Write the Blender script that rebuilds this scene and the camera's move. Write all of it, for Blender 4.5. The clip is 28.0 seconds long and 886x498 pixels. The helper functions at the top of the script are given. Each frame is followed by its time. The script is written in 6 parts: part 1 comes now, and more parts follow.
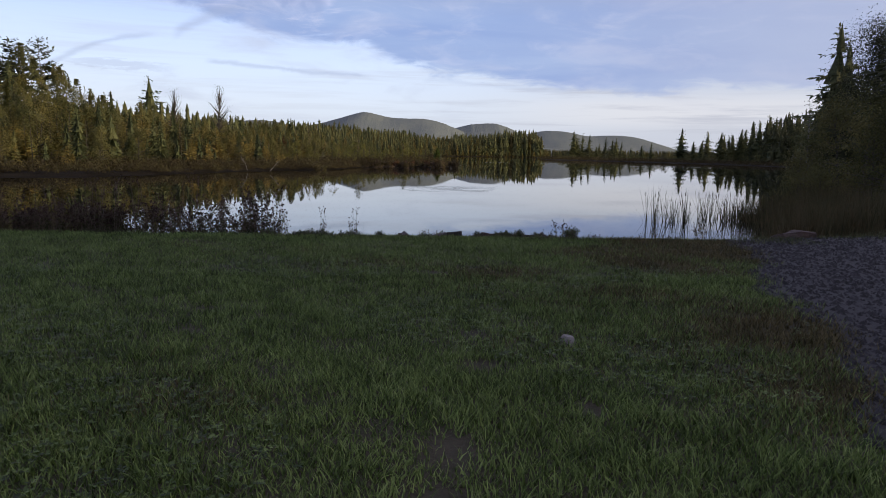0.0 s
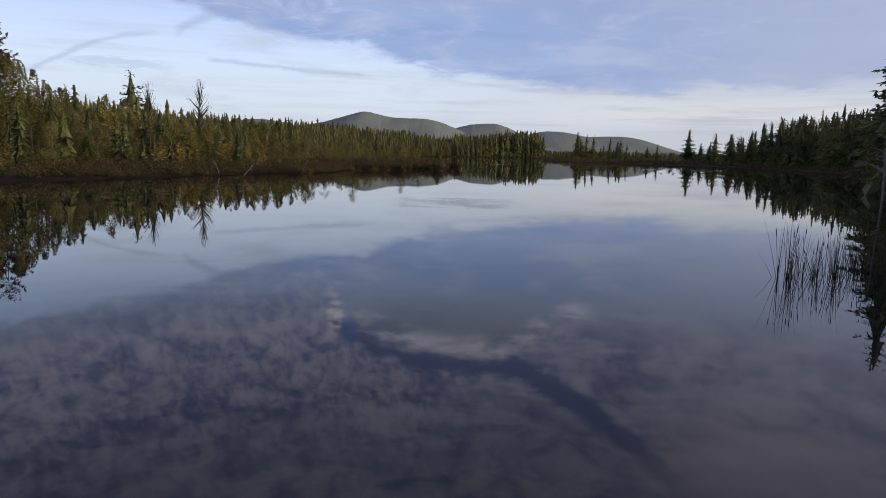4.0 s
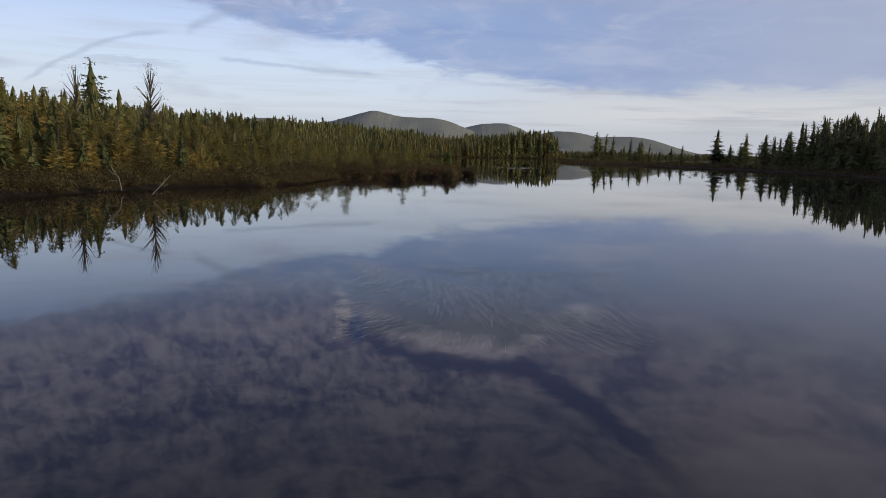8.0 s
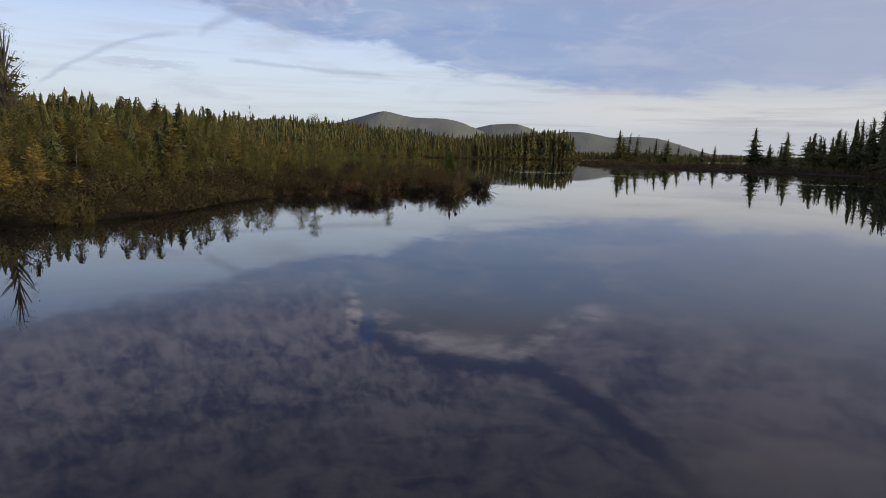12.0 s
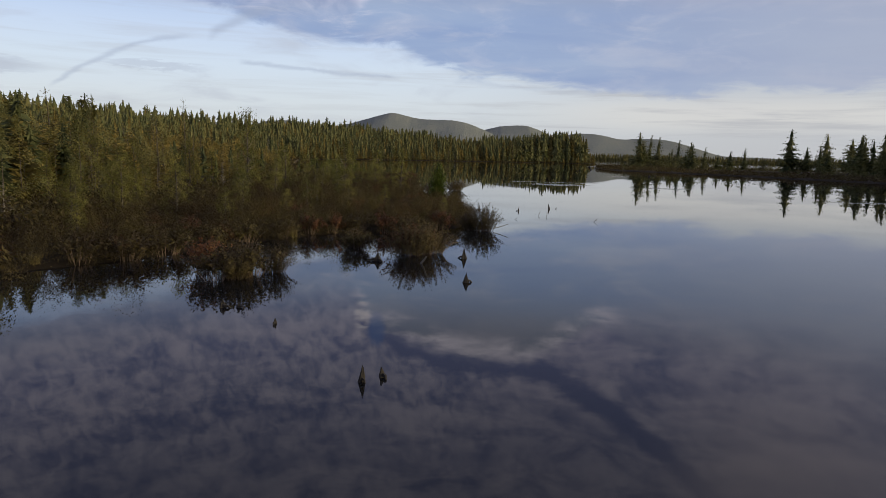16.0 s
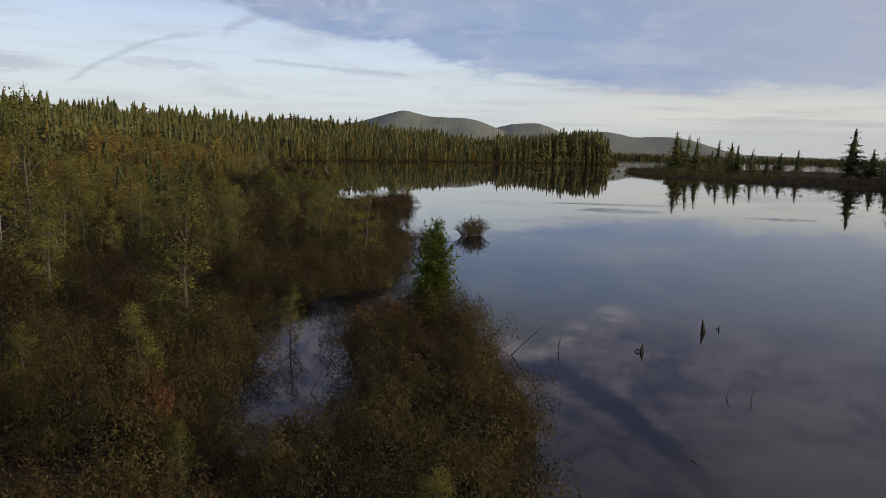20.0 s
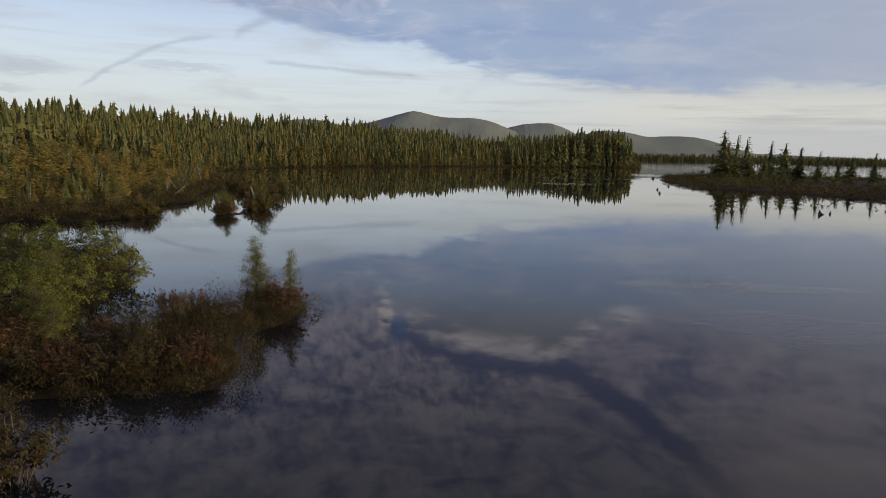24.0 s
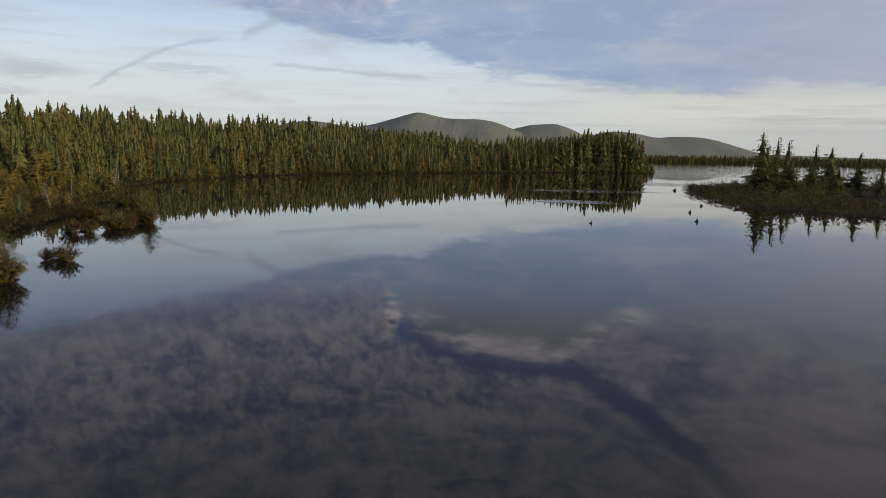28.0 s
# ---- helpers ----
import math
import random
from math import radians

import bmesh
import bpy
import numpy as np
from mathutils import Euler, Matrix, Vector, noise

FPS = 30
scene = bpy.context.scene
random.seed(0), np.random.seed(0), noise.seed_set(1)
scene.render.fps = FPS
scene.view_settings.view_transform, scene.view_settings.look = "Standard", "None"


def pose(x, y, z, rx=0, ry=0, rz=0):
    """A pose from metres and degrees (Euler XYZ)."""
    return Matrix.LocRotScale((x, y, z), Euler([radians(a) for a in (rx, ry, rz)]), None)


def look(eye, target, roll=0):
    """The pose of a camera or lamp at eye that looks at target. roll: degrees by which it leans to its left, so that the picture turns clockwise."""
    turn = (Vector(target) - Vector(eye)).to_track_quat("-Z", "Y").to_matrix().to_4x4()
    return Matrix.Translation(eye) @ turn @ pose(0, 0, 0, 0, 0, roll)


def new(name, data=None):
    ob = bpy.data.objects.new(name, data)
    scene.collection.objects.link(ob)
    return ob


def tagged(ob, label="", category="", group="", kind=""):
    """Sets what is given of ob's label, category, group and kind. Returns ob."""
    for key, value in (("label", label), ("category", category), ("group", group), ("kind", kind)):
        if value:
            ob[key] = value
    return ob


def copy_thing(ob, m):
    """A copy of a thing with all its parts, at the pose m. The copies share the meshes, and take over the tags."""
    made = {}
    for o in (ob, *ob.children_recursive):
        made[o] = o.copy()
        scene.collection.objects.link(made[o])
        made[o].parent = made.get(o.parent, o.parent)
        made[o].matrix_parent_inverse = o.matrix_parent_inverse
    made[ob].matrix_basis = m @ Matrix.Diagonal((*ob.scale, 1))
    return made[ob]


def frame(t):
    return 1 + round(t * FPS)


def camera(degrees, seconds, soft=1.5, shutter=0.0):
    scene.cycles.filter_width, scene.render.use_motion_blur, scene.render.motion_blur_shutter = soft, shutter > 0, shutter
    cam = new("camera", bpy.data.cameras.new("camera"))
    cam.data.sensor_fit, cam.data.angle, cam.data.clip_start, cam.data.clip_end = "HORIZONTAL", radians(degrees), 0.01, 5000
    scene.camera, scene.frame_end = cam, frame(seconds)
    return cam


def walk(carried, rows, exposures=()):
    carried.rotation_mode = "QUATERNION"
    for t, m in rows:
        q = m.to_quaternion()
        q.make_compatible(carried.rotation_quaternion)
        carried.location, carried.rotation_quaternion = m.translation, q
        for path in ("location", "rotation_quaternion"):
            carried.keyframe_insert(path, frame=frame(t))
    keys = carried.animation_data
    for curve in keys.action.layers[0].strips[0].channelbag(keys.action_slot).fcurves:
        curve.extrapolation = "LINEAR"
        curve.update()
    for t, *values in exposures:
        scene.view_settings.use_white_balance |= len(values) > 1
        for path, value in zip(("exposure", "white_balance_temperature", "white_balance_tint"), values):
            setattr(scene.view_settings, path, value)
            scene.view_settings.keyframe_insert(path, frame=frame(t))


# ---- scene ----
# the camera's white balance drifts warmer as it flies on
EXPOSURES = ((0.0, 0.13, 6170, 5), (3.5, 0.04, 6180, 4), (6.0, -0.1, 6250, 3), (12.0, -0.1, 6450, 2), (17.0, -0.08, 6670, 0), (21.0, -0.08, 6850, -1), (28.0, -0.13, 7000, -2))

# seconds, x, y, z, yaw, pitch, roll
ROWS = [
    (0.0, 0.00, 0.00, 2.30, 0.00, -8.36, 0.95),
    (0.5, 0.00, 0.56, 2.30, 0.01, -8.37, 0.96),
    (1.0, -0.02, 1.29, 2.30, 0.01, -8.37, 0.98),
    (1.5, -0.06, 2.27, 2.30, 0.01, -8.36, 1.00),
    (2.0, -0.10, 3.31, 2.29, 0.01, -8.36, 1.04),
    (2.5, -0.12, 4.50, 2.30, 0.01, -8.35, 1.08),
    (3.0, -0.11, 5.86, 2.36, -0.02, -8.34, 1.14),
    (3.5, -0.11, 7.36, 2.43, -0.04, -8.34, 1.21),
    (4.0, -0.12, 8.99, 2.52, -0.04, -8.36, 1.28),
    (4.5, -0.15, 10.78, 2.62, -0.01, -8.38, 1.35),
    (5.0, -0.18, 12.77, 2.70, 0.05, -8.41, 1.42),
    (5.5, -0.21, 15.00, 2.77, 0.13, -8.43, 1.48),
    (6.0, -0.23, 17.49, 2.81, 0.24, -8.44, 1.52),
    (6.5, -0.27, 20.18, 2.84, 0.35, -8.45, 1.55),
    (7.0, -0.33, 23.09, 2.88, 0.47, -8.45, 1.55),
    (7.5, -0.41, 26.09, 2.95, 0.60, -8.43, 1.53),
    (8.0, -0.49, 29.17, 3.00, 0.72, -8.42, 1.51),
    (8.5, -0.55, 32.28, 2.99, 0.85, -8.41, 1.49),
    (9.0, -0.56, 35.51, 2.97, 1.01, -8.42, 1.47),
    (9.5, -0.53, 38.79, 2.96, 1.13, -8.41, 1.45),
    (10.0, -0.45, 42.16, 2.97, 1.23, -8.41, 1.44),
    (10.5, -0.38, 45.49, 3.01, 1.36, -8.38, 1.43),
    (11.0, -0.29, 48.78, 3.05, 1.45, -8.37, 1.43),
    (11.5, -0.13, 52.17, 3.08, 1.55, -8.37, 1.44),
    (12.0, 0.06, 55.43, 3.10, 1.64, -8.38, 1.46),
    (12.5, 0.27, 58.49, 3.16, 1.75, -8.36, 1.49),
    (13.0, 0.53, 61.49, 3.26, 1.84, -8.34, 1.50),
    (13.5, 0.81, 64.42, 3.39, 1.93, -8.31, 1.51),
    (14.0, 1.05, 67.27, 3.53, 2.01, -8.29, 1.52),
    (14.5, 1.22, 70.05, 3.66, 2.09, -8.27, 1.51),
    (15.0, 1.27, 72.74, 3.77, 2.18, -8.25, 1.50),
    (15.5, 1.22, 75.30, 3.82, 2.29, -8.25, 1.49),
    (16.0, 1.15, 78.06, 3.87, 2.41, -8.25, 1.50),
    (16.5, 1.04, 80.84, 3.91, 2.54, -8.25, 1.51),
    (17.0, 0.90, 84.01, 4.01, 2.67, -8.26, 1.54),
    (17.5, 0.72, 87.52, 4.20, 2.79, -8.28, 1.55),
    (18.0, 0.58, 90.94, 4.37, 2.92, -8.31, 1.55),
    (18.5, 0.41, 94.62, 4.57, 3.03, -8.34, 1.54),
    (19.0, 0.24, 98.76, 4.82, 3.14, -8.40, 1.53),
    (19.5, 0.13, 102.84, 5.05, 3.26, -8.44, 1.54),
    (20.0, 0.01, 107.21, 5.28, 3.39, -8.47, 1.56),
    (20.5, -0.04, 111.88, 5.54, 3.53, -8.50, 1.57),
    (21.0, -0.08, 116.67, 5.74, 3.67, -8.55, 1.55),
    (21.5, -0.06, 121.57, 5.92, 3.82, -8.57, 1.51),
    (22.0, 0.04, 126.47, 6.08, 3.98, -8.57, 1.45),
    (22.5, 0.20, 131.33, 6.22, 4.12, -8.57, 1.38),
    (23.0, 0.41, 136.12, 6.36, 4.25, -8.55, 1.31),
    (23.5, 0.65, 140.80, 6.52, 4.34, -8.51, 1.26),
    (24.0, 0.91, 145.35, 6.72, 4.41, -8.45, 1.24),
    (24.5, 1.15, 149.94, 6.94, 4.46, -8.42, 1.20),
    (25.0, 1.40, 154.54, 7.15, 4.53, -8.41, 1.17),
    (25.5, 1.74, 158.91, 7.33, 4.58, -8.40, 1.13),
    (26.0, 2.20, 163.16, 7.50, 4.65, -8.39, 1.10),
    (26.5, 2.78, 167.35, 7.69, 4.71, -8.35, 1.07),
    (27.0, 3.51, 171.48, 7.89, 4.78, -8.33, 1.06),
    (27.5, 4.37, 175.67, 8.10, 4.87, -8.33, 1.05),
    (28.0, 5.33, 179.99, 8.30, 5.00, -8.35, 1.06),
]
cam = camera(68.24, 28.0, soft=0.75)
walk(cam, [(t, pose(x, y, z, 90 + p, 0, w) @ pose(0, 0, 0, 0, 0, r)) for t, x, y, z, w, p, r in ROWS],
     exposures=EXPOSURES)

# ---- sky and sun ----
SUN_AZ, SUN_EL = 100.0, 13.0          # degrees clockwise from +y, degrees above the horizon
world = bpy.data.worlds.new("dawn_sky")
scene.world = world
world.use_nodes = True


class Nodes:
    """Short hand for building a node tree."""

    def __init__(self, tree):
        self.tree = tree
        tree.nodes.clear()

    def add(self, kind, **sets):
        n = self.tree.nodes.new(kind)
        for k, val in sets.items():
            if k in n.inputs:
                self.put(n.inputs[k], val)
        return n

    def put(self, socket, val):
        if isinstance(val, bpy.types.NodeSocket):
            self.tree.links.new(val, socket)
        elif isinstance(val, bpy.types.Node):
            self.tree.links.new(val.outputs[0], socket)
        else:
            socket.default_value = val

    def math(self, op, a, b=0.0, c=0.0, clamp=False):
        n = self.tree.nodes.new("ShaderNodeMath")
        n.operation, n.use_clamp = op, clamp
        for i, val in enumerate((a, b, c)):
            self.put(n.inputs[i], val)
        return n.outputs[0]

    def step(self, val, lo, hi, out0=0.0, out1=1.0):
        n = self.tree.nodes.new("ShaderNodeMapRange")
        n.interpolation_type = "SMOOTHSTEP"
        for i, v in enumerate((val, lo, hi, out0, out1)):
            self.put(n.inputs[i], v)
        return n.outputs[0]

    def mix(self, fac, a, b):
        n = self.tree.nodes.new("ShaderNodeMix")
        n.data_type = "RGBA"
        self.put(n.inputs[0], fac)
        self.put(n.inputs[6], a)
        self.put(n.inputs[7], b)
        return n.outputs[2]

    def ramp(self, fac, stops, mode="EASE"):
        n = self.tree.nodes.new("ShaderNodeValToRGB")
        n.color_ramp.interpolation = mode
        els = n.color_ramp.elements
        while len(els) < len(stops):
            els.new(0.5)
        for e, (p, col) in zip(els, stops):
            e.position = p
            e.color = col if len(col) == 4 else (*col, 1.0)
        self.put(n.inputs[0], fac)
        return n.outputs[0]

    def noise(self, vec, scale, detail=4.0, rough=0.55, distort=0.0):
        n = self.tree.nodes.new("ShaderNodeTexNoise")
        if vec is not None:
            self.put(n.inputs["Vector"], vec)
        n.inputs["Scale"].default_value = scale
        n.inputs["Detail"].default_value = detail
        n.inputs["Roughness"].default_value = rough
        n.inputs["Distortion"].default_value = distort
        return n.outputs["Fac"]


def rgb(r, g, b):
    return (r, g, b, 1.0)


def build_sky():
    k = Nodes(world.node_tree)
    co = k.add("ShaderNodeTexCoord").outputs["Generated"]
    sep = k.add("ShaderNodeSeparateXYZ")
    k.put(sep.inputs[0], co)
    x, y, z = sep.outputs
    zc = k.math("MAXIMUM", z, 0.0)
    el = k.math("MULTIPLY", k.math("ARCSINE", zc), 57.2958)            # degrees
    az = k.math("MULTIPLY", k.math("ARCTAN2", x, y), 57.2958)
    # the cloud deck as a sheet overhead: noise stretches towards the horizon by itself
    den = k.math("ADD", zc, 0.06)
    sheet = k.add("ShaderNodeCombineXYZ")
    k.put(sheet.inputs[0], k.math("DIVIDE", x, den))
    k.put(sheet.inputs[1], k.math("DIVIDE", y, den))
    flat = k.add("ShaderNodeCombineXYZ")
    k.put(flat.inputs[0], k.math("MULTIPLY", az, 0.1))
    k.put(flat.inputs[1], k.math("MULTIPLY", el, 0.35))
    n_big = k.noise(sheet, 0.55, 5.0, 0.55, 0.4)
    n_fine = k.noise(sheet, 2.6, 6.0, 0.6, 0.6)
    n_flat = k.noise(flat, 1.1, 5.0, 0.55, 0.5)

    nishita = k.tree.nodes.new("ShaderNodeTexSky")
    nishita.sky_type = "NISHITA"
    nishita.sun_disc = False
    nishita.sun_elevation, nishita.sun_rotation = radians(SUN_EL), radians(SUN_AZ)
    nishita.air_density, nishita.dust_density = 1.0, 1.5

    # thin bright veil low down, paling to lilac at the horizon
    veil = k.ramp(k.math("DIVIDE", el, 40.0), [
        (0.0, rgb(6.9, 6.9, 7.7)), (0.10, rgb(7.8, 8.1, 9.4)), (0.17, rgb(7.6, 8.3, 10.4)), (0.23, rgb(6.9, 7.8, 10.7)),
        (0.33, rgb(5.0, 6.3, 10.2)), (0.55, rgb(1.7, 2.2, 4.7)), (1.0, rgb(1.2, 1.6, 3.6))], "LINEAR")
    clear = k.mix(0.12, veil, nishita.outputs[0])
    # it is paler and greyer on the side of the bank
    clear = k.mix(k.math("MULTIPLY", k.step(az, -10.0, 25.0), 0.6), clear, rgb(5.2, 5.0, 5.6))
    streak = k.step(n_flat, 0.5, 0.72)
    thin = k.add("ShaderNodeCombineXYZ")
    k.put(thin.inputs[0], k.math("MULTIPLY", az, 0.06))
    k.put(thin.inputs[1], k.math("MULTIPLY", el, 1.1))
    bars = k.math("MULTIPLY", k.step(k.noise(thin, 1.0, 5.0, 0.6, 0.4), 0.46, 0.7), k.math("MULTIPLY", k.step(az, -12.0, 12.0, 0.25, 0.75), k.step(el, 0.6, 2.0)))
    streak = k.math("MULTIPLY", streak, k.step(el, 0.8, 3.0))
    low = k.mix(k.math("MULTIPLY", streak, 0.4), clear, rgb(5.0, 5.1, 6.4))
    low = k.mix(k.math("MULTIPLY", k.step(az, 0.0, 16.0), k.step(k.math("ABSOLUTE", k.math("SUBTRACT", el, 3.6)), 0.3, 2.0, 0.5, 0.0)), low, rgb(8.2, 7.6, 7.6))
    low = k.mix(bars, low, rgb(5.0, 4.9, 5.6))

    def by_azimuth(points):
        """Elevation in degrees as a function of azimuth."""
        stops = [((a + 180.0) / 360.0, (e / 40.0,) * 3) for a, e in points]
        return k.math("MULTIPLY", k.ramp(k.math("DIVIDE", k.math("ADD", az, 180.0), 360.0), stops, "LINEAR"), 40.0)

    def turned(sa, se, tilt):
        """Azimuth and elevation, scaled and sheared, as a place to look noise up at."""
        c = k.add("ShaderNodeCombineXYZ")
        k.put(c.inputs[0], k.math("MULTIPLY", k.math("ADD", az, k.math("MULTIPLY", el, tilt)), sa))
        k.put(c.inputs[1], k.math("MULTIPLY", el, se))
        return c

    n_edge = k.noise(sheet, 9.0, 4.0, 0.6, 0.3)
    wob = k.math("ADD", k.math("MULTIPLY", k.math("SUBTRACT", n_fine, 0.5), 0.75), k.math("MULTIPLY", k.math("SUBTRACT", n_edge, 0.5), 0.6))
    wob_low = k.math("SUBTRACT", k.noise(flat, 2.6, 5.0, 0.6, 0.6), 0.5)
    # the lower edge of the dark bank: high on the one side, low on the other
    edge = by_azimuth([(-180, 9), (-60, 14), (-34, 13.0), (-23.5, 11.4), (-19.2, 10.5), (-15.5, 9.3), (-13.0, 8.8), (-9.5, 8.9), (-7.0, 8.6), (-4.4, 7.7), (-1.8, 6.9),
                       (5.4, 6.1), (10, 5.3), (17, 4.9), (21, 5.5), (28, 5.2), (36, 6.0), (60, 8.0), (180, 9)])
    over = k.math("SUBTRACT", el, k.math("ADD", edge, k.math("MULTIPLY", wob_low, 2.4)))
    bank = k.step(over, -0.35, 0.75)
    bank_col = k.mix(k.step(n_big, 0.35, 0.7), rgb(2.9, 3.75, 6.5), rgb(3.9, 4.7, 7.1))
    bank_col = k.mix(k.math("MULTIPLY", k.step(n_flat, 0.48, 0.7), 0.55), bank_col, rgb(5.4, 5.6, 7.4))
    wisp = k.step(k.noise(turned(0.16, 0.55, 0.25), 1.0, 6.0, 0.62, 1.2), 0.5, 0.72)
    bank_col = k.mix(k.math("MULTIPLY", wisp, k.step(az, -24.0, 4.0, 0.7, 0.25)), bank_col, rgb(6.4, 6.4, 8.2))
    bank_col = k.mix(k.step(el, 11.0, 16.0), bank_col, k.mix(n_fine, rgb(2.5, 2.8, 4.2), rgb(4.2, 4.1, 5.2)))
    # warmer and lighter far to the side where the sun is coming up
    bank_col = k.mix(k.math("MULTIPLY", k.step(az, 0.0, 34.0), 0.7), bank_col, rgb(4.5, 4.6, 6.1))
    sky = k.mix(k.math("MULTIPLY", bank, 0.95), low, bank_col)

    # the far lip of the bank is lit, a blue gap runs behind it, then a broken, rippled deck
    lip_line = by_azimuth([(-180, 14), (-40, 14.5), (-12, 12.6), (-9.6, 13.2), (-8.6, 14.8), (-6.7, 15.4), (-3.6, 16.3), (0.7, 17.3), (5.7, 17.2), (9.2, 15.2), (11.4, 14.0), (15, 14.0), (40, 14.2), (180, 14)])
    lip = k.math("SUBTRACT", el, k.math("ADD", lip_line, k.math("MULTIPLY", wob, 2.2)))
    side = k.math("MULTIPLY", k.step(az, -11.0, -9.0), k.step(az, 11.0, 15.0, 1.0, 0.0))
    rim = k.math("MULTIPLY", k.step(lip, -2.2, -0.2), side)
    sky = k.mix(k.math("MULTIPLY", rim, k.step(n_fine, 0.38, 0.62)), sky, rgb(9.0, 8.1, 9.8))
    loose = k.math("SUBTRACT", 1.0, side)
    deep = k.step(lip, k.math("SUBTRACT", -0.5, k.math("MULTIPLY", loose, 3.0)), k.math("ADD", 1.1, k.math("MULTIPLY", loose, 3.0)))
    ripple = k.noise(turned(0.95, 0.85, -0.25), 1.0, 3.0, 0.55, 0.6)
    billow = k.noise(turned(0.13, 0.42, -0.2), 1.0, 5.0, 0.6, 0.9)
    heap = k.noise(turned(0.26, 0.42, 0.0), 1.0, 4.0, 0.55, 0.6)
    fan = k.math("MULTIPLY", k.step(az, -6.0, 8.0, 1.0, 0.25), k.step(el, 21.0, 27.0, 1.0, 0.35))
    puff = k.math("ADD", k.math("MULTIPLY", k.math("SUBTRACT", ripple, 0.5), k.math("MULTIPLY", fan, 0.6)), k.math("ADD", k.math("MULTIPLY", billow, 0.6), k.math("MULTIPLY", heap, 0.45)))
    gap_line = by_azimuth([(-180, 40), (-12, 13), (-9, 15.0), (-5, 16.6), (0, 17.9), (6.6, 18.3), (10.5, 19.9), (14.5, 22.1), (21.1, 26.0), (30, 31), (60, 40), (180, 40)])
    gap = k.step(k.math("ABSOLUTE", k.math("SUBTRACT", el, k.math("ADD", gap_line, k.math("MULTIPLY", wob, 2.5)))), 0.2, 1.5, 1.0, 0.0)
    gap = k.math("MULTIPLY", gap, k.step(az, -10.5, -8.5))
    puff = k.step(k.math("SUBTRACT", puff, k.math("MULTIPLY", gap, 0.26)), 0.29, 0.73)
    deck = k.mix(puff, rgb(1.9, 2.1, 4.1), rgb(5.9, 5.4, 7.2))
    deck = k.mix(k.math("MULTIPLY", k.step(az, 15.0, 30.0), 0.2), deck, rgb(5.3, 4.8, 5.7))
    blush = k.math("MULTIPLY", k.step(az, 14.0, 26.0), k.math("MULTIPLY", k.step(n_big, 0.4, 0.58), k.step(el, 16.0, 22.0)))
    deck = k.mix(k.math("MULTIPLY", blush, 0.75), deck, rgb(7.4, 6.4, 7.8))
    sky = k.mix(deep, sky, deck)

    # the brightest torn tip of the lip, with a scrap of clear blue beside it
    def spot(a, e, wa, we):
        u = k.math("DIVIDE", k.math("SUBTRACT", az, a), wa)
        v = k.math("DIVIDE", k.math("ADD", k.math("SUBTRACT", el, e), k.math("MULTIPLY", wob, 1.5)), we)
        return k.step(k.math("ADD", k.math("MULTIPLY", u, u), k.math("MULTIPLY", v, v)), 0.1, 1.3, 1.0, 0.0)
    sky = k.mix(k.math("MULTIPLY", spot(-8.2, 15.3, 0.9, 1.5), 0.6), sky, rgb(1.5, 2.4, 5.6))
    sky = k.mix(k.math("MULTIPLY", k.math("MULTIPLY", spot(-9.5, 14.3, 0.75, 1.7), 0.75), k.step(n_edge, 0.38, 0.62)), sky, rgb(9.5, 8.6, 9.6))

    # two torn vapour trails and a thin grey streak
    def trail(a0, e0, a1, e1, width, sway, taper=4.0):
        slope = (e1 - e0) / (a1 - a0)
        along = k.math("SUBTRACT", az, a0)
        mid = k.math("ADD", e0, k.math("MULTIPLY", along, slope))
        mid = k.math("ADD", mid, k.math("MULTIPLY", k.math("MULTIPLY", along, k.math("SUBTRACT", az, a1)), sway))
        off = k.math("ABSOLUTE", k.math("ADD", k.math("SUBTRACT", el, mid), k.math("MULTIPLY", wob_low, 0.9)))
        body = k.step(off, 0.0, width, 1.0, 0.0)
        return k.math("MULTIPLY", body, k.math("MULTIPLY", k.step(az, a0 - 0.2, a0 + 0.8), k.step(az, a1 - taper, a1, 1.0, 0.0)))
    for args, amount in (((-33.2, 4.3, -22.8, 8.9, 0.36, -0.029, 2.0), 0.42), ((-22.0, 8.8, -13.0, 11.5, 0.75, -0.042, 6.0), 0.5), ((-19.7, 7.05, -6.2, 6.35, 0.34, 0.002, 1.5), 0.42),
                         ((-2.0, 6.1, 12.0, 5.2, 0.35, 0.0), 0.2)):
        sky = k.mix(k.math("MULTIPLY", trail(*args), amount), sky, rgb(3.9, 4.3, 6.0))
    # grey scraps low on the one side
    for a, e, wa, we in ((-37.5, 5.5, 4.5, 0.7), (-39.0, 3.9, 3.0, 0.35), (-26.0, 6.3, 4.0, 0.35)):
        sky = k.mix(k.math("MULTIPLY", spot(a, e, wa, we), 0.35), sky, rgb(4.1, 4.3, 5.8))

    # below the horizon: dim ground light
    sky = k.mix(k.step(z, -0.02, 0.0), rgb(0.6, 0.6, 0.6), sky)
    bg = k.add("ShaderNodeBackground")
    k.put(bg.inputs["Color"], sky)
    bg.inputs["Strength"].default_value = 0.1
    out = k.add("ShaderNodeOutputWorld")
    k.put(out.inputs["Surface"], bg)


build_sky()

sun = new("sun", bpy.data.lights.new("sun", "SUN"))
sun.data.energy, sun.data.angle, sun.data.color = 4.8, radians(6.0), (1.0, 0.76, 0.46)
sun.matrix_world = look((0, 0, 50), (-math.sin(radians(SUN_AZ)) * 100, -math.cos(radians(SUN_AZ)) * 100, 50 - 100 * math.tan(radians(SUN_EL))))

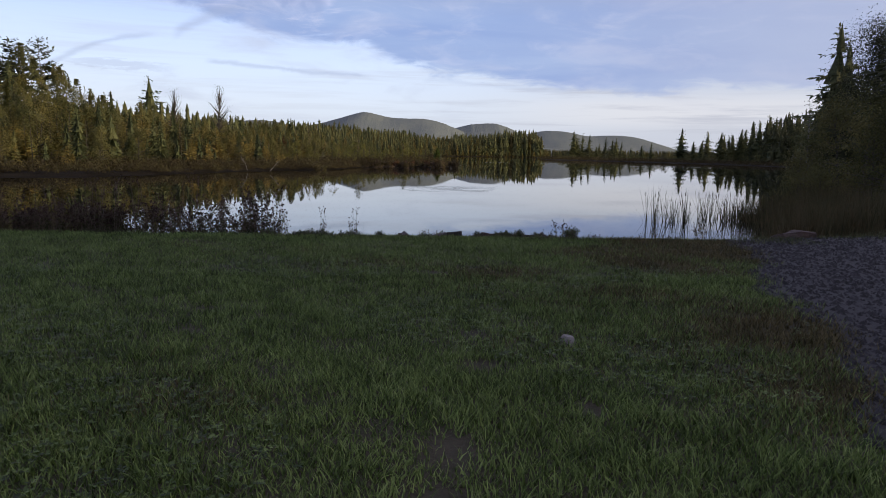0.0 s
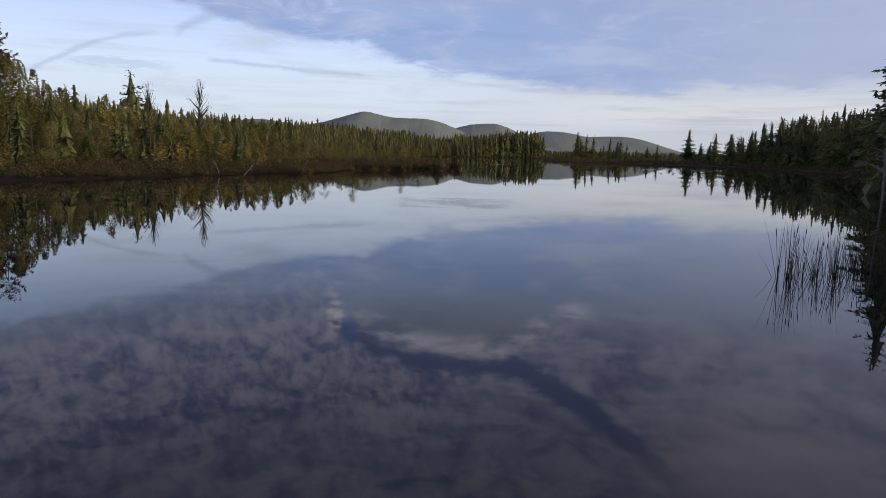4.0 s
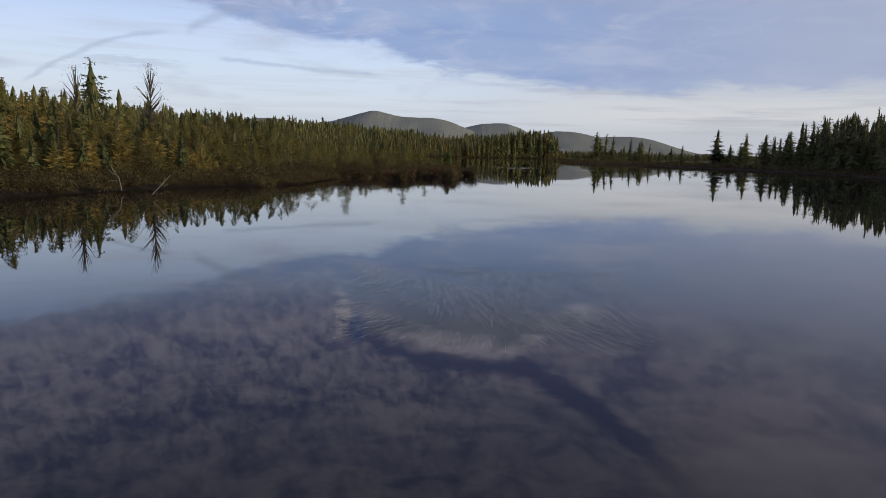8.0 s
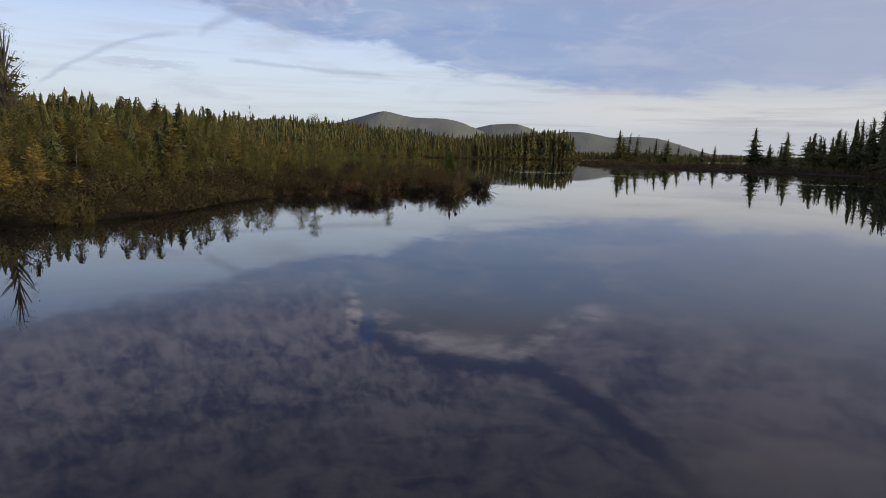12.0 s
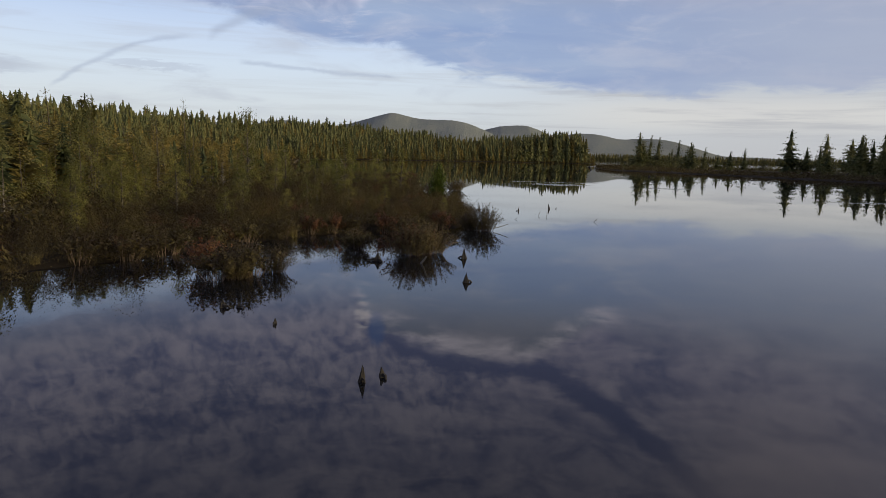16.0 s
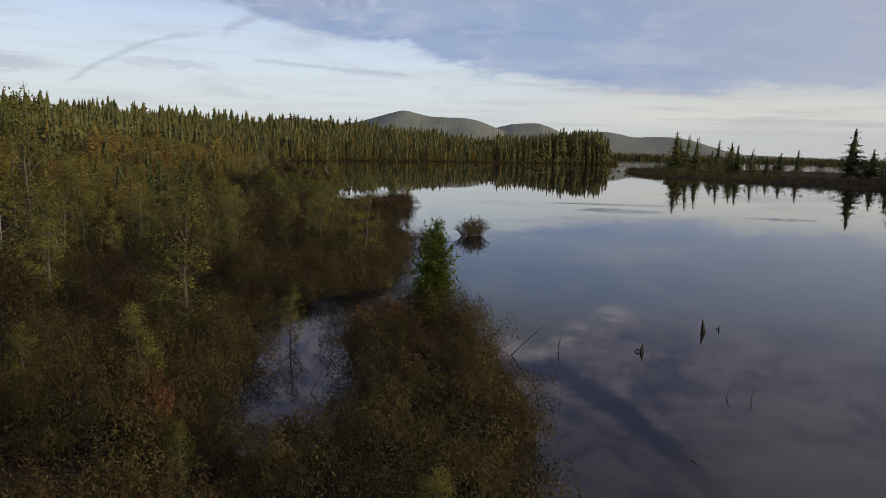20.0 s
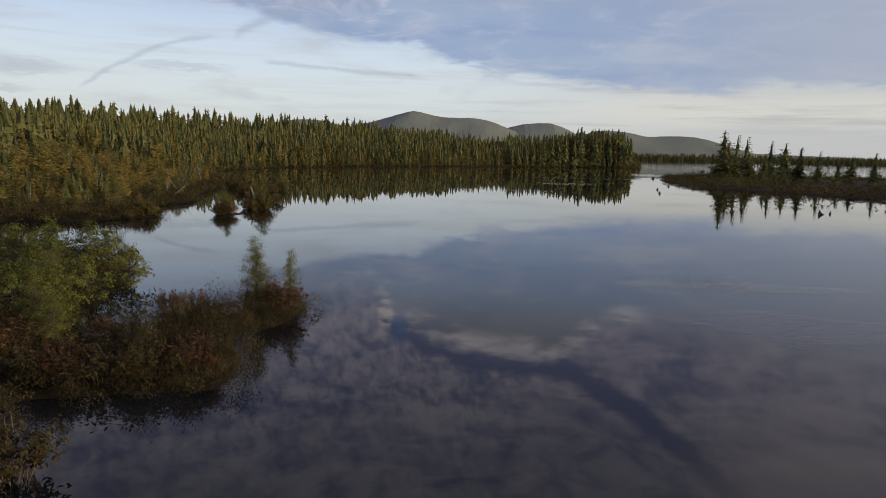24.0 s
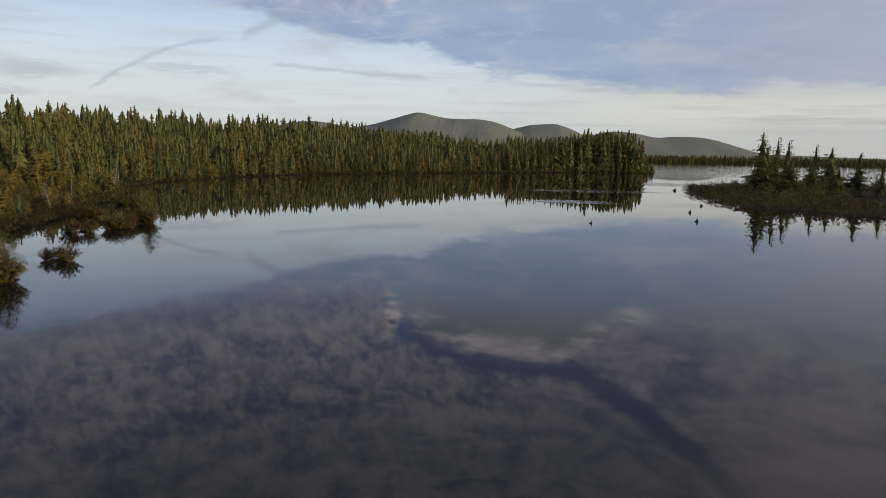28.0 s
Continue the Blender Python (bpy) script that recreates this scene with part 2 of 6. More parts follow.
# ---- materials ----
def material(name, build):
    m = bpy.data.materials.new(name)
    m.use_nodes = True
    k = Nodes(m.node_tree)
    out = k.add("ShaderNodeOutputMaterial")
    k.put(out.inputs["Surface"], build(k))
    return m


def bump(k, height, strength, distance=0.02):
    b = k.add("ShaderNodeBump")
    b.inputs["Strength"].default_value, b.inputs["Distance"].default_value = strength, distance
    k.put(b.inputs["Height"], height)
    return b.outputs[0]


def surface(k, colour, rough, normal=None, **more):
    p = k.add("ShaderNodeBsdfPrincipled")
    k.put(p.inputs["Base Color"], colour)
    k.put(p.inputs["Roughness"], rough)
    if normal is not None:
        k.put(p.inputs["Normal"], normal)
    for key, val in more.items():
        k.put(p.inputs[key], val)
    return p.outputs[0]


def leaf_material(name, dark, mid, light, thin=0.35, patch=0.6, gloss=0.65, own=0.2):
    """Foliage: colour differs from leaf to leaf, from plant to plant and in patches, and some light comes through."""
    def build(k):
        geo = k.add("ShaderNodeNewGeometry")
        info = k.add("ShaderNodeObjectInfo")
        big = k.step(k.noise(geo.outputs["Position"], patch, 4.0), 0.32, 0.68)
        mid_n = k.step(k.noise(geo.outputs["Position"], patch * 4.5, 3.0), 0.34, 0.66)
        v = k.math("ADD", k.math("MULTIPLY", geo.outputs["Random Per Island"], own), k.math("MULTIPLY", k.math("ADD", big, mid_n), (1 - own) * 0.5))
        v = k.math("ADD", v, k.math("MULTIPLY", k.math("SUBTRACT", info.outputs["Random"], 0.5), 0.45))
        fine = k.noise(geo.outputs["Position"], 4.5, 3.0, 0.7)
        v = k.math("ADD", v, k.math("MULTIPLY", k.math("SUBTRACT", fine, 0.5), 0.6))
        col = k.ramp(v, [(0.1, rgb(*dark)), (0.5, rgb(*mid)), (0.95, rgb(*light))], "LINEAR")
        d = surface(k, col, gloss, **{"Specular IOR Level": 0.18})
        t = k.add("ShaderNodeBsdfTranslucent")
        k.put(t.inputs["Color"], col)
        mx = k.add("ShaderNodeMixShader")
        mx.inputs[0].default_value = thin
        k.put(mx.inputs[1], d)
        k.put(mx.inputs[2], t)
        return mx.outputs[0]
    return material(name, build)


def bark_material(name, a, b, scale=14.0):
    def build(k):
        co = k.add("ShaderNodeTexCoord").outputs["Object"]
        mp = k.add("ShaderNodeMapping")
        k.put(mp.inputs[0], co)
        mp.inputs["Scale"].default_value = (1.0, 1.0, 0.22)
        n = k.noise(mp, scale, 6.0, 0.65)
        return surface(k, k.mix(n, rgb(*a), rgb(*b)), 0.9, bump(k, n, 0.6, 0.02))
    return material(name, build)


def rock_build(k):
    co = k.add("ShaderNodeTexCoord").outputs["Object"]
    info = k.add("ShaderNodeObjectInfo")
    big = k.noise(co, 2.0, 5.0, 0.6, 0.8)
    fine = k.noise(co, 38.0, 5.0, 0.7)
    mp = k.add("ShaderNodeMapping")
    k.put(mp.inputs[0], co)
    mp.inputs["Scale"].default_value = (1.5, 1.5, 9.0)
    strata = k.noise(mp, 3.0, 4.0, 0.6, 0.6)
    tone = k.ramp(info.outputs["Random"], [(0.0, rgb(0.014, 0.013, 0.014)), (0.3, rgb(0.03, 0.027, 0.029)), (0.5, rgb(0.036, 0.02, 0.015)), (0.75, rgb(0.024, 0.019, 0.02)), (1.0, rgb(0.055, 0.052, 0.058))], "LINEAR")
    col = k.mix(k.math("MULTIPLY", k.step(big, 0.44, 0.6), 0.8), tone, rgb(0.05, 0.024, 0.015))
    col = k.mix(k.math("MULTIPLY", k.step(fine, 0.45, 0.75), 0.4), col, rgb(0.065, 0.06, 0.06))
    lichen = k.step(k.noise(co, 6.0, 6.0, 0.7), 0.62, 0.7)
    col = k.mix(k.math("MULTIPLY", lichen, 0.6), col, rgb(0.085, 0.088, 0.075))
    h = k.math("ADD", k.math("MULTIPLY", strata, 0.3), k.math("ADD", k.math("MULTIPLY", fine, 0.35), k.math("MULTIPLY", k.noise(co, 9.0, 5.0, 0.65), 0.8)))
    return surface(k, col, 0.8, bump(k, h, 0.9, 0.05))


# patches of water roughened by a breath of wind: x, y and half extents
RUFFLED = [(28, 338, 17, 7), (24, 388, 14, 8), (18, 300, 8, 5), (49, 147, 11, 1.6), (13.5, 172, 4.5, 3.0), (27, 168, 3.5, 1.6), (14, 180, 7, 1.2), (55, 385, 10, 14), (350, 900, 650, 480)]


def water_build(k):
    geo = k.add("ShaderNodeNewGeometry")
    pos = geo.outputs["Position"]
    calm = k.noise(pos, 1.6, 3.0, 0.5)
    mp = k.add("ShaderNodeMapping")
    k.put(mp.inputs[0], pos)
    mp.inputs["Scale"].default_value = (0.35, 1.0, 1.0)
    fine = k.noise(mp, 5.0, 3.0, 0.5)
    gust = k.step(k.noise(mp, 0.035, 3.0, 0.5), 0.60, 0.68)
    sep = k.add("ShaderNodeSeparateXYZ")
    k.put(sep.inputs[0], pos)
    torn = k.math("MULTIPLY", k.math("SUBTRACT", k.noise(mp, 0.55, 5.0, 0.65), 0.5), 3.0)
    ruffled = 0.0
    for cx, cy, rx, ry in RUFFLED:
        u = k.math("DIVIDE", k.math("SUBTRACT", sep.outputs[0], cx), rx)
        v = k.math("DIVIDE", k.math("SUBTRACT", sep.outputs[1], cy), ry)
        near = k.math("ADD", k.math("ADD", k.math("MULTIPLY", u, u), k.math("MULTIPLY", v, v)), torn)
        ruffled = k.math("MAXIMUM", ruffled, k.step(near, 0.4, 1.0, 1.0, 0.0))
    chop = k.noise(mp, 9.0, 3.0, 0.6)
    h = k.math("ADD", k.math("MULTIPLY", k.math("MULTIPLY", chop, ruffled), 0.05), k.math("MULTIPLY", calm, 0.0028))
    h = k.math("ADD", h, k.math("MULTIPLY", k.math("MULTIPLY", fine, gust), 0.012))
    b = k.add("ShaderNodeBump")
    b.inputs["Strength"].default_value, b.inputs["Distance"].default_value = 1.0, 0.16
    k.put(b.inputs["Height"], h)
    return surface(k, rgb(0.006, 0.007, 0.009), 0.015, b.outputs[0], IOR=1.333)


def ground_build(k):
    pos = k.add("ShaderNodeNewGeometry").outputs["Position"]
    n = k.noise(pos, 1.3, 6.0, 0.6)
    f = k.noise(pos, 22.0, 5.0, 0.7)
    col = k.mix(n, rgb(0.007, 0.005, 0.004), rgb(0.016, 0.012, 0.007))
    col = k.mix(k.math("MULTIPLY", f, 0.5), col, rgb(0.018, 0.016, 0.008))
    return surface(k, col, 0.95, bump(k, f, 0.8, 0.05), **{"Specular IOR Level": 0.1})


def lawn_build(k):
    pos = k.add("ShaderNodeNewGeometry").outputs["Position"]
    n = k.noise(pos, 0.9, 6.0, 0.6)
    f = k.noise(pos, 45.0, 5.0, 0.7)
    col = k.mix(n, rgb(0.022, 0.024, 0.01), rgb(0.04, 0.034, 0.018))
    col = k.mix(k.math("MULTIPLY", k.step(f, 0.4, 0.7), 0.5), col, rgb(0.07, 0.052, 0.032))
    return surface(k, col, 0.95, bump(k, f, 0.8, 0.02))


def gravel_build(k):
    pos = k.add("ShaderNodeNewGeometry").outputs["Position"]
    info = k.add("ShaderNodeNewGeometry").outputs["Random Per Island"]
    n = k.noise(pos, 30.0, 5.0, 0.7)
    col = k.ramp(info, [(0.0, rgb(0.007, 0.007, 0.008)), (0.6, rgb(0.017, 0.017, 0.02)), (1.0, rgb(0.055, 0.055, 0.062))], "LINEAR")
    col = k.mix(k.math("MULTIPLY", n, 0.5), col, rgb(0.02, 0.019, 0.02))
    return surface(k, col, 0.85, bump(k, n, 0.5, 0.01))


def hazed_hill_build(k):
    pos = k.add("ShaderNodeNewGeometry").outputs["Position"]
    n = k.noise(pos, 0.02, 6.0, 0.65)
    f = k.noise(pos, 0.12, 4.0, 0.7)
    # distance haze is mixed into these pale blue-grey wood colours
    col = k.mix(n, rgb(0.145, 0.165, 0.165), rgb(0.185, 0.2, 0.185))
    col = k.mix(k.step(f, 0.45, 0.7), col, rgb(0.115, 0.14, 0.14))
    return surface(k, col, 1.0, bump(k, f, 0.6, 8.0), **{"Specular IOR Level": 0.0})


def drowned_build(k):
    """Blades just under the surface: mostly water over them."""
    v = k.add("ShaderNodeNewGeometry").outputs["Random Per Island"]
    col = k.ramp(v, [(0.0, rgb(0.1, 0.105, 0.085)), (1.0, rgb(0.26, 0.26, 0.21))], "LINEAR")
    clear = k.add("ShaderNodeBsdfTransparent")
    mx = k.add("ShaderNodeMixShader")
    mx.inputs[0].default_value = 0.6
    k.put(mx.inputs[1], clear)
    k.put(mx.inputs[2], surface(k, col, 0.06))
    return mx.outputs[0]


def turf_build(k):
    pos = k.add("ShaderNodeNewGeometry").outputs["Position"]
    n = k.noise(pos, 0.7, 6.0, 0.6)
    f = k.noise(pos, 60.0, 4.0, 0.7)
    col = k.mix(n, rgb(0.03, 0.045, 0.014), rgb(0.055, 0.07, 0.024))
    col = k.mix(k.math("MULTIPLY", f, 0.6), col, rgb(0.09, 0.11, 0.045))
    return surface(k, col, 0.9, bump(k, f, 1.0, 0.04))


ROCK = material("slate_rock", rock_build)
WATER = material("lake_water", water_build)
SOIL = material("bog_soil", ground_build)
LAWN_SOIL = material("lawn_soil", lawn_build)
GRAVEL = material("dark_gravel", gravel_build)
HAZED_HILL = material("hazed_wooded_hill", hazed_hill_build)
BARK = bark_material("spruce_bark", (0.028, 0.024, 0.02), (0.085, 0.075, 0.065))
GREY_WOOD = bark_material("weathered_wood", (0.09, 0.085, 0.08), (0.23, 0.22, 0.2))
WET_WOOD = bark_material("wet_stump_wood", (0.004, 0.0035, 0.0035), (0.014, 0.012, 0.011))
TWIG = bark_material("twig_bark", (0.05, 0.035, 0.028), (0.12, 0.09, 0.07), 40.0)
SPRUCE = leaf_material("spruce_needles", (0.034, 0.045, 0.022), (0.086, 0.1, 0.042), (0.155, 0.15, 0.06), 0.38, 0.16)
# pines' own green; on right-bank and islet trees it paints in their shade
PINE_SHADE_GREEN = leaf_material("pine_and_shaded_foliage", (0.016, 0.02, 0.01), (0.038, 0.044, 0.018), (0.08, 0.082, 0.032), 0.25, 0.3)
LARCH = leaf_material("larch_needles", (0.056, 0.05, 0.019), (0.13, 0.112, 0.036), (0.225, 0.175, 0.056), 0.45, 0.14)
CEDAR = leaf_material("cedar_sprays", (0.04, 0.062, 0.015), (0.1, 0.14, 0.03), (0.18, 0.22, 0.06), 0.35, 1.6)
BROAD = leaf_material("broad_leaves", (0.05, 0.056, 0.019), (0.102, 0.102, 0.034), (0.17, 0.148, 0.05), 0.42, 0.2)
ALDER = leaf_material("alder_leaves", (0.045, 0.06, 0.015), (0.1, 0.12, 0.026), (0.17, 0.175, 0.045), 0.4, 0.7)
RUST = leaf_material("autumn_leaves", (0.07, 0.025, 0.015), (0.14, 0.05, 0.02), (0.2, 0.09, 0.03), 0.4, 0.3)
HEATH = leaf_material("leatherleaf_leaves", (0.02, 0.014, 0.007), (0.044, 0.034, 0.014), (0.082, 0.072, 0.027), 0.4, 0.7)
HEATH_RED = leaf_material("reddish_heath_leaves", (0.044, 0.02, 0.012), (0.098, 0.045, 0.022), (0.15, 0.08, 0.036), 0.4, 0.5)
GRASS = leaf_material("lawn_grass", (0.02, 0.034, 0.009), (0.075, 0.118, 0.028), (0.22, 0.29, 0.095), 0.3, 1.2, 0.5, 0.72)
DRY_SHADED_GRASS = leaf_material("worn_shaded_grass", (0.022, 0.02, 0.008), (0.062, 0.054, 0.02), (0.15, 0.13, 0.06), 0.3, 1.2, 0.5, 0.72)
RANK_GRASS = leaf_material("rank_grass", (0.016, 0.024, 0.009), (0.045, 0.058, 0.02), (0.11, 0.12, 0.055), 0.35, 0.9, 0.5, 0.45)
SEDGE = leaf_material("sedge_blades", (0.05, 0.05, 0.02), (0.1, 0.09, 0.035), (0.18, 0.15, 0.07), 0.35, 0.8)
ISLET = leaf_material("sweetgale_leaves", (0.026, 0.022, 0.011), (0.058, 0.047, 0.02), (0.105, 0.085, 0.034), 0.38, 0.8)
OLIVE = leaf_material("olive_bush_leaves", (0.042, 0.036, 0.012), (0.09, 0.074, 0.023), (0.15, 0.12, 0.036), 0.4, 0.6)
SAPLING = leaf_material("young_larch_needles", (0.05, 0.056, 0.016), (0.115, 0.12, 0.03), (0.19, 0.18, 0.05), 0.45, 0.5)
REED = leaf_material("reed_blades", (0.025, 0.03, 0.013), (0.05, 0.05, 0.022), (0.1, 0.08, 0.04), 0.3, 0.8)
SEED = leaf_material("dark_seed_heads", (0.02, 0.012, 0.01), (0.04, 0.025, 0.02), (0.07, 0.05, 0.035), 0.1, 2.0)
DROWNED = material("drowned_grass_blades", drowned_build)
TURF = material("mown_turf", turf_build)
PALE_STONE = material("pale_granite", lambda k: surface(k, k.mix(k.noise(k.add("ShaderNodeTexCoord").outputs["Object"], 60.0, 4.0), rgb(0.13, 0.12, 0.115), rgb(0.24, 0.22, 0.21)), 0.8))

# ---- mesh helpers ----
class Soup:
    """Gathers triangles and quads with a material slot each, and turns them into one mesh."""

    def __init__(self):
        self.v, self.f, self.s, self.n = [], [], [], 0

    def quads(self, pts, slot=0):
        """pts: (n, 4, 3) corners."""
        pts = np.asarray(pts, float)
        n = len(pts)
        self.v.append(pts.reshape(-1, 3))
        self.f.append((np.arange(4 * n).reshape(n, 4) + self.n))
        self.s.append(np.full(n, slot))
        self.n += 4 * n

    def tris(self, pts, slot=0):
        pts = np.asarray(pts, float)
        n = len(pts)
        self.v.append(pts.reshape(-1, 3))
        self.f.append((np.arange(3 * n).reshape(n, 3) + self.n))
        self.s.append(np.full(n, slot))
        self.n += 3 * n

    def indexed(self, verts, faces, slot=0):
        verts = np.asarray(verts, float)
        faces = np.asarray(faces, int)
        self.v.append(verts)
        self.f.append(faces + self.n)
        self.s.append(np.full(len(faces), slot))
        self.n += len(verts)

    def tube(self, path, radii, sides=5, slot=0):
        path = np.asarray(path, float)
        rings = []
        for i, p in enumerate(path):
            d = path[min(i + 1, len(path) - 1)] - path[max(i - 1, 0)]
            d = d / (np.linalg.norm(d) + 1e-9)
            a = np.cross(d, (0.31, 0.95, 0.1) if abs(d[1]) < 0.9 else (1, 0, 0.1))
            a /= np.linalg.norm(a) + 1e-9
            b = np.cross(d, a)
            ang = np.arange(sides) / sides * 2 * np.pi
            rings.append(p + radii[i] * (np.cos(ang)[:, None] * a + np.sin(ang)[:, None] * b))
        f = [(i * sides + j, i * sides + (j + 1) % sides, (i + 1) * sides + (j + 1) % sides, (i + 1) * sides + j)
             for i in range(len(path) - 1) for j in range(sides)]
        self.indexed(np.concatenate(rings), f, slot)

    def mesh(self, name, materials, smooth=False):
        me = bpy.data.meshes.new(name)
        v = np.concatenate(self.v)
        loops = np.concatenate([f.ravel() for f in self.f])
        sizes = np.concatenate([np.full(len(f), f.shape[1]) for f in self.f])
        me.vertices.add(len(v))
        me.vertices.foreach_set("co", v.ravel().astype(np.float32))
        me.loops.add(len(loops))
        me.loops.foreach_set("vertex_index", loops.astype(np.int32))
        me.polygons.add(len(sizes))
        starts = np.concatenate([[0], np.cumsum(sizes)[:-1]])
        me.polygons.foreach_set("loop_start", starts.astype(np.int32))
        me.polygons.foreach_set("material_index", np.concatenate(self.s).astype(np.int32))
        me.polygons.foreach_set("use_smooth", np.full(len(sizes), smooth))
        for m in materials:
            me.materials.append(m)
        me.update(calc_edges=True)
        return me


def part(name, soup, material, parent, label="", smooth=False):
    ob = new(name, soup.mesh(name, material if isinstance(material, list) else [material], smooth))
    ob.parent = parent
    return tagged(ob, label)


def thing(name, label, category, group="", kind=""):
    return tagged(new(name), label, category, group, kind)


def unit(v):
    return v / (np.linalg.norm(v, axis=-1, keepdims=True) + 1e-9)


def cards(rng, centres, length, width, lean=None, droop=0.0, facing=None):
    """Small pointed leaves (two triangles in a kite) at centres, in random directions about lean."""
    n = len(centres)
    d = rng.normal(size=(n, 3))
    if lean is not None:
        d = d * 0.55 + lean
    d[:, 2] -= droop
    d = unit(d)
    if facing is not None:
        up = unit(unit(facing) + rng.normal(0, 0.38, (n, 3)))
        d = unit(d - (d * up).sum(1, keepdims=True) * up)
        side = np.cross(up, d)
    else:
        side = unit(np.cross(d, unit(rng.normal(size=(n, 3)))))
    ln = (length * rng.uniform(0.6, 1.25, n))[:, None]
    wd = (width * rng.uniform(0.6, 1.25, n))[:, None]
    return np.stack([centres - d * ln * 0.5, centres + side * wd * 0.5, centres + d * ln * 0.5, centres - side * wd * 0.5], 1)


def sprays(rng, base, along, face, length, thick):
    """Sprays of needles: kites that grow from their bases, a little unevenly."""
    n = len(base)
    d = unit(unit(along) + rng.normal(0, 0.17, (n, 3)))
    up = unit(unit(face) + rng.normal(0, 0.3, (n, 3)))
    side = unit(np.cross(up, d))
    ln = (length * rng.uniform(0.7, 1.25, n))[:, None]
    wd = ln * thick * rng.uniform(0.7, 1.2, (n, 1)) * 0.5
    mid = base + d * ln * 0.45
    return np.stack([base, mid + side * wd, base + d * ln - (0, 0, 0.06) * ln, mid - side * wd], 1)


def skirts(rng, base, height, radius, low, cone, tiers, sides=7, hang=0.25):
    """The inner body of conifers: tiers of boughs as ragged, overlapping skirts. base (n, 3), height and radius (n,). Returns vertices and triangles."""
    n = len(base)
    u = low + (1 - low) * (np.arange(tiers)[None] + rng.uniform(-0.25, 0.25, (n, tiers))) / tiers
    u = np.clip(u, low * 0.8, 0.97)
    top = np.minimum(u + 2.0 * (1 - low) / tiers * rng.uniform(0.8, 1.15, (n, tiers)), 1.0)
    rr = (radius[:, None] * (1 - u) ** cone * rng.uniform(0.8, 1.15, (n, tiers)))[..., None]
    a = (np.arange(sides) / sides * 6.283)[None, None] + rng.uniform(0, 6.283, (n, tiers, 1)) + rng.normal(0, 0.16, (n, tiers, sides))
    q = rr * rng.uniform(0.35, 1.25, (n, tiers, sides))
    h = height[:, None, None]
    rim = np.stack([base[:, 0, None, None] + np.cos(a) * q, base[:, 1, None, None] + np.sin(a) * q,
                    base[:, 2, None, None] + u[..., None] * h - hang * q + rng.normal(0, 0.008, a.shape) * h], -1)
    apex = np.stack([np.repeat(base[:, 0:1], tiers, 1), np.repeat(base[:, 1:2], tiers, 1), base[:, 2:3] + top * height[:, None]], -1)
    V = np.concatenate([rim, apex[:, :, None]], 2).reshape(-1, 3)
    j = np.arange(sides)
    tri = np.stack([j, (j + 1) % sides, np.full(sides, sides)], 1)
    return V, ((np.arange(n * tiers) * (sides + 1))[:, None, None] + tri[None]).reshape(-1, 3)


def at(x, y, z, turn=0.0, size=1.0, tall=None, lean=(0.0, 0.0)):
    return pose(x, y, z, lean[0], lean[1], turn) @ Matrix.Diagonal((size, size, tall if tall else size, 1.0))


# ---- the plan: the lake's outline, metres ----
LAKE = [(-14, 12), (-40, 16), (-90, 20), (-95, 40), (-60, 44), (-40, 47), (-29, 52), (-25, 62), (-20.5, 76), (-15.5, 79.5), (-13.5, 87),
        (-13.2, 92), (-12.6, 97), (-10.9, 99), (-9.5, 101.5), (-8.3, 104.3), (-7.1, 106.3), (-6.2, 107.9), (-4.8, 108.9), (-2.6, 109.2), (-1.1, 110.4), (0.4, 112.5), (1.0, 116.8),
        (1.3, 120), (0.5, 123.4), (-0.5, 128), (-2.0, 129), (-4, 125), (-2.6, 121.5), (-2.6, 118), (-4, 117.5), (-5, 119), (-5.6, 123),
        (-6.8, 126), (-5.7, 129.5), (-3.5, 132.3), (-3.7, 136), (-4.2, 144), (-5.5, 150), (-9, 157), (-12, 160.5), (-6.6, 162.5),
        (-7, 165), (-8.3, 167), (-7, 169.5), (-7, 172), (-9, 172.5), (-10, 169.5), (-13, 166), (-15, 169), (-17, 176), (-20, 181),
        (-30, 184), (-38, 191), (-41, 198), (-35, 200), (-32.5, 203), (-31.6, 207), (-35, 209), (-36.8, 216), (-36, 222), (-40, 232), (-42, 240), (-45.5, 250), (-47, 258),
        (-52.5, 266), (-56, 280), (-72, 310), (-77, 330), (-76, 365), (-62, 400), (-40, 430), (0, 470), (40, 505), (75, 515), (85, 530), (70, 560), (0, 640),
        (-200, 900), (-200, 1250), (1500, 1250), (1500, 420), (300, 400), (110, 395), (75, 385), (58, 372), (50, 345), (47, 315),
        (46, 295), (55, 284), (70, 264), (88, 225), (92, 190), (85, 150), (70, 115), (50, 85), (38, 67), (28, 51), (21, 38), (15.5, 27.5),
        (11.5, 21), (8.9, 16), (5.4, 13.4), (3.0, 12.6)]
LAKE = np.array(LAKE, float)


def wave(x, y, s):
    """Cheap smooth unevenness between about -1 and 1."""
    return (np.sin(x * 1.3 / s + 1.7 * np.sin(y / s)) + np.sin(y * 1.7 / s + 2.1 + 1.3 * np.sin(x * 0.8 / s)) + np.sin((x + y) * 0.9 / s)) / 3


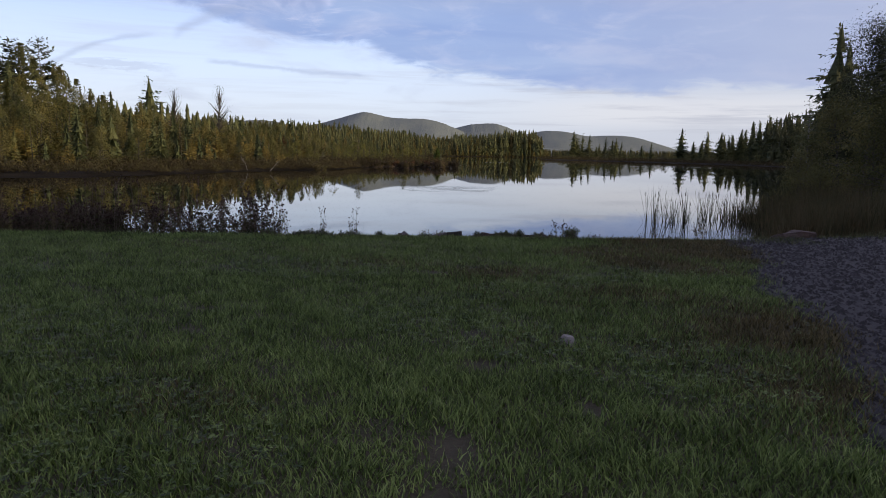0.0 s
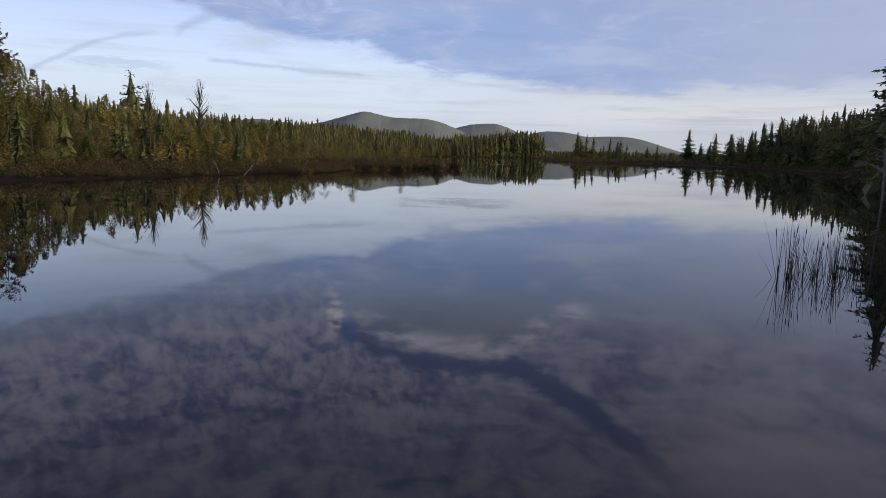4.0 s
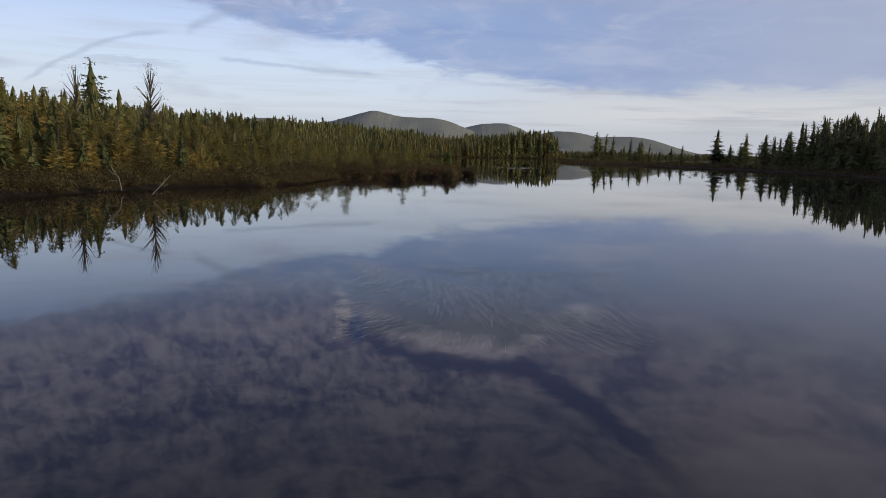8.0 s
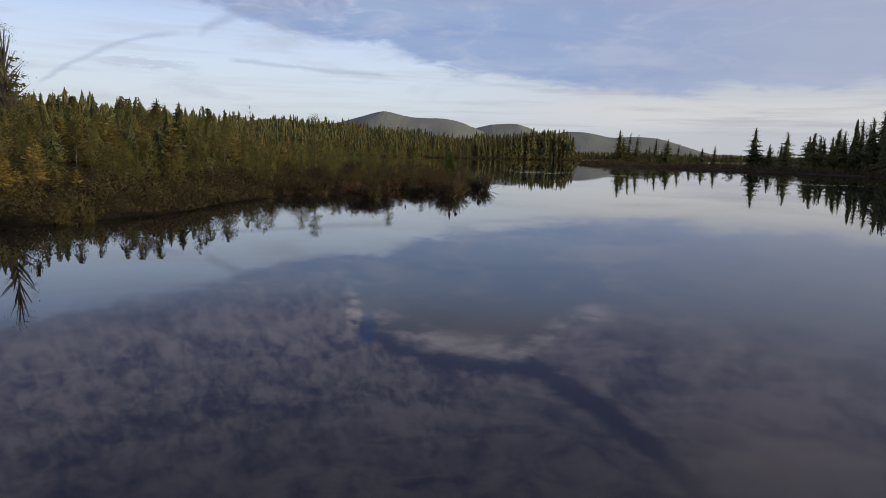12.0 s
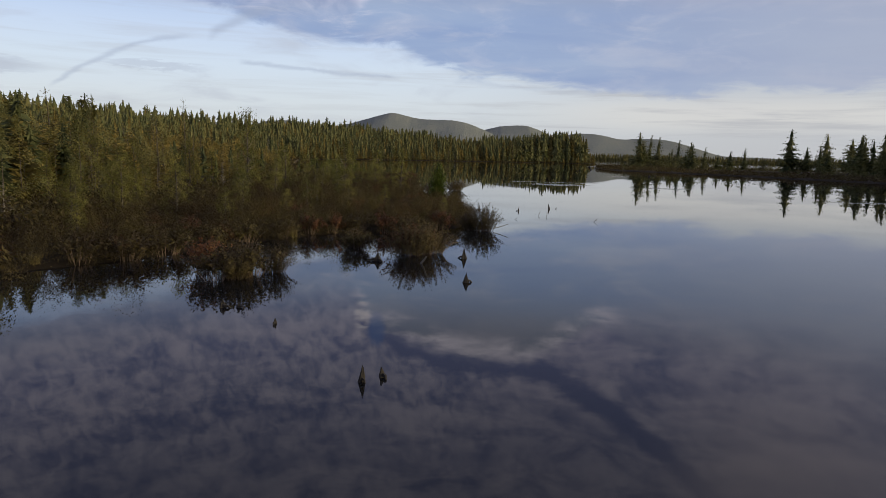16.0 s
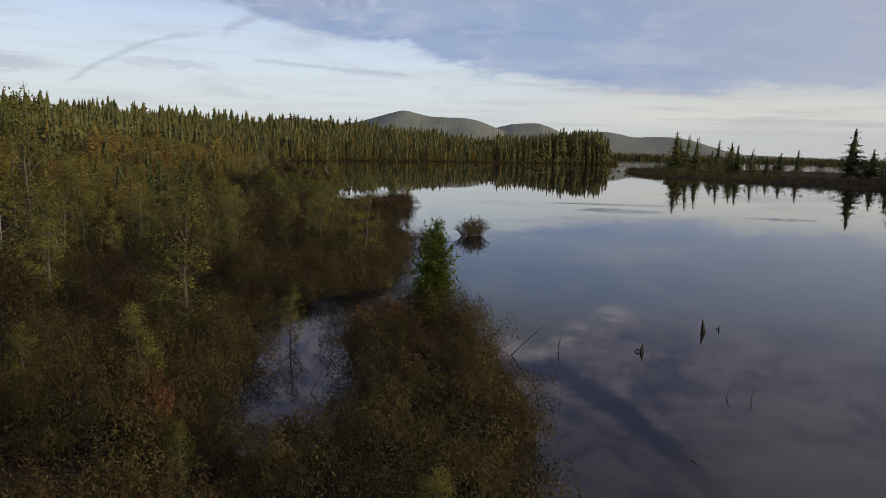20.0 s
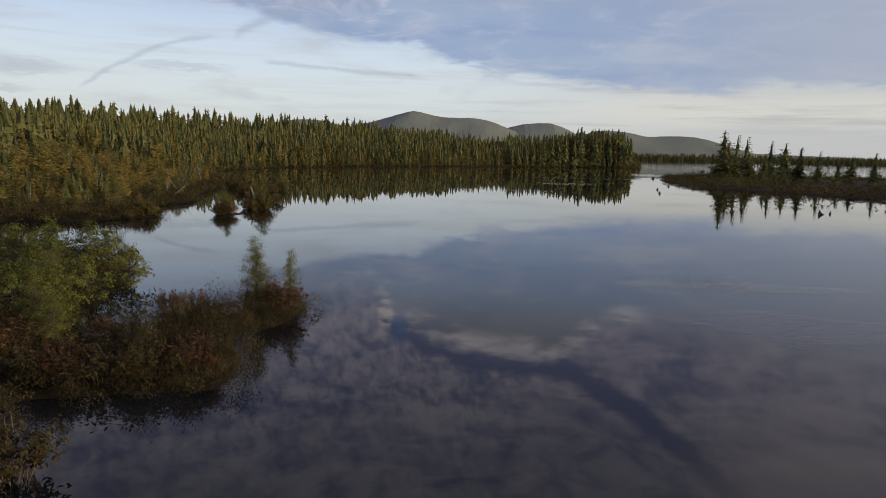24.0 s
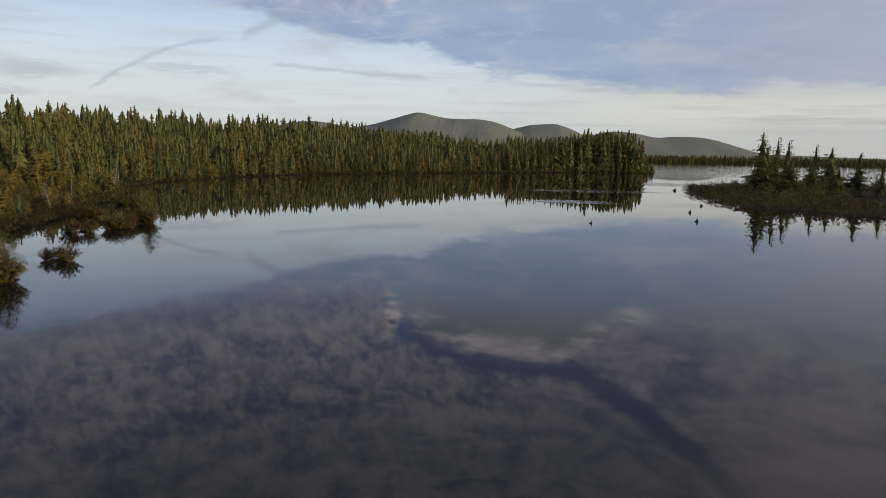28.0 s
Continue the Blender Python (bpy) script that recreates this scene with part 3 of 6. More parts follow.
def shore(x, y):
    """Signed distance to the lake's edge: positive on land."""
    p = np.stack([np.ravel(x), np.ravel(y)], 1).astype(float)
    best = np.full(len(p), 1e9)
    inside = np.zeros(len(p), bool)
    for a, b in zip(LAKE, np.roll(LAKE, -1, 0)):
        ab = b - a
        t = np.clip(((p - a) @ ab) / (ab @ ab), 0, 1)
        best = np.minimum(best, np.hypot(*(p - a - t[:, None] * ab).T))
        cross = (a[1] > p[:, 1]) != (b[1] > p[:, 1])
        xi = a[0] + (p[:, 1] - a[1]) / (ab[1] if ab[1] else 1e-9) * ab[0]
        inside ^= cross & (p[:, 0] < xi)
    x, y = np.asarray(x, float), np.asarray(y, float)
    ragged = np.clip((y - 60) / 20, 0, 1) * np.clip((6 - x) / 4, 0, 1) * np.clip((420 - y) / 60, 0, 1)
    size = 0.1 + 0.6 * np.clip((np.abs(y - 135) - 40) / 40, 0, 1)
    return np.where(inside, -best, best).reshape(np.shape(x)) + ragged * size * (0.6 * wave(x, y, 0.9) + wave(x + 7, y, 2.1))


def ground_z(x, y, sd=None):
    x, y = np.asarray(x, float), np.asarray(y, float)
    sd = shore(x, y) if sd is None else sd
    near = np.clip((42 - y) / 14, 0, 1)
    bank = np.minimum(0.28 * sd, 1.28 + 0.0 * sd)
    bog = np.minimum(0.02 + 0.1 * np.clip(sd / 0.5, 0, 1) + 0.05 * np.minimum(sd, 1.2) + 0.006 * sd, 4.0) + 0.05 * wave(x, y, 1.1) * np.clip(sd, 0, 1)
    land = near * bank + (1 - near) * bog
    return np.where(sd > 0, land, np.maximum(-1.6, 0.35 * sd))


def grid(lo, hi, fine):
    """Coordinates: spans of (from, to, step), joined, reaching out to lo and hi in growing steps."""
    xs = []
    for a, b, s in fine:
        xs += list(np.arange(a, b, s))
    xs.append(fine[-1][1])
    s = 4.0
    while xs[0] > lo:
        xs.insert(0, xs[0] - s)
        s *= 1.35
    s = 4.0
    while xs[-1] < hi:
        xs.append(xs[-1] + s)
        s *= 1.35
    return np.array(xs)


def build_ground():
    xs = grid(-4200, 4200, [(-90, -32, 2.0), (-32, -12, 1.2), (-12, 6, 0.5), (6, 30, 1.2), (30, 130, 4.0)])
    ys = grid(-600, 4600, [(-16, 0, 1.0), (0, 14, 0.5), (14, 60, 2.0), (60, 100, 1.2), (100, 180, 0.7), (180, 300, 2.0), (300, 560, 6.0)])
    X, Y = np.meshgrid(xs, ys)
    sd = shore(X, Y)
    Z = ground_z(X, Y, sd)
    far = np.clip((np.hypot(X, Y) - 1300) / 2500, 0, 1)
    Z = Z + far * 6
    nx, ny = len(xs), len(ys)
    i = np.arange(nx * ny).reshape(ny, nx)
    faces = np.stack([i[:-1, :-1], i[:-1, 1:], i[1:, 1:], i[1:, :-1]], -1).reshape(-1, 4)
    s = Soup()
    s.indexed(np.stack([X, Y, Z], -1).reshape(-1, 3), faces)
    cx, cy = X.ravel()[faces].mean(1), Y.ravel()[faces].mean(1)
    near = (cy < 9.3) & (np.abs(cx) < 60)
    s.s[0] = np.where(near, np.where((np.abs(cx) > 4.2 + wave(cx, cy, 1.0)) | (cy < 0.8), 2, 1), 0)
    tagged(new("ground", s.mesh("ground", [SOIL, LAWN_SOIL, TURF], True)), "dark peaty ground with a mown lawn bank", "ground", kind="structure")


def build_water():
    s = Soup()
    s.quads([[(-4200, -40, 0), (4200, -40, 0), (4200, 4500, 0), (-4200, 4500, 0)]])
    tagged(new("water", s.mesh("water", [WATER])), "calm dark lake water mirroring the cloudy sky", "lake", kind="structure")


def hill(name, bumps, dist, label, seed):
    """A wooded ridge: the highest of some rounded bumps (x, half widths to either side, height, roundness) on a strip at that distance."""
    xs = np.linspace(-2600, 2600, 651)
    ds = np.linspace(0, 1, 16)
    top = np.zeros_like(xs)
    for cx, wl, wr, h, power in bumps:
        d = np.sqrt((xs - cx) ** 2 + 400) - 20
        top += (h * np.exp(-(d / np.where(xs < cx, wl, wr)) ** power)) ** 9
    top = top ** (1 / 9)
    rough = np.array([noise.noise((x * 0.012, seed, 0.0)) + 0.5 * noise.noise((x * 0.05, seed, 3.0)) for x in xs])
    top = top * (1 + 0.018 * rough) + 1.6 * np.array([noise.noise((x * 0.2, seed, 7.0)) for x in xs])
    V = []
    for d in ds:
        prof = math.sin(d * math.pi / 2) ** 1.2
        for x, t in zip(xs, top):
            w = noise.noise((x * 0.008, d * 4, seed + 5.0))
            V.append((x, dist + d * 600 + 40 * w, -3 + (t + 3) * prof * (1 + 0.10 * w * (1 - d))))
    n = len(xs)
    i = np.arange(len(V)).reshape(len(ds), n)
    f = np.stack([i[:-1, :-1], i[:-1, 1:], i[1:, 1:], i[1:, :-1]], -1).reshape(-1, 4)
    s = Soup()
    s.indexed(V, f)
    tagged(new(name, s.mesh(name, [HAZED_HILL], True)), label, "hill", kind="structure")


build_ground()
build_water()

# ---- plants: one of each kind, copied about the place ----
def conifer(name, seed, height, spread, whorls, leaf, label, twiggy=0.0, gap=0.0, bare=0.1, needle=0.34, density=1.0, shape=0.85, droop=0.25, twig_mesh=True, step=0.42, thick=0.5, core=0.5):
    """A conifer: tapered trunk, boughs in whorls that droop outwards, each clothed in sprays."""
    rng = np.random.default_rng(seed)
    root = thing(name, label, "tree")
    trunk, crown, twigs = Soup(), Soup(), Soup()
    lean = rng.normal(0, 0.02, 2) * height
    zs = np.linspace(0, height, 9)
    bend = rng.normal(0, 0.012, (9, 2)).cumsum(0) * height * 0.3
    path = np.stack([lean[0] * zs / height + bend[:, 0], lean[1] * zs / height + bend[:, 1], zs - 0.15], 1)
    r0 = 0.011 * height + 0.02
    trunk.tube(path, r0 * (1.02 - zs / height) + 0.004, 6)
    pts, leans, ups, lens = [], [], [], []
    for wi in range(whorls):
        u = bare + (1 - bare) * (wi + rng.uniform(-0.4, 0.4)) / whorls
        if rng.uniform() < gap:
            continue
        zz = u * height
        reach = spread * height * (1 - u) ** shape * rng.uniform(0.75, 1.2) + 0.02 * height
        if u < bare + 0.12:
            reach *= 0.75
        nb = max(3, int(6 * density * (0.6 + 0.4 * (1 - u))))
        c = np.array([np.interp(zz, zs, path[:, 0]), np.interp(zz, zs, path[:, 1]), zz])
        a0 = rng.uniform(0, 6.28)
        for b in range(nb):
            a = a0 + b / nb * 6.283 + rng.normal(0, 0.3)
            rr = reach * rng.uniform(0.6, 1.15)
            out = np.array([math.cos(a), math.sin(a), 0.0])
            tip_z = -droop * rr + 0.25 * rr * u
            m = int(np.clip(rr / (needle * step), 2, 7))
            tt = np.linspace(0.14, 0.92, m)
            line = c + out * rr * tt[:, None] + np.stack([np.zeros(m), np.zeros(m), tip_z * tt ** 1.5], 1)
            c = c + (0, 0, rng.normal(0, 0.012 * height))
            twigs.tube([c, c + out * rr * 0.85 + (0, 0, tip_z * 0.75)], [0.006 * rr + 0.006, 0.002], 3)
            side = np.array([-out[1], out[0], 0.0])
            ln = rr * (0.5 - 0.34 * tt) + needle * 0.35
            for sgn in (-1, 0, 1):
                d = out * (0.75 if sgn else 0.45) + side * sgn * 0.8 + (0, 0, -0.15 - 0.3 * droop if sgn else -0.35 - 0.8 * max(droop, 0.0))
                up = (side if sgn == 0 else np.array([0, 0, 1.0]) + side * sgn * 0.7)
                pts.append(line + rng.normal(0, 0.01 * rr, (m, 3)))
                leans.append(np.tile(d, (m, 1)))
                ups.append(np.tile(up, (m, 1)))
                lens.append(ln * (1.0 if sgn else 0.65))
            pts.append(line[-1:])
            leans.append((out + (0, 0, tip_z / rr * 1.2 + 0.1))[None])
            ups.append(np.array([[0, 0, 1.0]]) + side)
            lens.append(np.array([rr * 0.22 + needle * 0.3]))
    top = path[-1]
    a = rng.uniform(0, 6.283, 10)
    pts.append(top - np.outer(np.linspace(0.0, 0.06, 10) * height, (0, 0, 1)))
    leans.append(np.stack([np.cos(a) * 0.35, np.sin(a) * 0.35, np.ones(10)], 1))
    ups.append(np.stack([np.cos(a), np.sin(a), np.zeros(10)], 1))
    lens.append(np.full(10, 0.032 * height))
    pts, leans, ups, lens = np.concatenate(pts), np.concatenate(leans), np.concatenate(ups), np.concatenate(lens)
    keep = rng.uniform(size=len(pts)) > twiggy
    crown.quads(sprays(rng, pts[keep], leans[keep], ups[keep], lens[keep], thick))
    if core:
        crown.indexed(*skirts(rng, np.array([[lean[0] * 0.3, lean[1] * 0.3, 0.0]]), np.array([height]), np.array([spread * height * core]), bare, shape, max(6, whorls // 3), 9, 0.1 + max(droop, 0.0)))
    stem = part("trunk", trunk, BARK, root)
    part("crown", crown, leaf, root)
    if twig_mesh:
        tagged(part("branchwork", twigs, BARK, stem), kind="stuff")
    return root


def dead_tree(name, seed, height, label, nb=34, fork=3, spread=0.16, low=0.25, up=0.7):
    rng = np.random.default_rng(seed)
    root = thing(name, label, "tree")
    trunk, twigs = Soup(), Soup()
    zs = np.linspace(0, height, 8)
    path = np.stack([rng.normal(0, 0.01, 8).cumsum() * height * 0.4, rng.normal(0, 0.01, 8).cumsum() * height * 0.4, zs - 0.15], 1)
    trunk.tube(path, (0.013 * height + 0.012) * (1.03 - zs / height) + 0.012, 6)
    for i in range(nb):
        u = rng.uniform(low, 1.0)
        z = u * height
        c = np.array([np.interp(z, zs, path[:, 0]), np.interp(z, zs, path[:, 1]), z])
        a = rng.uniform(0, 6.28)
        rr = spread * height * (1.15 - u) * rng.uniform(0.4, 1.2) + 0.05
        d = np.array([math.cos(a), math.sin(a), rng.uniform(-0.1, up)])
        mid, tip = c + d * rr * 0.5, c + d * rr + rng.normal(0, 0.1 * rr, 3)
        twigs.tube([c, mid, tip], [0.034 * rr + 0.016, 0.024 * rr + 0.012, 0.012], 3)
        for _ in range(fork):
            e = mid + (tip - mid) * rng.uniform(0, 0.8)
            dd = unit(d + rng.normal(0, 0.7, 3)) * rr * rng.uniform(0.2, 0.45)
            twigs.tube([e, e + dd * 0.5 + rng.normal(0, 0.03, 3) * rr, e + dd], [0.018 * rr + 0.012, 0.014, 0.008], 3)
    stem = part("trunk", trunk, GREY_WOOD, root)
    tagged(part("branchwork", twigs, GREY_WOOD, stem), kind="stuff")
    return root


def broadleaf(name, seed, height, label, leaf, clumps=26, per=70, size=0.16, width=0.3, low=0.3, stout=1.0, clump=0.085):
    rng = np.random.default_rng(seed)
    root = thing(name, label, "tree")
    trunk, limbs, crown = Soup(), Soup(), Soup()
    zs = np.linspace(0, height * 0.8, 7)
    path = np.stack([rng.normal(0, 0.015, 7).cumsum() * height * 0.4, rng.normal(0, 0.015, 7).cumsum() * height * 0.4, zs - 0.15], 1)
    trunk.tube(path, (0.012 * height + 0.015) * (1.1 - zs / height), 6)
    for i in range(clumps):
        u = rng.uniform(low, 1.0)
        z = u * height
        a = rng.uniform(0, 6.28)
        rr = width * height * math.sin(min(1.0, (1.08 - u) * 1.5) * 1.5) * rng.uniform(0.3, 1.1)
        k = np.array([np.interp(z, zs, path[:, 0]), np.interp(z, zs, path[:, 1]), min(z * 0.8, height * 0.78)])
        c = np.array([k[0] + math.cos(a) * rr, k[1] + math.sin(a) * rr, z])
        limbs.tube([k, (k + c) / 2 + rng.normal(0, 0.05, 3) * rr - (0, 0, 0.05 * rr), c], [stout * (0.006 * height * (1.2 - u) + 0.006), stout * (0.004 * height * (1.2 - u) + 0.005), stout * 0.004], 3)
        rad = height * clump * rng.uniform(0.7, 1.3)
        q = np.clip(rng.normal(0, 1, (per, 3)), -1.7, 1.7)
        p = c + q * (rad, rad, rad * 0.75)
        crown.quads(cards(rng, p, size, size * 0.6, facing=q * 0.6 + (math.cos(a) * 0.5, math.sin(a) * 0.5, 0.6)))
    stem = part("trunk", trunk, BARK, root)
    tagged(part("limbwork", limbs, BARK, stem), kind="stuff")
    part("crown", crown, leaf, root)
    return root


def shrub(name, seed, label, leaf, stems=70, per=14, radius=0.55, height=0.8, size=0.07, fan=0.75, low=0.35):
    """A low heath bush: many arching stems from one foot, leaves on their upper halves."""
    rng = np.random.default_rng(seed)
    root = thing(name, label, "shrub")
    wood, crown = Soup(), Soup()
    pts, leans = [], []
    for i in range(stems):
        a = rng.uniform(0, 6.283)
        q = math.sqrt(rng.uniform()) * radius
        foot = np.array([math.cos(a), math.sin(a), 0.0]) * q * 0.35
        tip = np.array([math.cos(a) * q * (1 + 0.15 * rng.normal()), math.sin(a) * q * (1 + 0.15 * rng.normal()),
                        height * (1 - fan * 0.45 * (q / radius) ** 2) * rng.uniform(0.72, 1.12)])
        mid = (foot + tip) / 2 + np.array([0, 0, 0.12 * height]) + rng.normal(0, 0.03, 3)
        wood.tube([foot - (0, 0, 0.12), mid, tip], [0.008, 0.005, 0.0025], 3) if i % 2 else None
        t = rng.uniform(low, 1.04, per)[:, None]
        line = (1 - t) ** 2 * foot + 2 * t * (1 - t) * mid + t ** 2 * tip
        pts.append(line + rng.normal(0, 0.022, (per, 3)))
        leans.append(np.tile(unit(tip - mid) + (0, 0, 0.3), (per, 1)))
    P = np.concatenate(pts)
    crown.quads(cards(rng, P, size, size * 0.42, np.concatenate(leans), facing=P * (1, 1, 0.6) / radius + (0, 0, 0.3)))
    tagged(part("brushwood", wood, TWIG, root), kind="stuff")
    part("foliage", crown, leaf, root)
    return root


def blades(rng, feet, length, width, spread, bend=0.5, segs=3):
    """Grass blades: tapering strips that bend over. Returns quads and tip triangles."""
    n = len(feet)
    a = rng.uniform(0, 6.283, n)
    out = np.stack([np.cos(a), np.sin(a), np.zeros(n)], 1)
    side = np.stack([-np.sin(a + rng.normal(0, 0.6, n)), np.cos(a + rng.normal(0, 0.6, n)), np.zeros(n)], 1)
    ln = (length * rng.uniform(0.5, 1.2, n))[:, None]
    lean = (spread * rng.uniform(0.1, 1.0, n))[:, None]
    bd = (bend * rng.uniform(0.2, 1.2, n))[:, None]
    w = (width * rng.uniform(0.7, 1.3, n))[:, None] * 0.5
    ring = []
    for i in range(segs + 1):
        t = i / segs
        c = feet + out * ln * (lean * t + bd * t * t * 0.6) + np.array([0, 0, 1.0]) * ln * (t - 0.35 * bd * t * t)
        ring.append((c - side * w * (1 - 0.9 * t), c + side * w * (1 - 0.9 * t), c))
    q = [np.stack([ring[i][0], ring[i][1], ring[i + 1][1], ring[i + 1][0]], 1) for i in range(segs - 1)]
    tip = np.stack([ring[segs - 1][0], ring[segs - 1][1], ring[segs][2]], 1)
    return np.concatenate(q) if q else None, tip


def add_blades(soup, *args, slot=0, **kw):
    q, t = blades(*args, **kw)
    if q is not None:
        # keep each blade one island: strips share their edges
        n = len(t)
        segs = len(q) // n
        v = [q[:n, 0], q[:n, 1]]
        for i in range(segs):
            v += [q[i * n:(i + 1) * n, 3], q[i * n:(i + 1) * n, 2]]
        v.append(t[:, 2])
        k = len(v)
        V = np.stack(v, 1).reshape(-1, 3)
        base = (np.arange(n) * k)[:, None]
        F = np.concatenate([base + np.array([[2 * i, 2 * i + 1, 2 * i + 3, 2 * i + 2]]) for i in range(segs)])
        T = base + np.array([[2 * segs, 2 * segs + 1, 2 * segs + 2]])
        soup.v.append(V)
        soup.f += [F + soup.n, T + soup.n]
        soup.s += [np.full(len(F), slot), np.full(len(T), slot)]
        soup.n += len(V)
    else:
        soup.tris(t, slot)


def tussock(name, seed, label, leaf, count=140, radius=0.18, length=0.6, width=0.012, spread=0.45, bend=0.7):
    rng = np.random.default_rng(seed)
    root = thing(name, label, "grass")
    s = Soup()
    a, q = rng.uniform(0, 6.28, count), np.sqrt(rng.uniform(size=count)) * radius
    add_blades(s, rng, np.stack([np.cos(a) * q, np.sin(a) * q, np.full(count, -0.05)], 1), length, width, spread, bend=bend, segs=4)
    part("leafage", s, leaf, root)
    return root

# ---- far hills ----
hill("hill_ridge", [(262, 420, 270, 182, 2.0), (645, 310, 340, 144, 2.0), (1030, 500, 310, 122, 2.0), (1000, 1600, 1200, 38, 2.0)], 3420, "low wooded ridge across the lake, blue-grey with painted haze", 11.0)
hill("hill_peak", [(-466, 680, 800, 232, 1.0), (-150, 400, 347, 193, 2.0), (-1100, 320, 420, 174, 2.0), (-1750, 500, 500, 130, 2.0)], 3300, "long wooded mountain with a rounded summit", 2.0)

# ---- riprap stones along the lawn's edge ----
def boulder(name, seed, w, d, h, label):
    """An angular quarried stone: the hull of a few points, edges worn off."""
    rng = np.random.default_rng(seed)
    bm = bmesh.new()
    c = np.array([(a, b, e) for a in (-1, 1) for b in (-1, 1) for e in (-1, 1)], float)
    c += rng.normal(0, 0.36, c.shape)
    c[:, :2] *= np.where(c[:, 2:] > 0, rng.uniform(0.5, 0.95), 1.0)
    c[:, 2] += rng.normal(0, 0.3) * c[:, 0] + rng.normal(0, 0.25) * c[:, 1]
    c = np.clip(c, -1.15, 1.15)
    e = rng.normal(size=(9, 3))
    e = e / np.linalg.norm(e, axis=1, keepdims=True) * rng.uniform(1.0, 1.3, (9, 1))
    p = np.concatenate([c, e])
    for q in p:
        bm.verts.new((q[0] * w / 2, q[1] * d / 2, q[2] * h / 2))
    hull = bmesh.ops.convex_hull(bm, input=bm.verts)
    loose = list({g for g in hull["geom_interior"] + hull["geom_unused"] if isinstance(g, bmesh.types.BMVert)})
    bmesh.ops.delete(bm, geom=loose, context="VERTS")
    bmesh.ops.dissolve_limit(bm, angle_limit=radians(14), verts=bm.verts, edges=bm.edges)
    bmesh.ops.bevel(bm, geom=list(bm.edges), offset=0.035 * min(w, d, h), segments=1, affect="EDGES", profile=0.6, clamp_overlap=True)
    bmesh.ops.triangulate(bm, faces=bm.faces)
    bmesh.ops.subdivide_edges(bm, edges=[e for e in bm.edges if e.calc_length() > 0.2 * w], cuts=2 if w > 0.45 else 1)
    bmesh.ops.triangulate(bm, faces=bm.faces)
    for v in bm.verts:
        n = noise.noise(v.co * (4.0 / max(w, 0.3)) + Vector((seed, 0, 0))) + 0.6 * noise.noise(v.co * (11.0 / max(w, 0.3)) + Vector((0, seed, 0)))
        v.co += v.co.normalized() * n * 0.095 * min(w, 0.8)
    me = bpy.data.meshes.new(name)
    bm.to_mesh(me)
    bm.free()
    me.materials.append(ROCK)
    return tagged(new(name, me), label, "rock", "riprap stones along the lake shore")


STONES = [  # x, y, top, width, depth, height, turn, tilt
    (-2.55, 10.25, 1.02, 0.95, 0.7, 0.6, 10, 5), (-1.95, 10.4, 0.98, 1.1, 0.7, 0.6, -8, 7), (-1.32, 10.05, 0.98, 0.6, 0.55, 0.6, 30, -6),
    (-1.7, 9.45, 1.02, 1.25, 0.75, 0.6, 6, 9), (-0.5, 10.0, 1.0, 1.15, 0.6, 0.65, -5, 3), (-0.95, 10.85, 0.9, 0.5, 0.4, 0.5, 20, 0),
    (-0.42, 11.0, 0.82, 0.6, 0.45, 0.5, -15, 0), (0.45, 10.55, 0.92, 0.75, 0.6, 0.5, 12, -4), (1.02, 10.25, 1.03, 0.85, 0.75, 0.65, -20, 5),
    (1.66, 10.2, 0.98, 0.85, 0.6, 0.5, 14, -5), (1.28, 10.95, 1.0, 0.52, 0.45, 0.6, 40, 8), (1.68, 11.2, 0.98, 0.4, 0.3, 0.55, -10, 24),
    (2.05, 10.95, 1.0, 0.8, 0.5, 0.5, 8, -4), (1.18, 9.72, 1.0, 1.0, 0.4, 0.3, -16, 12), (-1.03, 9.85, 0.95, 0.35, 0.4, 0.5, 0, 0),
    (-0.72, 9.4, 1.08, 0.45, 0.4, 0.4, 15, 0), (0.05, 9.35, 1.05, 0.5, 0.35, 0.4, -5, 0), (0.15, 10.9, 0.8, 0.5, 0.4, 0.5, 33, 0),
    (-1.72, 8.5, 1.2, 0.8, 0.34, 0.3, 8, 3), (-0.65, 8.72, 1.12, 0.55, 0.3, 0.35, -15, 5), (-0.5, 8.45, 1.12, 0.36, 0.2, 0.25, 12, 0), (-3.3, 10.4, 0.98, 0.8, 0.6, 0.6, 14, 0),
    (-4.1, 10.2, 1.05, 0.9, 0.6, 0.6, -10, 0), (0.7, 9.7, 1.0, 0.4, 0.4, 0.5, 22, 0), (4.6, 8.6, 1.38, 0.5, 0.4, 0.4, 5, 0),
    (-1.65, 8.78, 1.12, 0.5, 0.3, 0.3, 10, 0), (-0.5, 9.0, 1.08, 0.45, 0.3, 0.35, -20, 0), (-2.4, 8.9, 1.15, 0.6, 0.4, 0.4, 30, 0), (0.5, 9.0, 1.08, 0.4, 0.3, 0.35, 10, 0),
    (-1.1, 9.15, 1.08, 0.5, 0.35, 0.4, -12, 0), (1.5, 9.15, 1.05, 0.55, 0.35, 0.4, 18, 0), (0.05, 9.75, 1.0, 0.55, 0.4, 0.5, 24, 0), (-2.9, 9.5, 1.08, 0.8, 0.5, 0.5, -14, 0),
    (-2.3, 9.6, 1.0, 0.5, 0.4, 0.45, 50, 0), (0.35, 9.95, 0.93, 0.5, 0.4, 0.5, -30, 0), (-0.15, 10.55, 0.86, 0.55, 0.4, 0.5, 60, 0)]


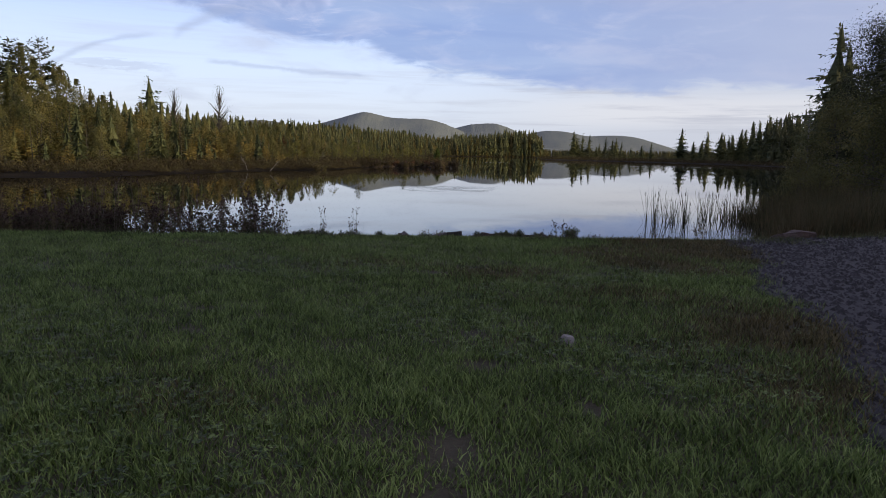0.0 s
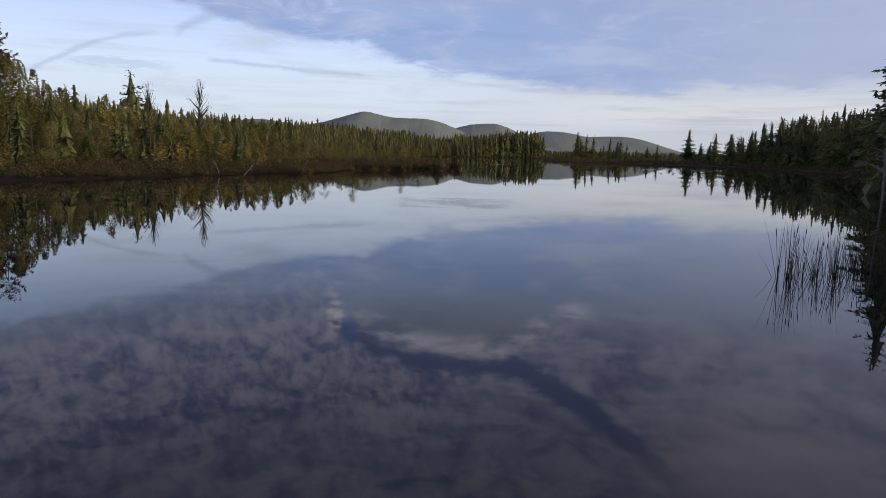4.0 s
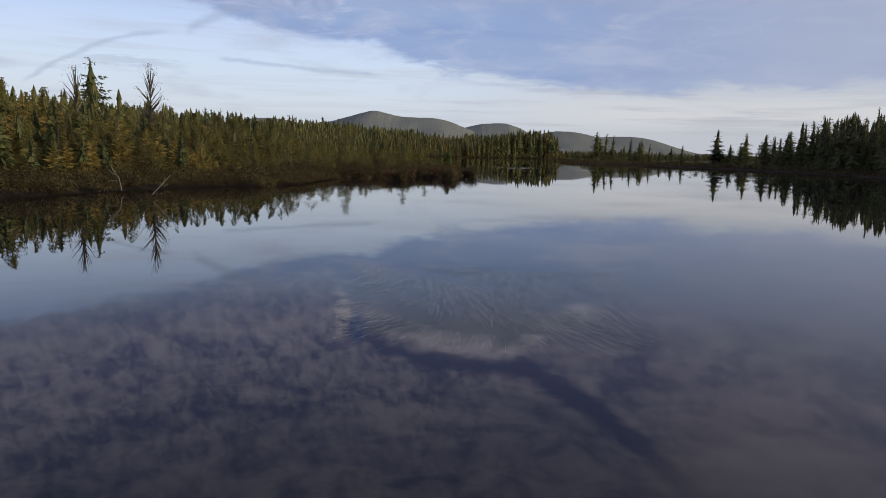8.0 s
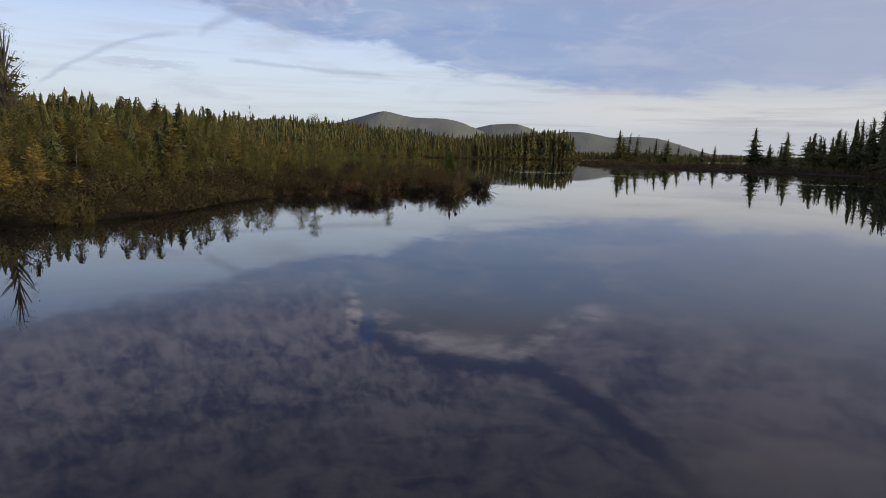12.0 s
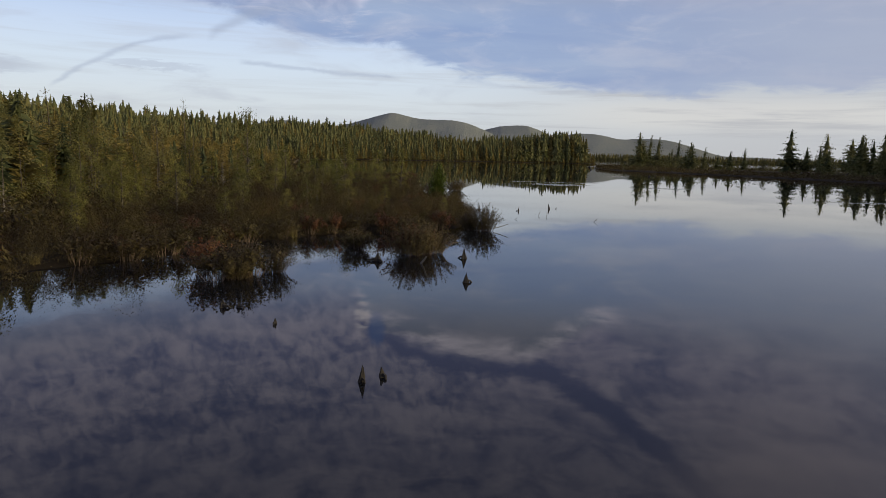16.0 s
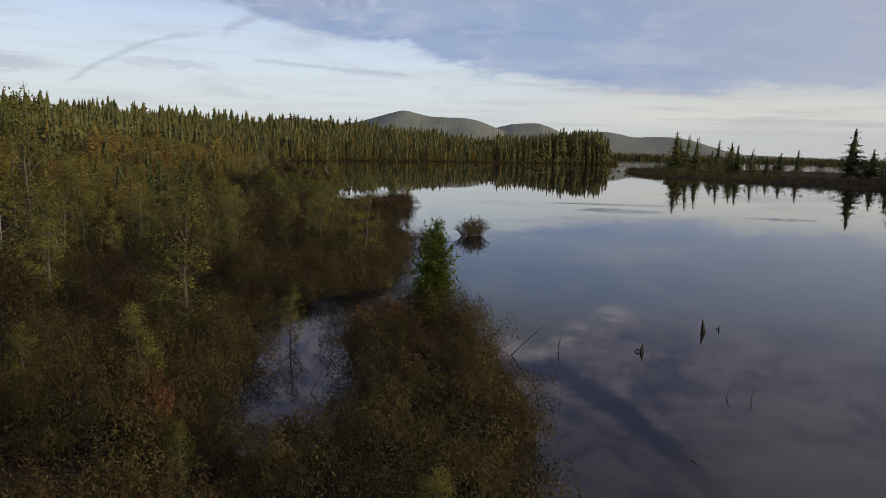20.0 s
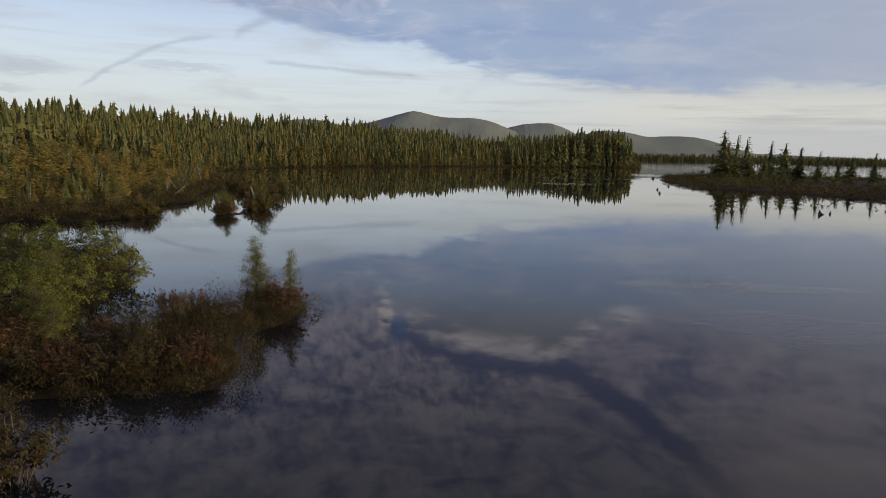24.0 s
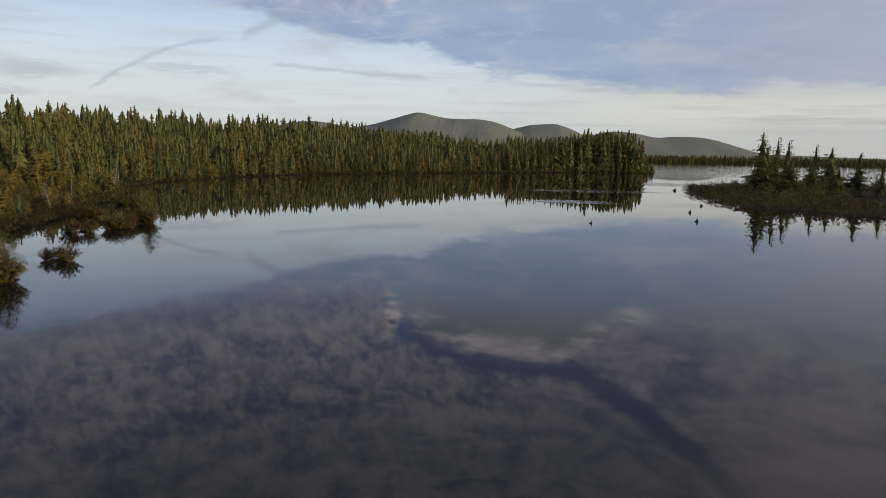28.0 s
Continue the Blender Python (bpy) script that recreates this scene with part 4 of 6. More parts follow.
def build_stones():
    rng = np.random.default_rng(5)
    rows = list(STONES)
    for i in range(130):
        x = rng.uniform(-7.0, 2.2)
        y = rng.uniform(8.8, 12.2)
        w = rng.uniform(0.18, 0.5)
        g = float(ground_z(x, y))
        rows.append((x, y, g + rng.uniform(0.12, 0.3), w, w * rng.uniform(0.6, 0.9), w * rng.uniform(0.5, 0.8), rng.uniform(0, 180), rng.uniform(-22, 22)))
    for i in range(46):
        x, y, w = rng.uniform(-2.8, 1.7), rng.uniform(8.15, 9.1), rng.uniform(0.14, 0.36)
        rows.append((x, y, float(ground_z(x, y)) + rng.uniform(0.1, 0.2), w, w * rng.uniform(0.6, 0.9), w * rng.uniform(0.5, 0.8), rng.uniform(0, 180), rng.uniform(-15, 15)))
    for i, (x, y, top, w, d, h, turn, tilt) in enumerate(rows):
        ob = boulder("shore_stone", 40 + i, w * 0.9, d * 0.9, h, "angular grey-brown slate boulder wedged in the shore bank")
        ob.matrix_world = pose(x, y, top - 0.08 - h * 0.47, tilt, tilt * 0.6, turn)


build_stones()

# ---- lawn ----
def lawn_feet(rng, n, box):
    x = rng.uniform(box[0], box[1], n)
    y = rng.uniform(box[2], box[3], n)
    return x, y


BARE = [(0.03, 2.15, 0.14, 0.28), (0.2, 3.05, 0.2, 0.13), (-0.02, 1.75, 0.14, 0.2), (0.62, 2.5, 0.1, 0.16), (0.68, 3.5, 0.08, 0.2), (0.18, 3.6, 0.14, 0.1), (-1.5, 4.1, 0.2, 0.1), (-1.43, 3.6, 0.14, 0.08), (-0.1, 5.5, 0.22, 0.12)]


def gravel_edge(y):
    return 1.95 + 0.32 * (y - 2.9) + 0.12 * np.sin(y * 2.1) + 0.06 * np.sin(y * 7.3)


def build_lawn():
    rng = np.random.default_rng(3)
    s = Soup()
    spans = [((-3.0, 2.4, 1.1, 3.2), 135000), ((-4.4, 3.4, 3.2, 5.4), 150000), ((-6.0, 4.2, 5.4, 8.9), 260000)]
    for box, n in spans:
        x, y = lawn_feet(rng, n, box)
        clump = wave(x, y, 0.11) + 0.6 * wave(x + 5, y, 0.35)
        keep = rng.uniform(size=n) < 0.9 + 0.22 * clump
        for bx, by, rx, ry in BARE:
            keep &= ((x - bx) / rx) ** 2 + ((y - by) / ry) ** 2 > rng.uniform(0.0, 0.95, n)
        keep &= (x < gravel_edge(y) + rng.normal(0, 0.1, n)) & ((y < 8.35 + 0.15 * wave(x, y, 0.5)) | (x > 1.4) | (x < -2.6))
        keep &= np.abs(x) < 0.72 * y + 0.6
        x, y, clump = x[keep], y[keep], clump[keep]
        feet = np.stack([x, y, ground_z(x, y) - 0.005], 1)
        far = box[3] > 6
        # worn patches; the lean to the right puts tree shade in as brown blades
        worn = wave(x + 2, y, 0.9) + 0.5 * wave(x, y + 3, 0.3) + 0.9 * np.clip((x - 0.5) / 1.5, -0.4, 1.0) > 0.75 + rng.normal(0, 0.35, len(x))
        for rows, slot in ((~worn, 0), (worn, 1)):
            add_blades(s, rng, feet[rows], (0.05 * (1.1 + 0.3 * clump) * (0.9 if far else 1))[rows], 0.0062, 0.6, slot=slot, bend=0.8, segs=1 if far else 2)
    tagged(new("lawn_grass", s.mesh("lawn_grass", [GRASS, DRY_SHADED_GRASS])), "short dewy green lawn grass with worn and shade-browned patches", "grass", kind="stuff")
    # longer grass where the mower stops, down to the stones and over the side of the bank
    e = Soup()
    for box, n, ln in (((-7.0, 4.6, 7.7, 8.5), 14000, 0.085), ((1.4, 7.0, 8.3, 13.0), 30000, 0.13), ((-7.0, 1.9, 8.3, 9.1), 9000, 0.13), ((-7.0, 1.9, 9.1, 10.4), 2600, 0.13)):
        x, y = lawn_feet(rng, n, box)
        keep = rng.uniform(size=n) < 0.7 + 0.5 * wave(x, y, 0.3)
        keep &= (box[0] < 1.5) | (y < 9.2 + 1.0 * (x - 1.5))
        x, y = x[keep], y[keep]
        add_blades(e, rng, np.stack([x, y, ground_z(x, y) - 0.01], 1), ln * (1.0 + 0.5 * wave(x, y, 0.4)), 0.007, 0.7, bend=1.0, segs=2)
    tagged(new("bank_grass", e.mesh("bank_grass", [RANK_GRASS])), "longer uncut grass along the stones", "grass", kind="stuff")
    # clover leaves in the turf
    c = Soup()
    n = 9000
    x, y = rng.uniform(-3.5, 2.5, n), rng.uniform(1.2, 6.0, n)
    keep = (wave(x, y, 0.5) > 0.2) & (x < gravel_edge(y) - 0.15)
    x, y = x[keep], y[keep]
    base = np.stack([x, y, ground_z(x, y) + rng.uniform(0.02, 0.045, len(x))], 1)
    for j in range(3):
        a = rng.uniform(0, 6.28, len(x)) * 0 + j * 2.094 + x * 40
        d = np.stack([np.cos(a), np.sin(a), np.full(len(x), 0.15)], 1) * 0.011
        w = np.stack([-np.sin(a), np.cos(a), np.zeros(len(x))], 1) * 0.007
        c.quads(np.stack([base, base + d + w, base + d * 1.6, base + d - w], 1))
    tagged(new("clover", c.mesh("clover", [GRASS])), "small round clover leaves in the lawn", "plant", kind="stuff")


def build_gravel():
    rng = np.random.default_rng(8)
    s = Soup()
    n = 9000
    y = rng.uniform(2.0, 9.2, n)
    x = gravel_edge(y) + np.abs(rng.normal(0, 1.0, n)) * 1.6 - 0.05
    keep = x < 7.5
    x, y = x[keep], y[keep]
    octa = np.array([(1, 0, 0), (0, 1, 0), (-1, 0, 0), (0, -1, 0), (0, 0, 0.8), (0, 0, -0.8)], float)
    tri = np.array([(0, 1, 4), (1, 2, 4), (2, 3, 4), (3, 0, 4), (1, 0, 5), (2, 1, 5), (3, 2, 5), (0, 3, 5)])
    m = len(x)
    r = 0.012 + 0.016 * rng.uniform(size=m) ** 2
    V = octa[None] * (r[:, None, None] * rng.uniform(0.6, 1.4, (m, 1, 3))) * rng.uniform(0.8, 1.2, (m, 6, 1))
    a = rng.uniform(0, 6.28, m)
    c, sn = np.cos(a)[:, None], np.sin(a)[:, None]
    V = np.stack([V[..., 0] * c - V[..., 1] * sn, V[..., 0] * sn + V[..., 1] * c, V[..., 2]], -1)
    V += np.stack([x, y, ground_z(x, y) + 0.006], 1)[:, None]
    s.indexed(V.reshape(-1, 3), (tri[None] + (np.arange(m) * 6)[:, None, None]).reshape(-1, 3))
    tagged(new("gravel_chips", s.mesh("gravel_chips", [GRAVEL])), "loose dark crushed gravel chips", "gravel", kind="stuff")
    g = Soup()
    ys = np.linspace(-10, 9.4, 60)
    L = gravel_edge(ys) - 0.03
    V = []
    for yy, l in zip(ys, L):
        for q in np.linspace(0, 1, 12):
            xx = l + (14 - l) * q ** 1.5
            V.append((xx, yy, float(ground_z(xx, yy)) + 0.006))
    i = np.arange(len(V)).reshape(60, 12)
    g.indexed(V, np.stack([i[:-1, :-1], i[:-1, 1:], i[1:, 1:], i[1:, :-1]], -1).reshape(-1, 4))
    tagged(new("gravel_drive", g.mesh("gravel_drive", [GRAVEL], True)), "dark gravel drive beside the lawn", "path", kind="structure")


build_lawn()
build_gravel()
stone = boulder("lawn_stone", 7, 0.06, 0.09, 0.05, "small pale stone lying in the grass")
stone.matrix_world = pose(0.7, 3.5, 1.292, 6, 4, 10)
stone.data.materials[0] = PALE_STONE
stone["group"] = ""

# ---- the kinds of plant ----
SPR = [conifer("spruce", 100 + i, 10.0, sp, 30, SPRUCE, "dark green pointed spruce on the lake shore", twiggy=tw, gap=gp, bare=0.08, needle=0.5, density=1.0, shape=0.9, twig_mesh=False, step=0.7, thick=0.36, core=0.58)
       for i, (sp, tw, gp) in enumerate(((0.24, 0.05, 0.05), (0.28, 0.1, 0.1), (0.21, 0.08, 0.05), (0.32, 0.12, 0.12)))]
# darker needles than SPR: the near bank's shade is put into the colour
NEAR_SPR = [conifer("spruce", 120 + i, 10.0, sp, 36, PINE_SHADE_GREEN, "tall dark spruce on the near bank", twiggy=0.05, gap=0.05, bare=0.06, needle=0.24, density=1.1, shape=0.8, step=1.0, thick=0.26) for i, sp in enumerate((0.22, 0.27))]
FIRS = [conifer("fir", 130 + i, 10.0, sp, 26, SPRUCE, "slender dark fir in the far shore forest", twiggy=0.05, bare=0.06, needle=0.7, density=0.8, shape=0.9, twig_mesh=False, step=0.9, thick=0.38)
        for i, sp in enumerate((0.16, 0.19, 0.22))]
LAR = [conifer("larch", 160 + i, 5.0, sp, 20, LARCH, "feathery yellow-green larch on the bog", twiggy=tw, gap=0.06, bare=0.05, needle=0.2, density=0.9, shape=0.75, droop=-0.25, step=0.6, thick=0.26, core=0)
       for i, (sp, tw) in enumerate(((0.22, 0.05), (0.27, 0.15), (0.2, 0.05), (0.25, 0.25)))]
PINE = conifer("pine", 190, 14.0, 0.17, 24, PINE_SHADE_GREEN, "tall ragged pine with open tiers of branches", twiggy=0.05, gap=0.12, bare=0.4, needle=0.4, density=1.0, shape=0.35, droop=-0.15, step=0.6, thick=0.4, core=0)
CED = conifer("cedar", 191, 2.4, 0.21, 44, CEDAR, "small bright green cedar at the water's edge", twiggy=0.0, bare=0.02, needle=0.1, density=1.7, shape=0.6, droop=-0.9, step=0.5, thick=0.36)
FINE = [broadleaf("larch", 195 + i, 3.5, "feathery yellow-green young larch on the bog", SAPLING, 62, 62, 0.062, wd, 0.05, 0.6, 0.04)
        for i, wd in enumerate((0.2, 0.26, 0.23))]
DEAD = [dead_tree("dead_tree", 200 + i, 10.0, "bare grey dead tree with thin branches", nb, fk, sp, lw, up) for i, (nb, sp, lw, fk, up) in enumerate(((34, 0.16, 0.25, 3, 0.7), (22, 0.1, 0.25, 3, 0.7), (64, 0.26, 0.5, 5, 1.3)))]
BRD = [broadleaf("alder", 220, 5.0, "bushy olive alder on the shore", BROAD, 44, 72, 0.13, 0.36, 0.06),
       broadleaf("birch", 221, 8.0, "slim yellowing birch among the conifers", BROAD, 56, 80, 0.14, 0.24, 0.1),
       broadleaf("maple", 222, 7.0, "small maple turning rusty red", RUST, 44, 90, 0.13, 0.26)]
BRD_SCRUB = broadleaf("alder", 227, 5.0, "dark bushy alder under the islet spruces", PINE_SHADE_GREEN, 44, 50, 0.2, 0.36, 0.04)
HTH = [shrub("heath_bush", 240, "low olive-brown leatherleaf bush on the bog", HEATH, 54, 15, 0.55, 0.8, 0.095),
       shrub("heath_bush", 241, "low olive-brown leatherleaf bush on the bog", HEATH, 54, 15, 0.65, 0.7, 0.095),
       shrub("heath_bush", 242, "rusty brown heath bush on the bog", HEATH_RED, 54, 15, 0.5, 0.85, 0.095),
       shrub("heath_bush", 243, "spreading brown heath bush at the water's edge", ISLET, 150, 34, 0.75, 0.95, 0.055, 1.2, 0.1)]
BUSH = shrub("heath_bush", 245, "tall olive sweetgale bush on a peat islet", OLIVE, 100, 20, 0.7, 1.0, 0.11, 1.3, 0.05)
TUS = [tussock("sedge_tussock", 260, "tuft of yellowing sedge at the waterline", SEDGE),
       tussock("sedge_tussock", 261, "tuft of yellowing sedge at the waterline", SEDGE, 90, 0.12, 0.45, 0.01)]
PROTOTYPES = NEAR_SPR + FINE + SPR + FIRS + LAR + [PINE, CED] + DEAD + BRD + [BRD_SCRUB] + HTH + [BUSH] + TUS
USED = set()
rng = np.random.default_rng(77)


def plant(kind, x, y, height=None, base=10.0, turn=None, wide=1.0, sink=0.0, lean=None):
    """Stand a copy of a kind (or the kind itself, the first time) at x, y, scaled to a height."""
    s = (height / base) if height else 1.0
    lean = lean or (float(rng.normal(0, 1.5)), float(rng.normal(0, 1.5)))
    m = at(x, y, max(float(ground_z(x, y)), 0.02) - sink, float(rng.uniform(0, 360)) if turn is None else turn, s * wide, s, lean)
    if kind not in USED:
        USED.add(kind)
        kind.matrix_world = m
        return kind
    c = kind.scale.copy()
    kind.scale = (1, 1, 1)
    ob = copy_thing(kind, m)
    kind.scale = c
    return ob


def pick(kinds):
    return kinds[int(rng.integers(len(kinds)))]


def scatter(n, box, want, gap):
    """Up to n places in a box (x0, x1, y0, y1) where want(x, y, distance to shore) holds, gap apart."""
    x, y = rng.uniform(box[0], box[1], n * 14), rng.uniform(box[2], box[3], n * 14)
    ok = want(x, y, shore(x, y))
    out = []
    for px, py in zip(x[ok], y[ok]):
        if len(out) >= n:
            break
        if all((px - a) ** 2 + (py - b) ** 2 > gap * gap for a, b in out):
            out.append((float(px), float(py)))
    return out


def grid_places(box, step, want):
    """Jittered places over a box where want holds."""
    gx, gy = np.meshgrid(np.arange(box[0], box[1], step), np.arange(box[2], box[3], step))
    x, y = gx.ravel() + rng.uniform(-0.6, 0.6, gx.size) * step, gy.ravel() + rng.uniform(-0.6, 0.6, gx.size) * step
    sd = shore(x, y)
    ok = want(x, y, sd)
    return x[ok], y[ok], sd[ok]


# small trees on the bog: x, y, height
NEAR_TREES = [(-7.8, 123.7, 4.4), (-13.6, 126.7, 3.6), (-6.6, 119.3, 2.0), (-8.5, 118.5, 1.7), (-4.2, 115.8, 1.2), (-15.4, 135.7, 4.0), (-17.2, 131.0, 6.6),
              (-10.7, 135.1, 3.3), (-5.3, 136.5, 4.0), (-8.4, 143.6, 3.9), (-7.8, 138.3, 3.0), (-6.2, 137.4, 2.8), (-14.2, 165.5, 2.4), (-15.4, 168.2, 3.1),
              (-16.2, 109.1, 2.9), (-13.5, 109.8, 3.3), (-5.0, 123.9, 1.6), (-12.2, 163.4, 2.2)]
# trees that stand out
plant(PINE, -50, 84, 15.2, 14.0)
plant(PINE, -54.5, 86, 15.4, 14.0)
plant(PINE, -58.5, 90, 13.8, 14.0)
plant(SPR[3], -65.4, 147.7, 17.4)
LACY = broadleaf("birch", 223, 10.0, "thin birch with a sparse lacy crown", BROAD, 60, 9, 0.1, 0.2, 0.42, 2.0, 0.03)
POPLAR = broadleaf("poplar", 224, 11.0, "leafy dark poplar overhanging the bank", PINE_SHADE_GREEN, 120, 190, 0.13, 0.25, 0.05, 1.0, 0.07)
PROTOTYPES += [LACY, POPLAR]
plant(LACY, -36.6, 107.4, 12.2)
plant(LACY, -39.3, 97.1, 10.8)
plant(BRD[1], -39.6, 97.6, 7.5, 8.0, wide=0.8)
plant(BRD[1], -36.2, 107.8, 7.6, 8.0, wide=0.8)
plant(LAR[0], -30.7, 150, 9.0, 5.0, wide=0.7)
plant(SPR[1], 114.3, 320.2, 15.4, wide=1.15)
for kind, x, y, h, w in ((SPR[0], 67.3, 343.3, 14.2, 1.5), (SPR[1], 68.6, 345.5, 11.0, 1.3), (SPR[2], 72.3, 349.5, 13.2, 1.0), (SPR[2], 77.0, 355.0, 12.8, 1.1), (SPR[3], 75.5, 347.0, 8.5, 1.2), (SPR[0], 82.0, 352.0, 8.0, 1.4),
                         (SPR[2], 88.0, 364.0, 12.0, 1.1), (SPR[3], 96.0, 372.0, 11.6, 1.2), (SPR[1], 84.4, 335.1, 9.8, 1.2), (SPR[2], 88.6, 333.0, 8.6, 1.1), (SPR[0], 93.0, 331.0, 6.0, 1.3), (SPR[1], 79.0, 344.0, 6.5, 1.6),
                         (SPR[3], 86.0, 346.0, 6.0, 1.6), (SPR[1], 101.0, 340.0, 7.5, 1.3), (SPR[2], 104.0, 334.0, 8.5, 1.2), (SPR[3], 119.5, 318.0, 9.0, 1.2), (SPR[1], 126.4, 318.5, 14.0, 1.2), (SPR[2], 123.0, 316.0, 9.5, 1.3),
                         (SPR[3], 131.0, 312.0, 12.0, 1.4), (SPR[0], 134.0, 308.0, 12.5, 1.3), (SPR[1], 138.0, 305.0, 14.5, 1.3), (SPR[2], 142.0, 302.0, 13.5, 1.3), (SPR[0], 147.0, 300.0, 16.5, 1.3), (SPR[3], 152.0, 298.0, 17.0, 1.3),
                         (SPR[1], 117.6, 283.0, 12.5, 1.4), (SPR[2], 121.0, 281.0, 11.0, 1.4), (SPR[0], 126.0, 284.0, 14.0, 1.3), (SPR[0], 129.5, 279.0, 13.5, 1.3), (SPR[3], 112.0, 290.0, 8.0, 1.4), (SPR[1], 158.0, 296.0, 18.5, 1.3)):
    plant(kind, x, y, h, wide=w)
for x, y, h in ((62.0, 346.0, 3.0), (64.5, 345.0, 4.0), (70.0, 346.0, 5.0), (74.0, 344.0, 5.5), (80.0, 341.0, 4.5), (83.0, 343.0, 4.0), (91.0, 338.0, 4.0), (97.0, 334.0, 3.6), (108.0, 326.0, 4.6), (116.0, 316.0, 4.0), (122.0, 309.0, 4.4)):
    plant(BRD_SCRUB, x, y, h, 5.0, wide=1.2)
plant(CED, -1.5, 127.0, 3.05, 2.4, wide=1.1)

# tall dark trees on the near right bank and the shore behind them, some added unseen
plant(DEAD[0], 28.6, 51.8, 7.0)
for x, y, h in ((29, 46, 11.2), (27.2, 43, 7.5), (33, 50, 12), (31, 42, 11)):
    plant(POPLAR, x, y, h, 11.0)
for x, y, h in ((18.8, 26, 12), (22, 31, 12), (25, 36, 11.5), (20.5, 24, 13), (35, 60, 14), (41, 69, 14), (46, 76, 13), (31, 44, 15.5), (33.5, 40, 17), (30, 37, 14), (36, 47, 16), (38, 40, 17), (26, 30, 12), (32, 31, 15), (24, 24, 10), (30, 20, 14),
                # those with y under 20 are unseen, added to keep sun off the lawn
                (28, 10, 14), (33, 2, 15), (26, 16, 12), (34, 14, 15), (36, -6, 16), (25, 5, 13), (27, 0, 14), (24, -5, 13), (29, -9, 15), (25, -13, 14), (31, -2, 15), (30, 6, 15), (27, 13, 14), (32, 10, 15), (23, 9.5, 11), (33, -13, 15), (28, -18, 14), (35, 20, 15), (29, 25, 14), (42, 52, 17), (47, 58, 16)):
    plant(pick(NEAR_SPR if 15 < y < 48 and x < 36 else SPR[:2] + SPR[3:]), x, y, h)
for x, y, h in ((16.5, 25.8, 4.5), (18, 30, 4.5), (15, 23.5, 3.5), (13.8, 20.5, 3.4), (12.9, 23.6, 1.9), (13.7, 25.4, 2.4), (12.6, 21.8, 1.8), (14.6, 26.6, 3.2), (14, 21.5, 3.0), (17, 22.5, 4), (20, 26, 5), (21.5, 35, 5), (24, 40.5, 5.5), (27, 46, 5), (32, 55, 6), (38, 66, 5), (44, 76, 5), (16, 17, 3), (19, 20, 4.5), (12.5, 17.5, 2.4), (22, 29, 6), (13, 14, 2.5), (17, 13, 3.5)):
    plant(BRD[0], x, y, h, 5.0)
for x, y in scatter(80, (97, 150, 120, 285), lambda x, y, s: (s > 7) & (s < 45) & (x > 99 + np.clip(y - 195, 0, 70) * 0.36), 3.6):
    plant(pick(SPR + FIRS), x, y, float(rng.uniform(9, 14.5) if x < 112 else rng.uniform(12, 18)))
for x, y, h in ((128.7, 263, 18.5), (124, 266, 16), (133, 262, 17.5), (138, 258, 18), (121, 270, 13), (143, 255, 18), (118, 272, 11), (131, 255, 16), (136, 250, 17), (127, 248, 15)):
    plant(pick(SPR), x, y, h)
for x, y in scatter(26, (52, 110, 75, 160), lambda x, y, s: (s > 8) & (s < 35), 5):
    plant(pick(SPR), x, y, float(rng.uniform(8, 13)))

def canopy(x, y):
    """How high the wood on the first reach stands: tall at its near end, falling away."""
    k = -np.asarray(x, float) / np.asarray(y, float)
    return 2.3 + y * np.interp(k, [0.24, 0.31, 0.37, 0.43, 0.47, 0.51, 0.55, 0.58, 0.62, 0.7], [0.036, 0.04, 0.044, 0.057, 0.068, 0.08, 0.095, 0.115, 0.13, 0.12])


# left shore, first reach: wooded to the water
for x, y in scatter(90, (-95, -22, 46, 150), lambda x, y, s: (s > 7) & (s < 45), 3.6):
    s = float(shore(np.array([x]), np.array([y]))[0])
    r = rng.uniform()
    h = min(1.0, 0.35 + s / 28) * float(canopy(x, y)) * float(rng.uniform(0.75, 1.0)) if y < 130 else (2.3 + min(s, 26) * 0.2) * rng.uniform(0.7, 1.1) * (1.25 if y < 98 and x < -42 else 0.9)
    if r < 0.5:
        plant(pick(LAR), x, y, h, 5.0)
    elif r < 0.6 and s > 24:
        plant(pick(SPR), x, y, h)
    elif r < 0.8:
        plant(BRD[1], x, y, h * 0.85, 8.0)
    else:
        plant(BRD[0], x, y, h * 0.75, 5.0)
# the open bog: small larches
for x, y in scatter(70, (-60, -20, 78, 262), lambda x, y, s: (s > 1.2) & (s < 40) & (rng.uniform(size=len(x)) < 0.35 + s / 40), 1.6):
    s = float(shore(np.array([x]), np.array([y]))[0])
    h = (1.0 + 0.15 * min(s, 30)) * rng.uniform(0.6, 1.35)
    plant(pick(LAR), x, y, h, 5.0)
for x, y in scatter(52, (-24, 0, 92, 182), lambda x, y, s: (s > 1.2) & (rng.uniform(size=len(x)) < 0.25 + s / 20), 1.7):
    s = float(shore(np.array([x]), np.array([y]))[0])
    plant(pick(FINE), x, y, (1.0 + 0.16 * min(s, 20)) * float(rng.uniform(0.6, 1.35)), 3.5)
for x, y in scatter(22, (-60, -16, 80, 262), lambda x, y, s: (s > 4) & (s < 40), 4):
    plant(pick(DEAD), x, y, float(rng.uniform(1.5, 4.0)))
for x, y in scatter(5, (-60, -12, 95, 190), lambda x, y, s: (s > 12) & (s < 40), 6):
    plant(BRD[2], x, y, float(rng.uniform(3, 5)), 7.0)
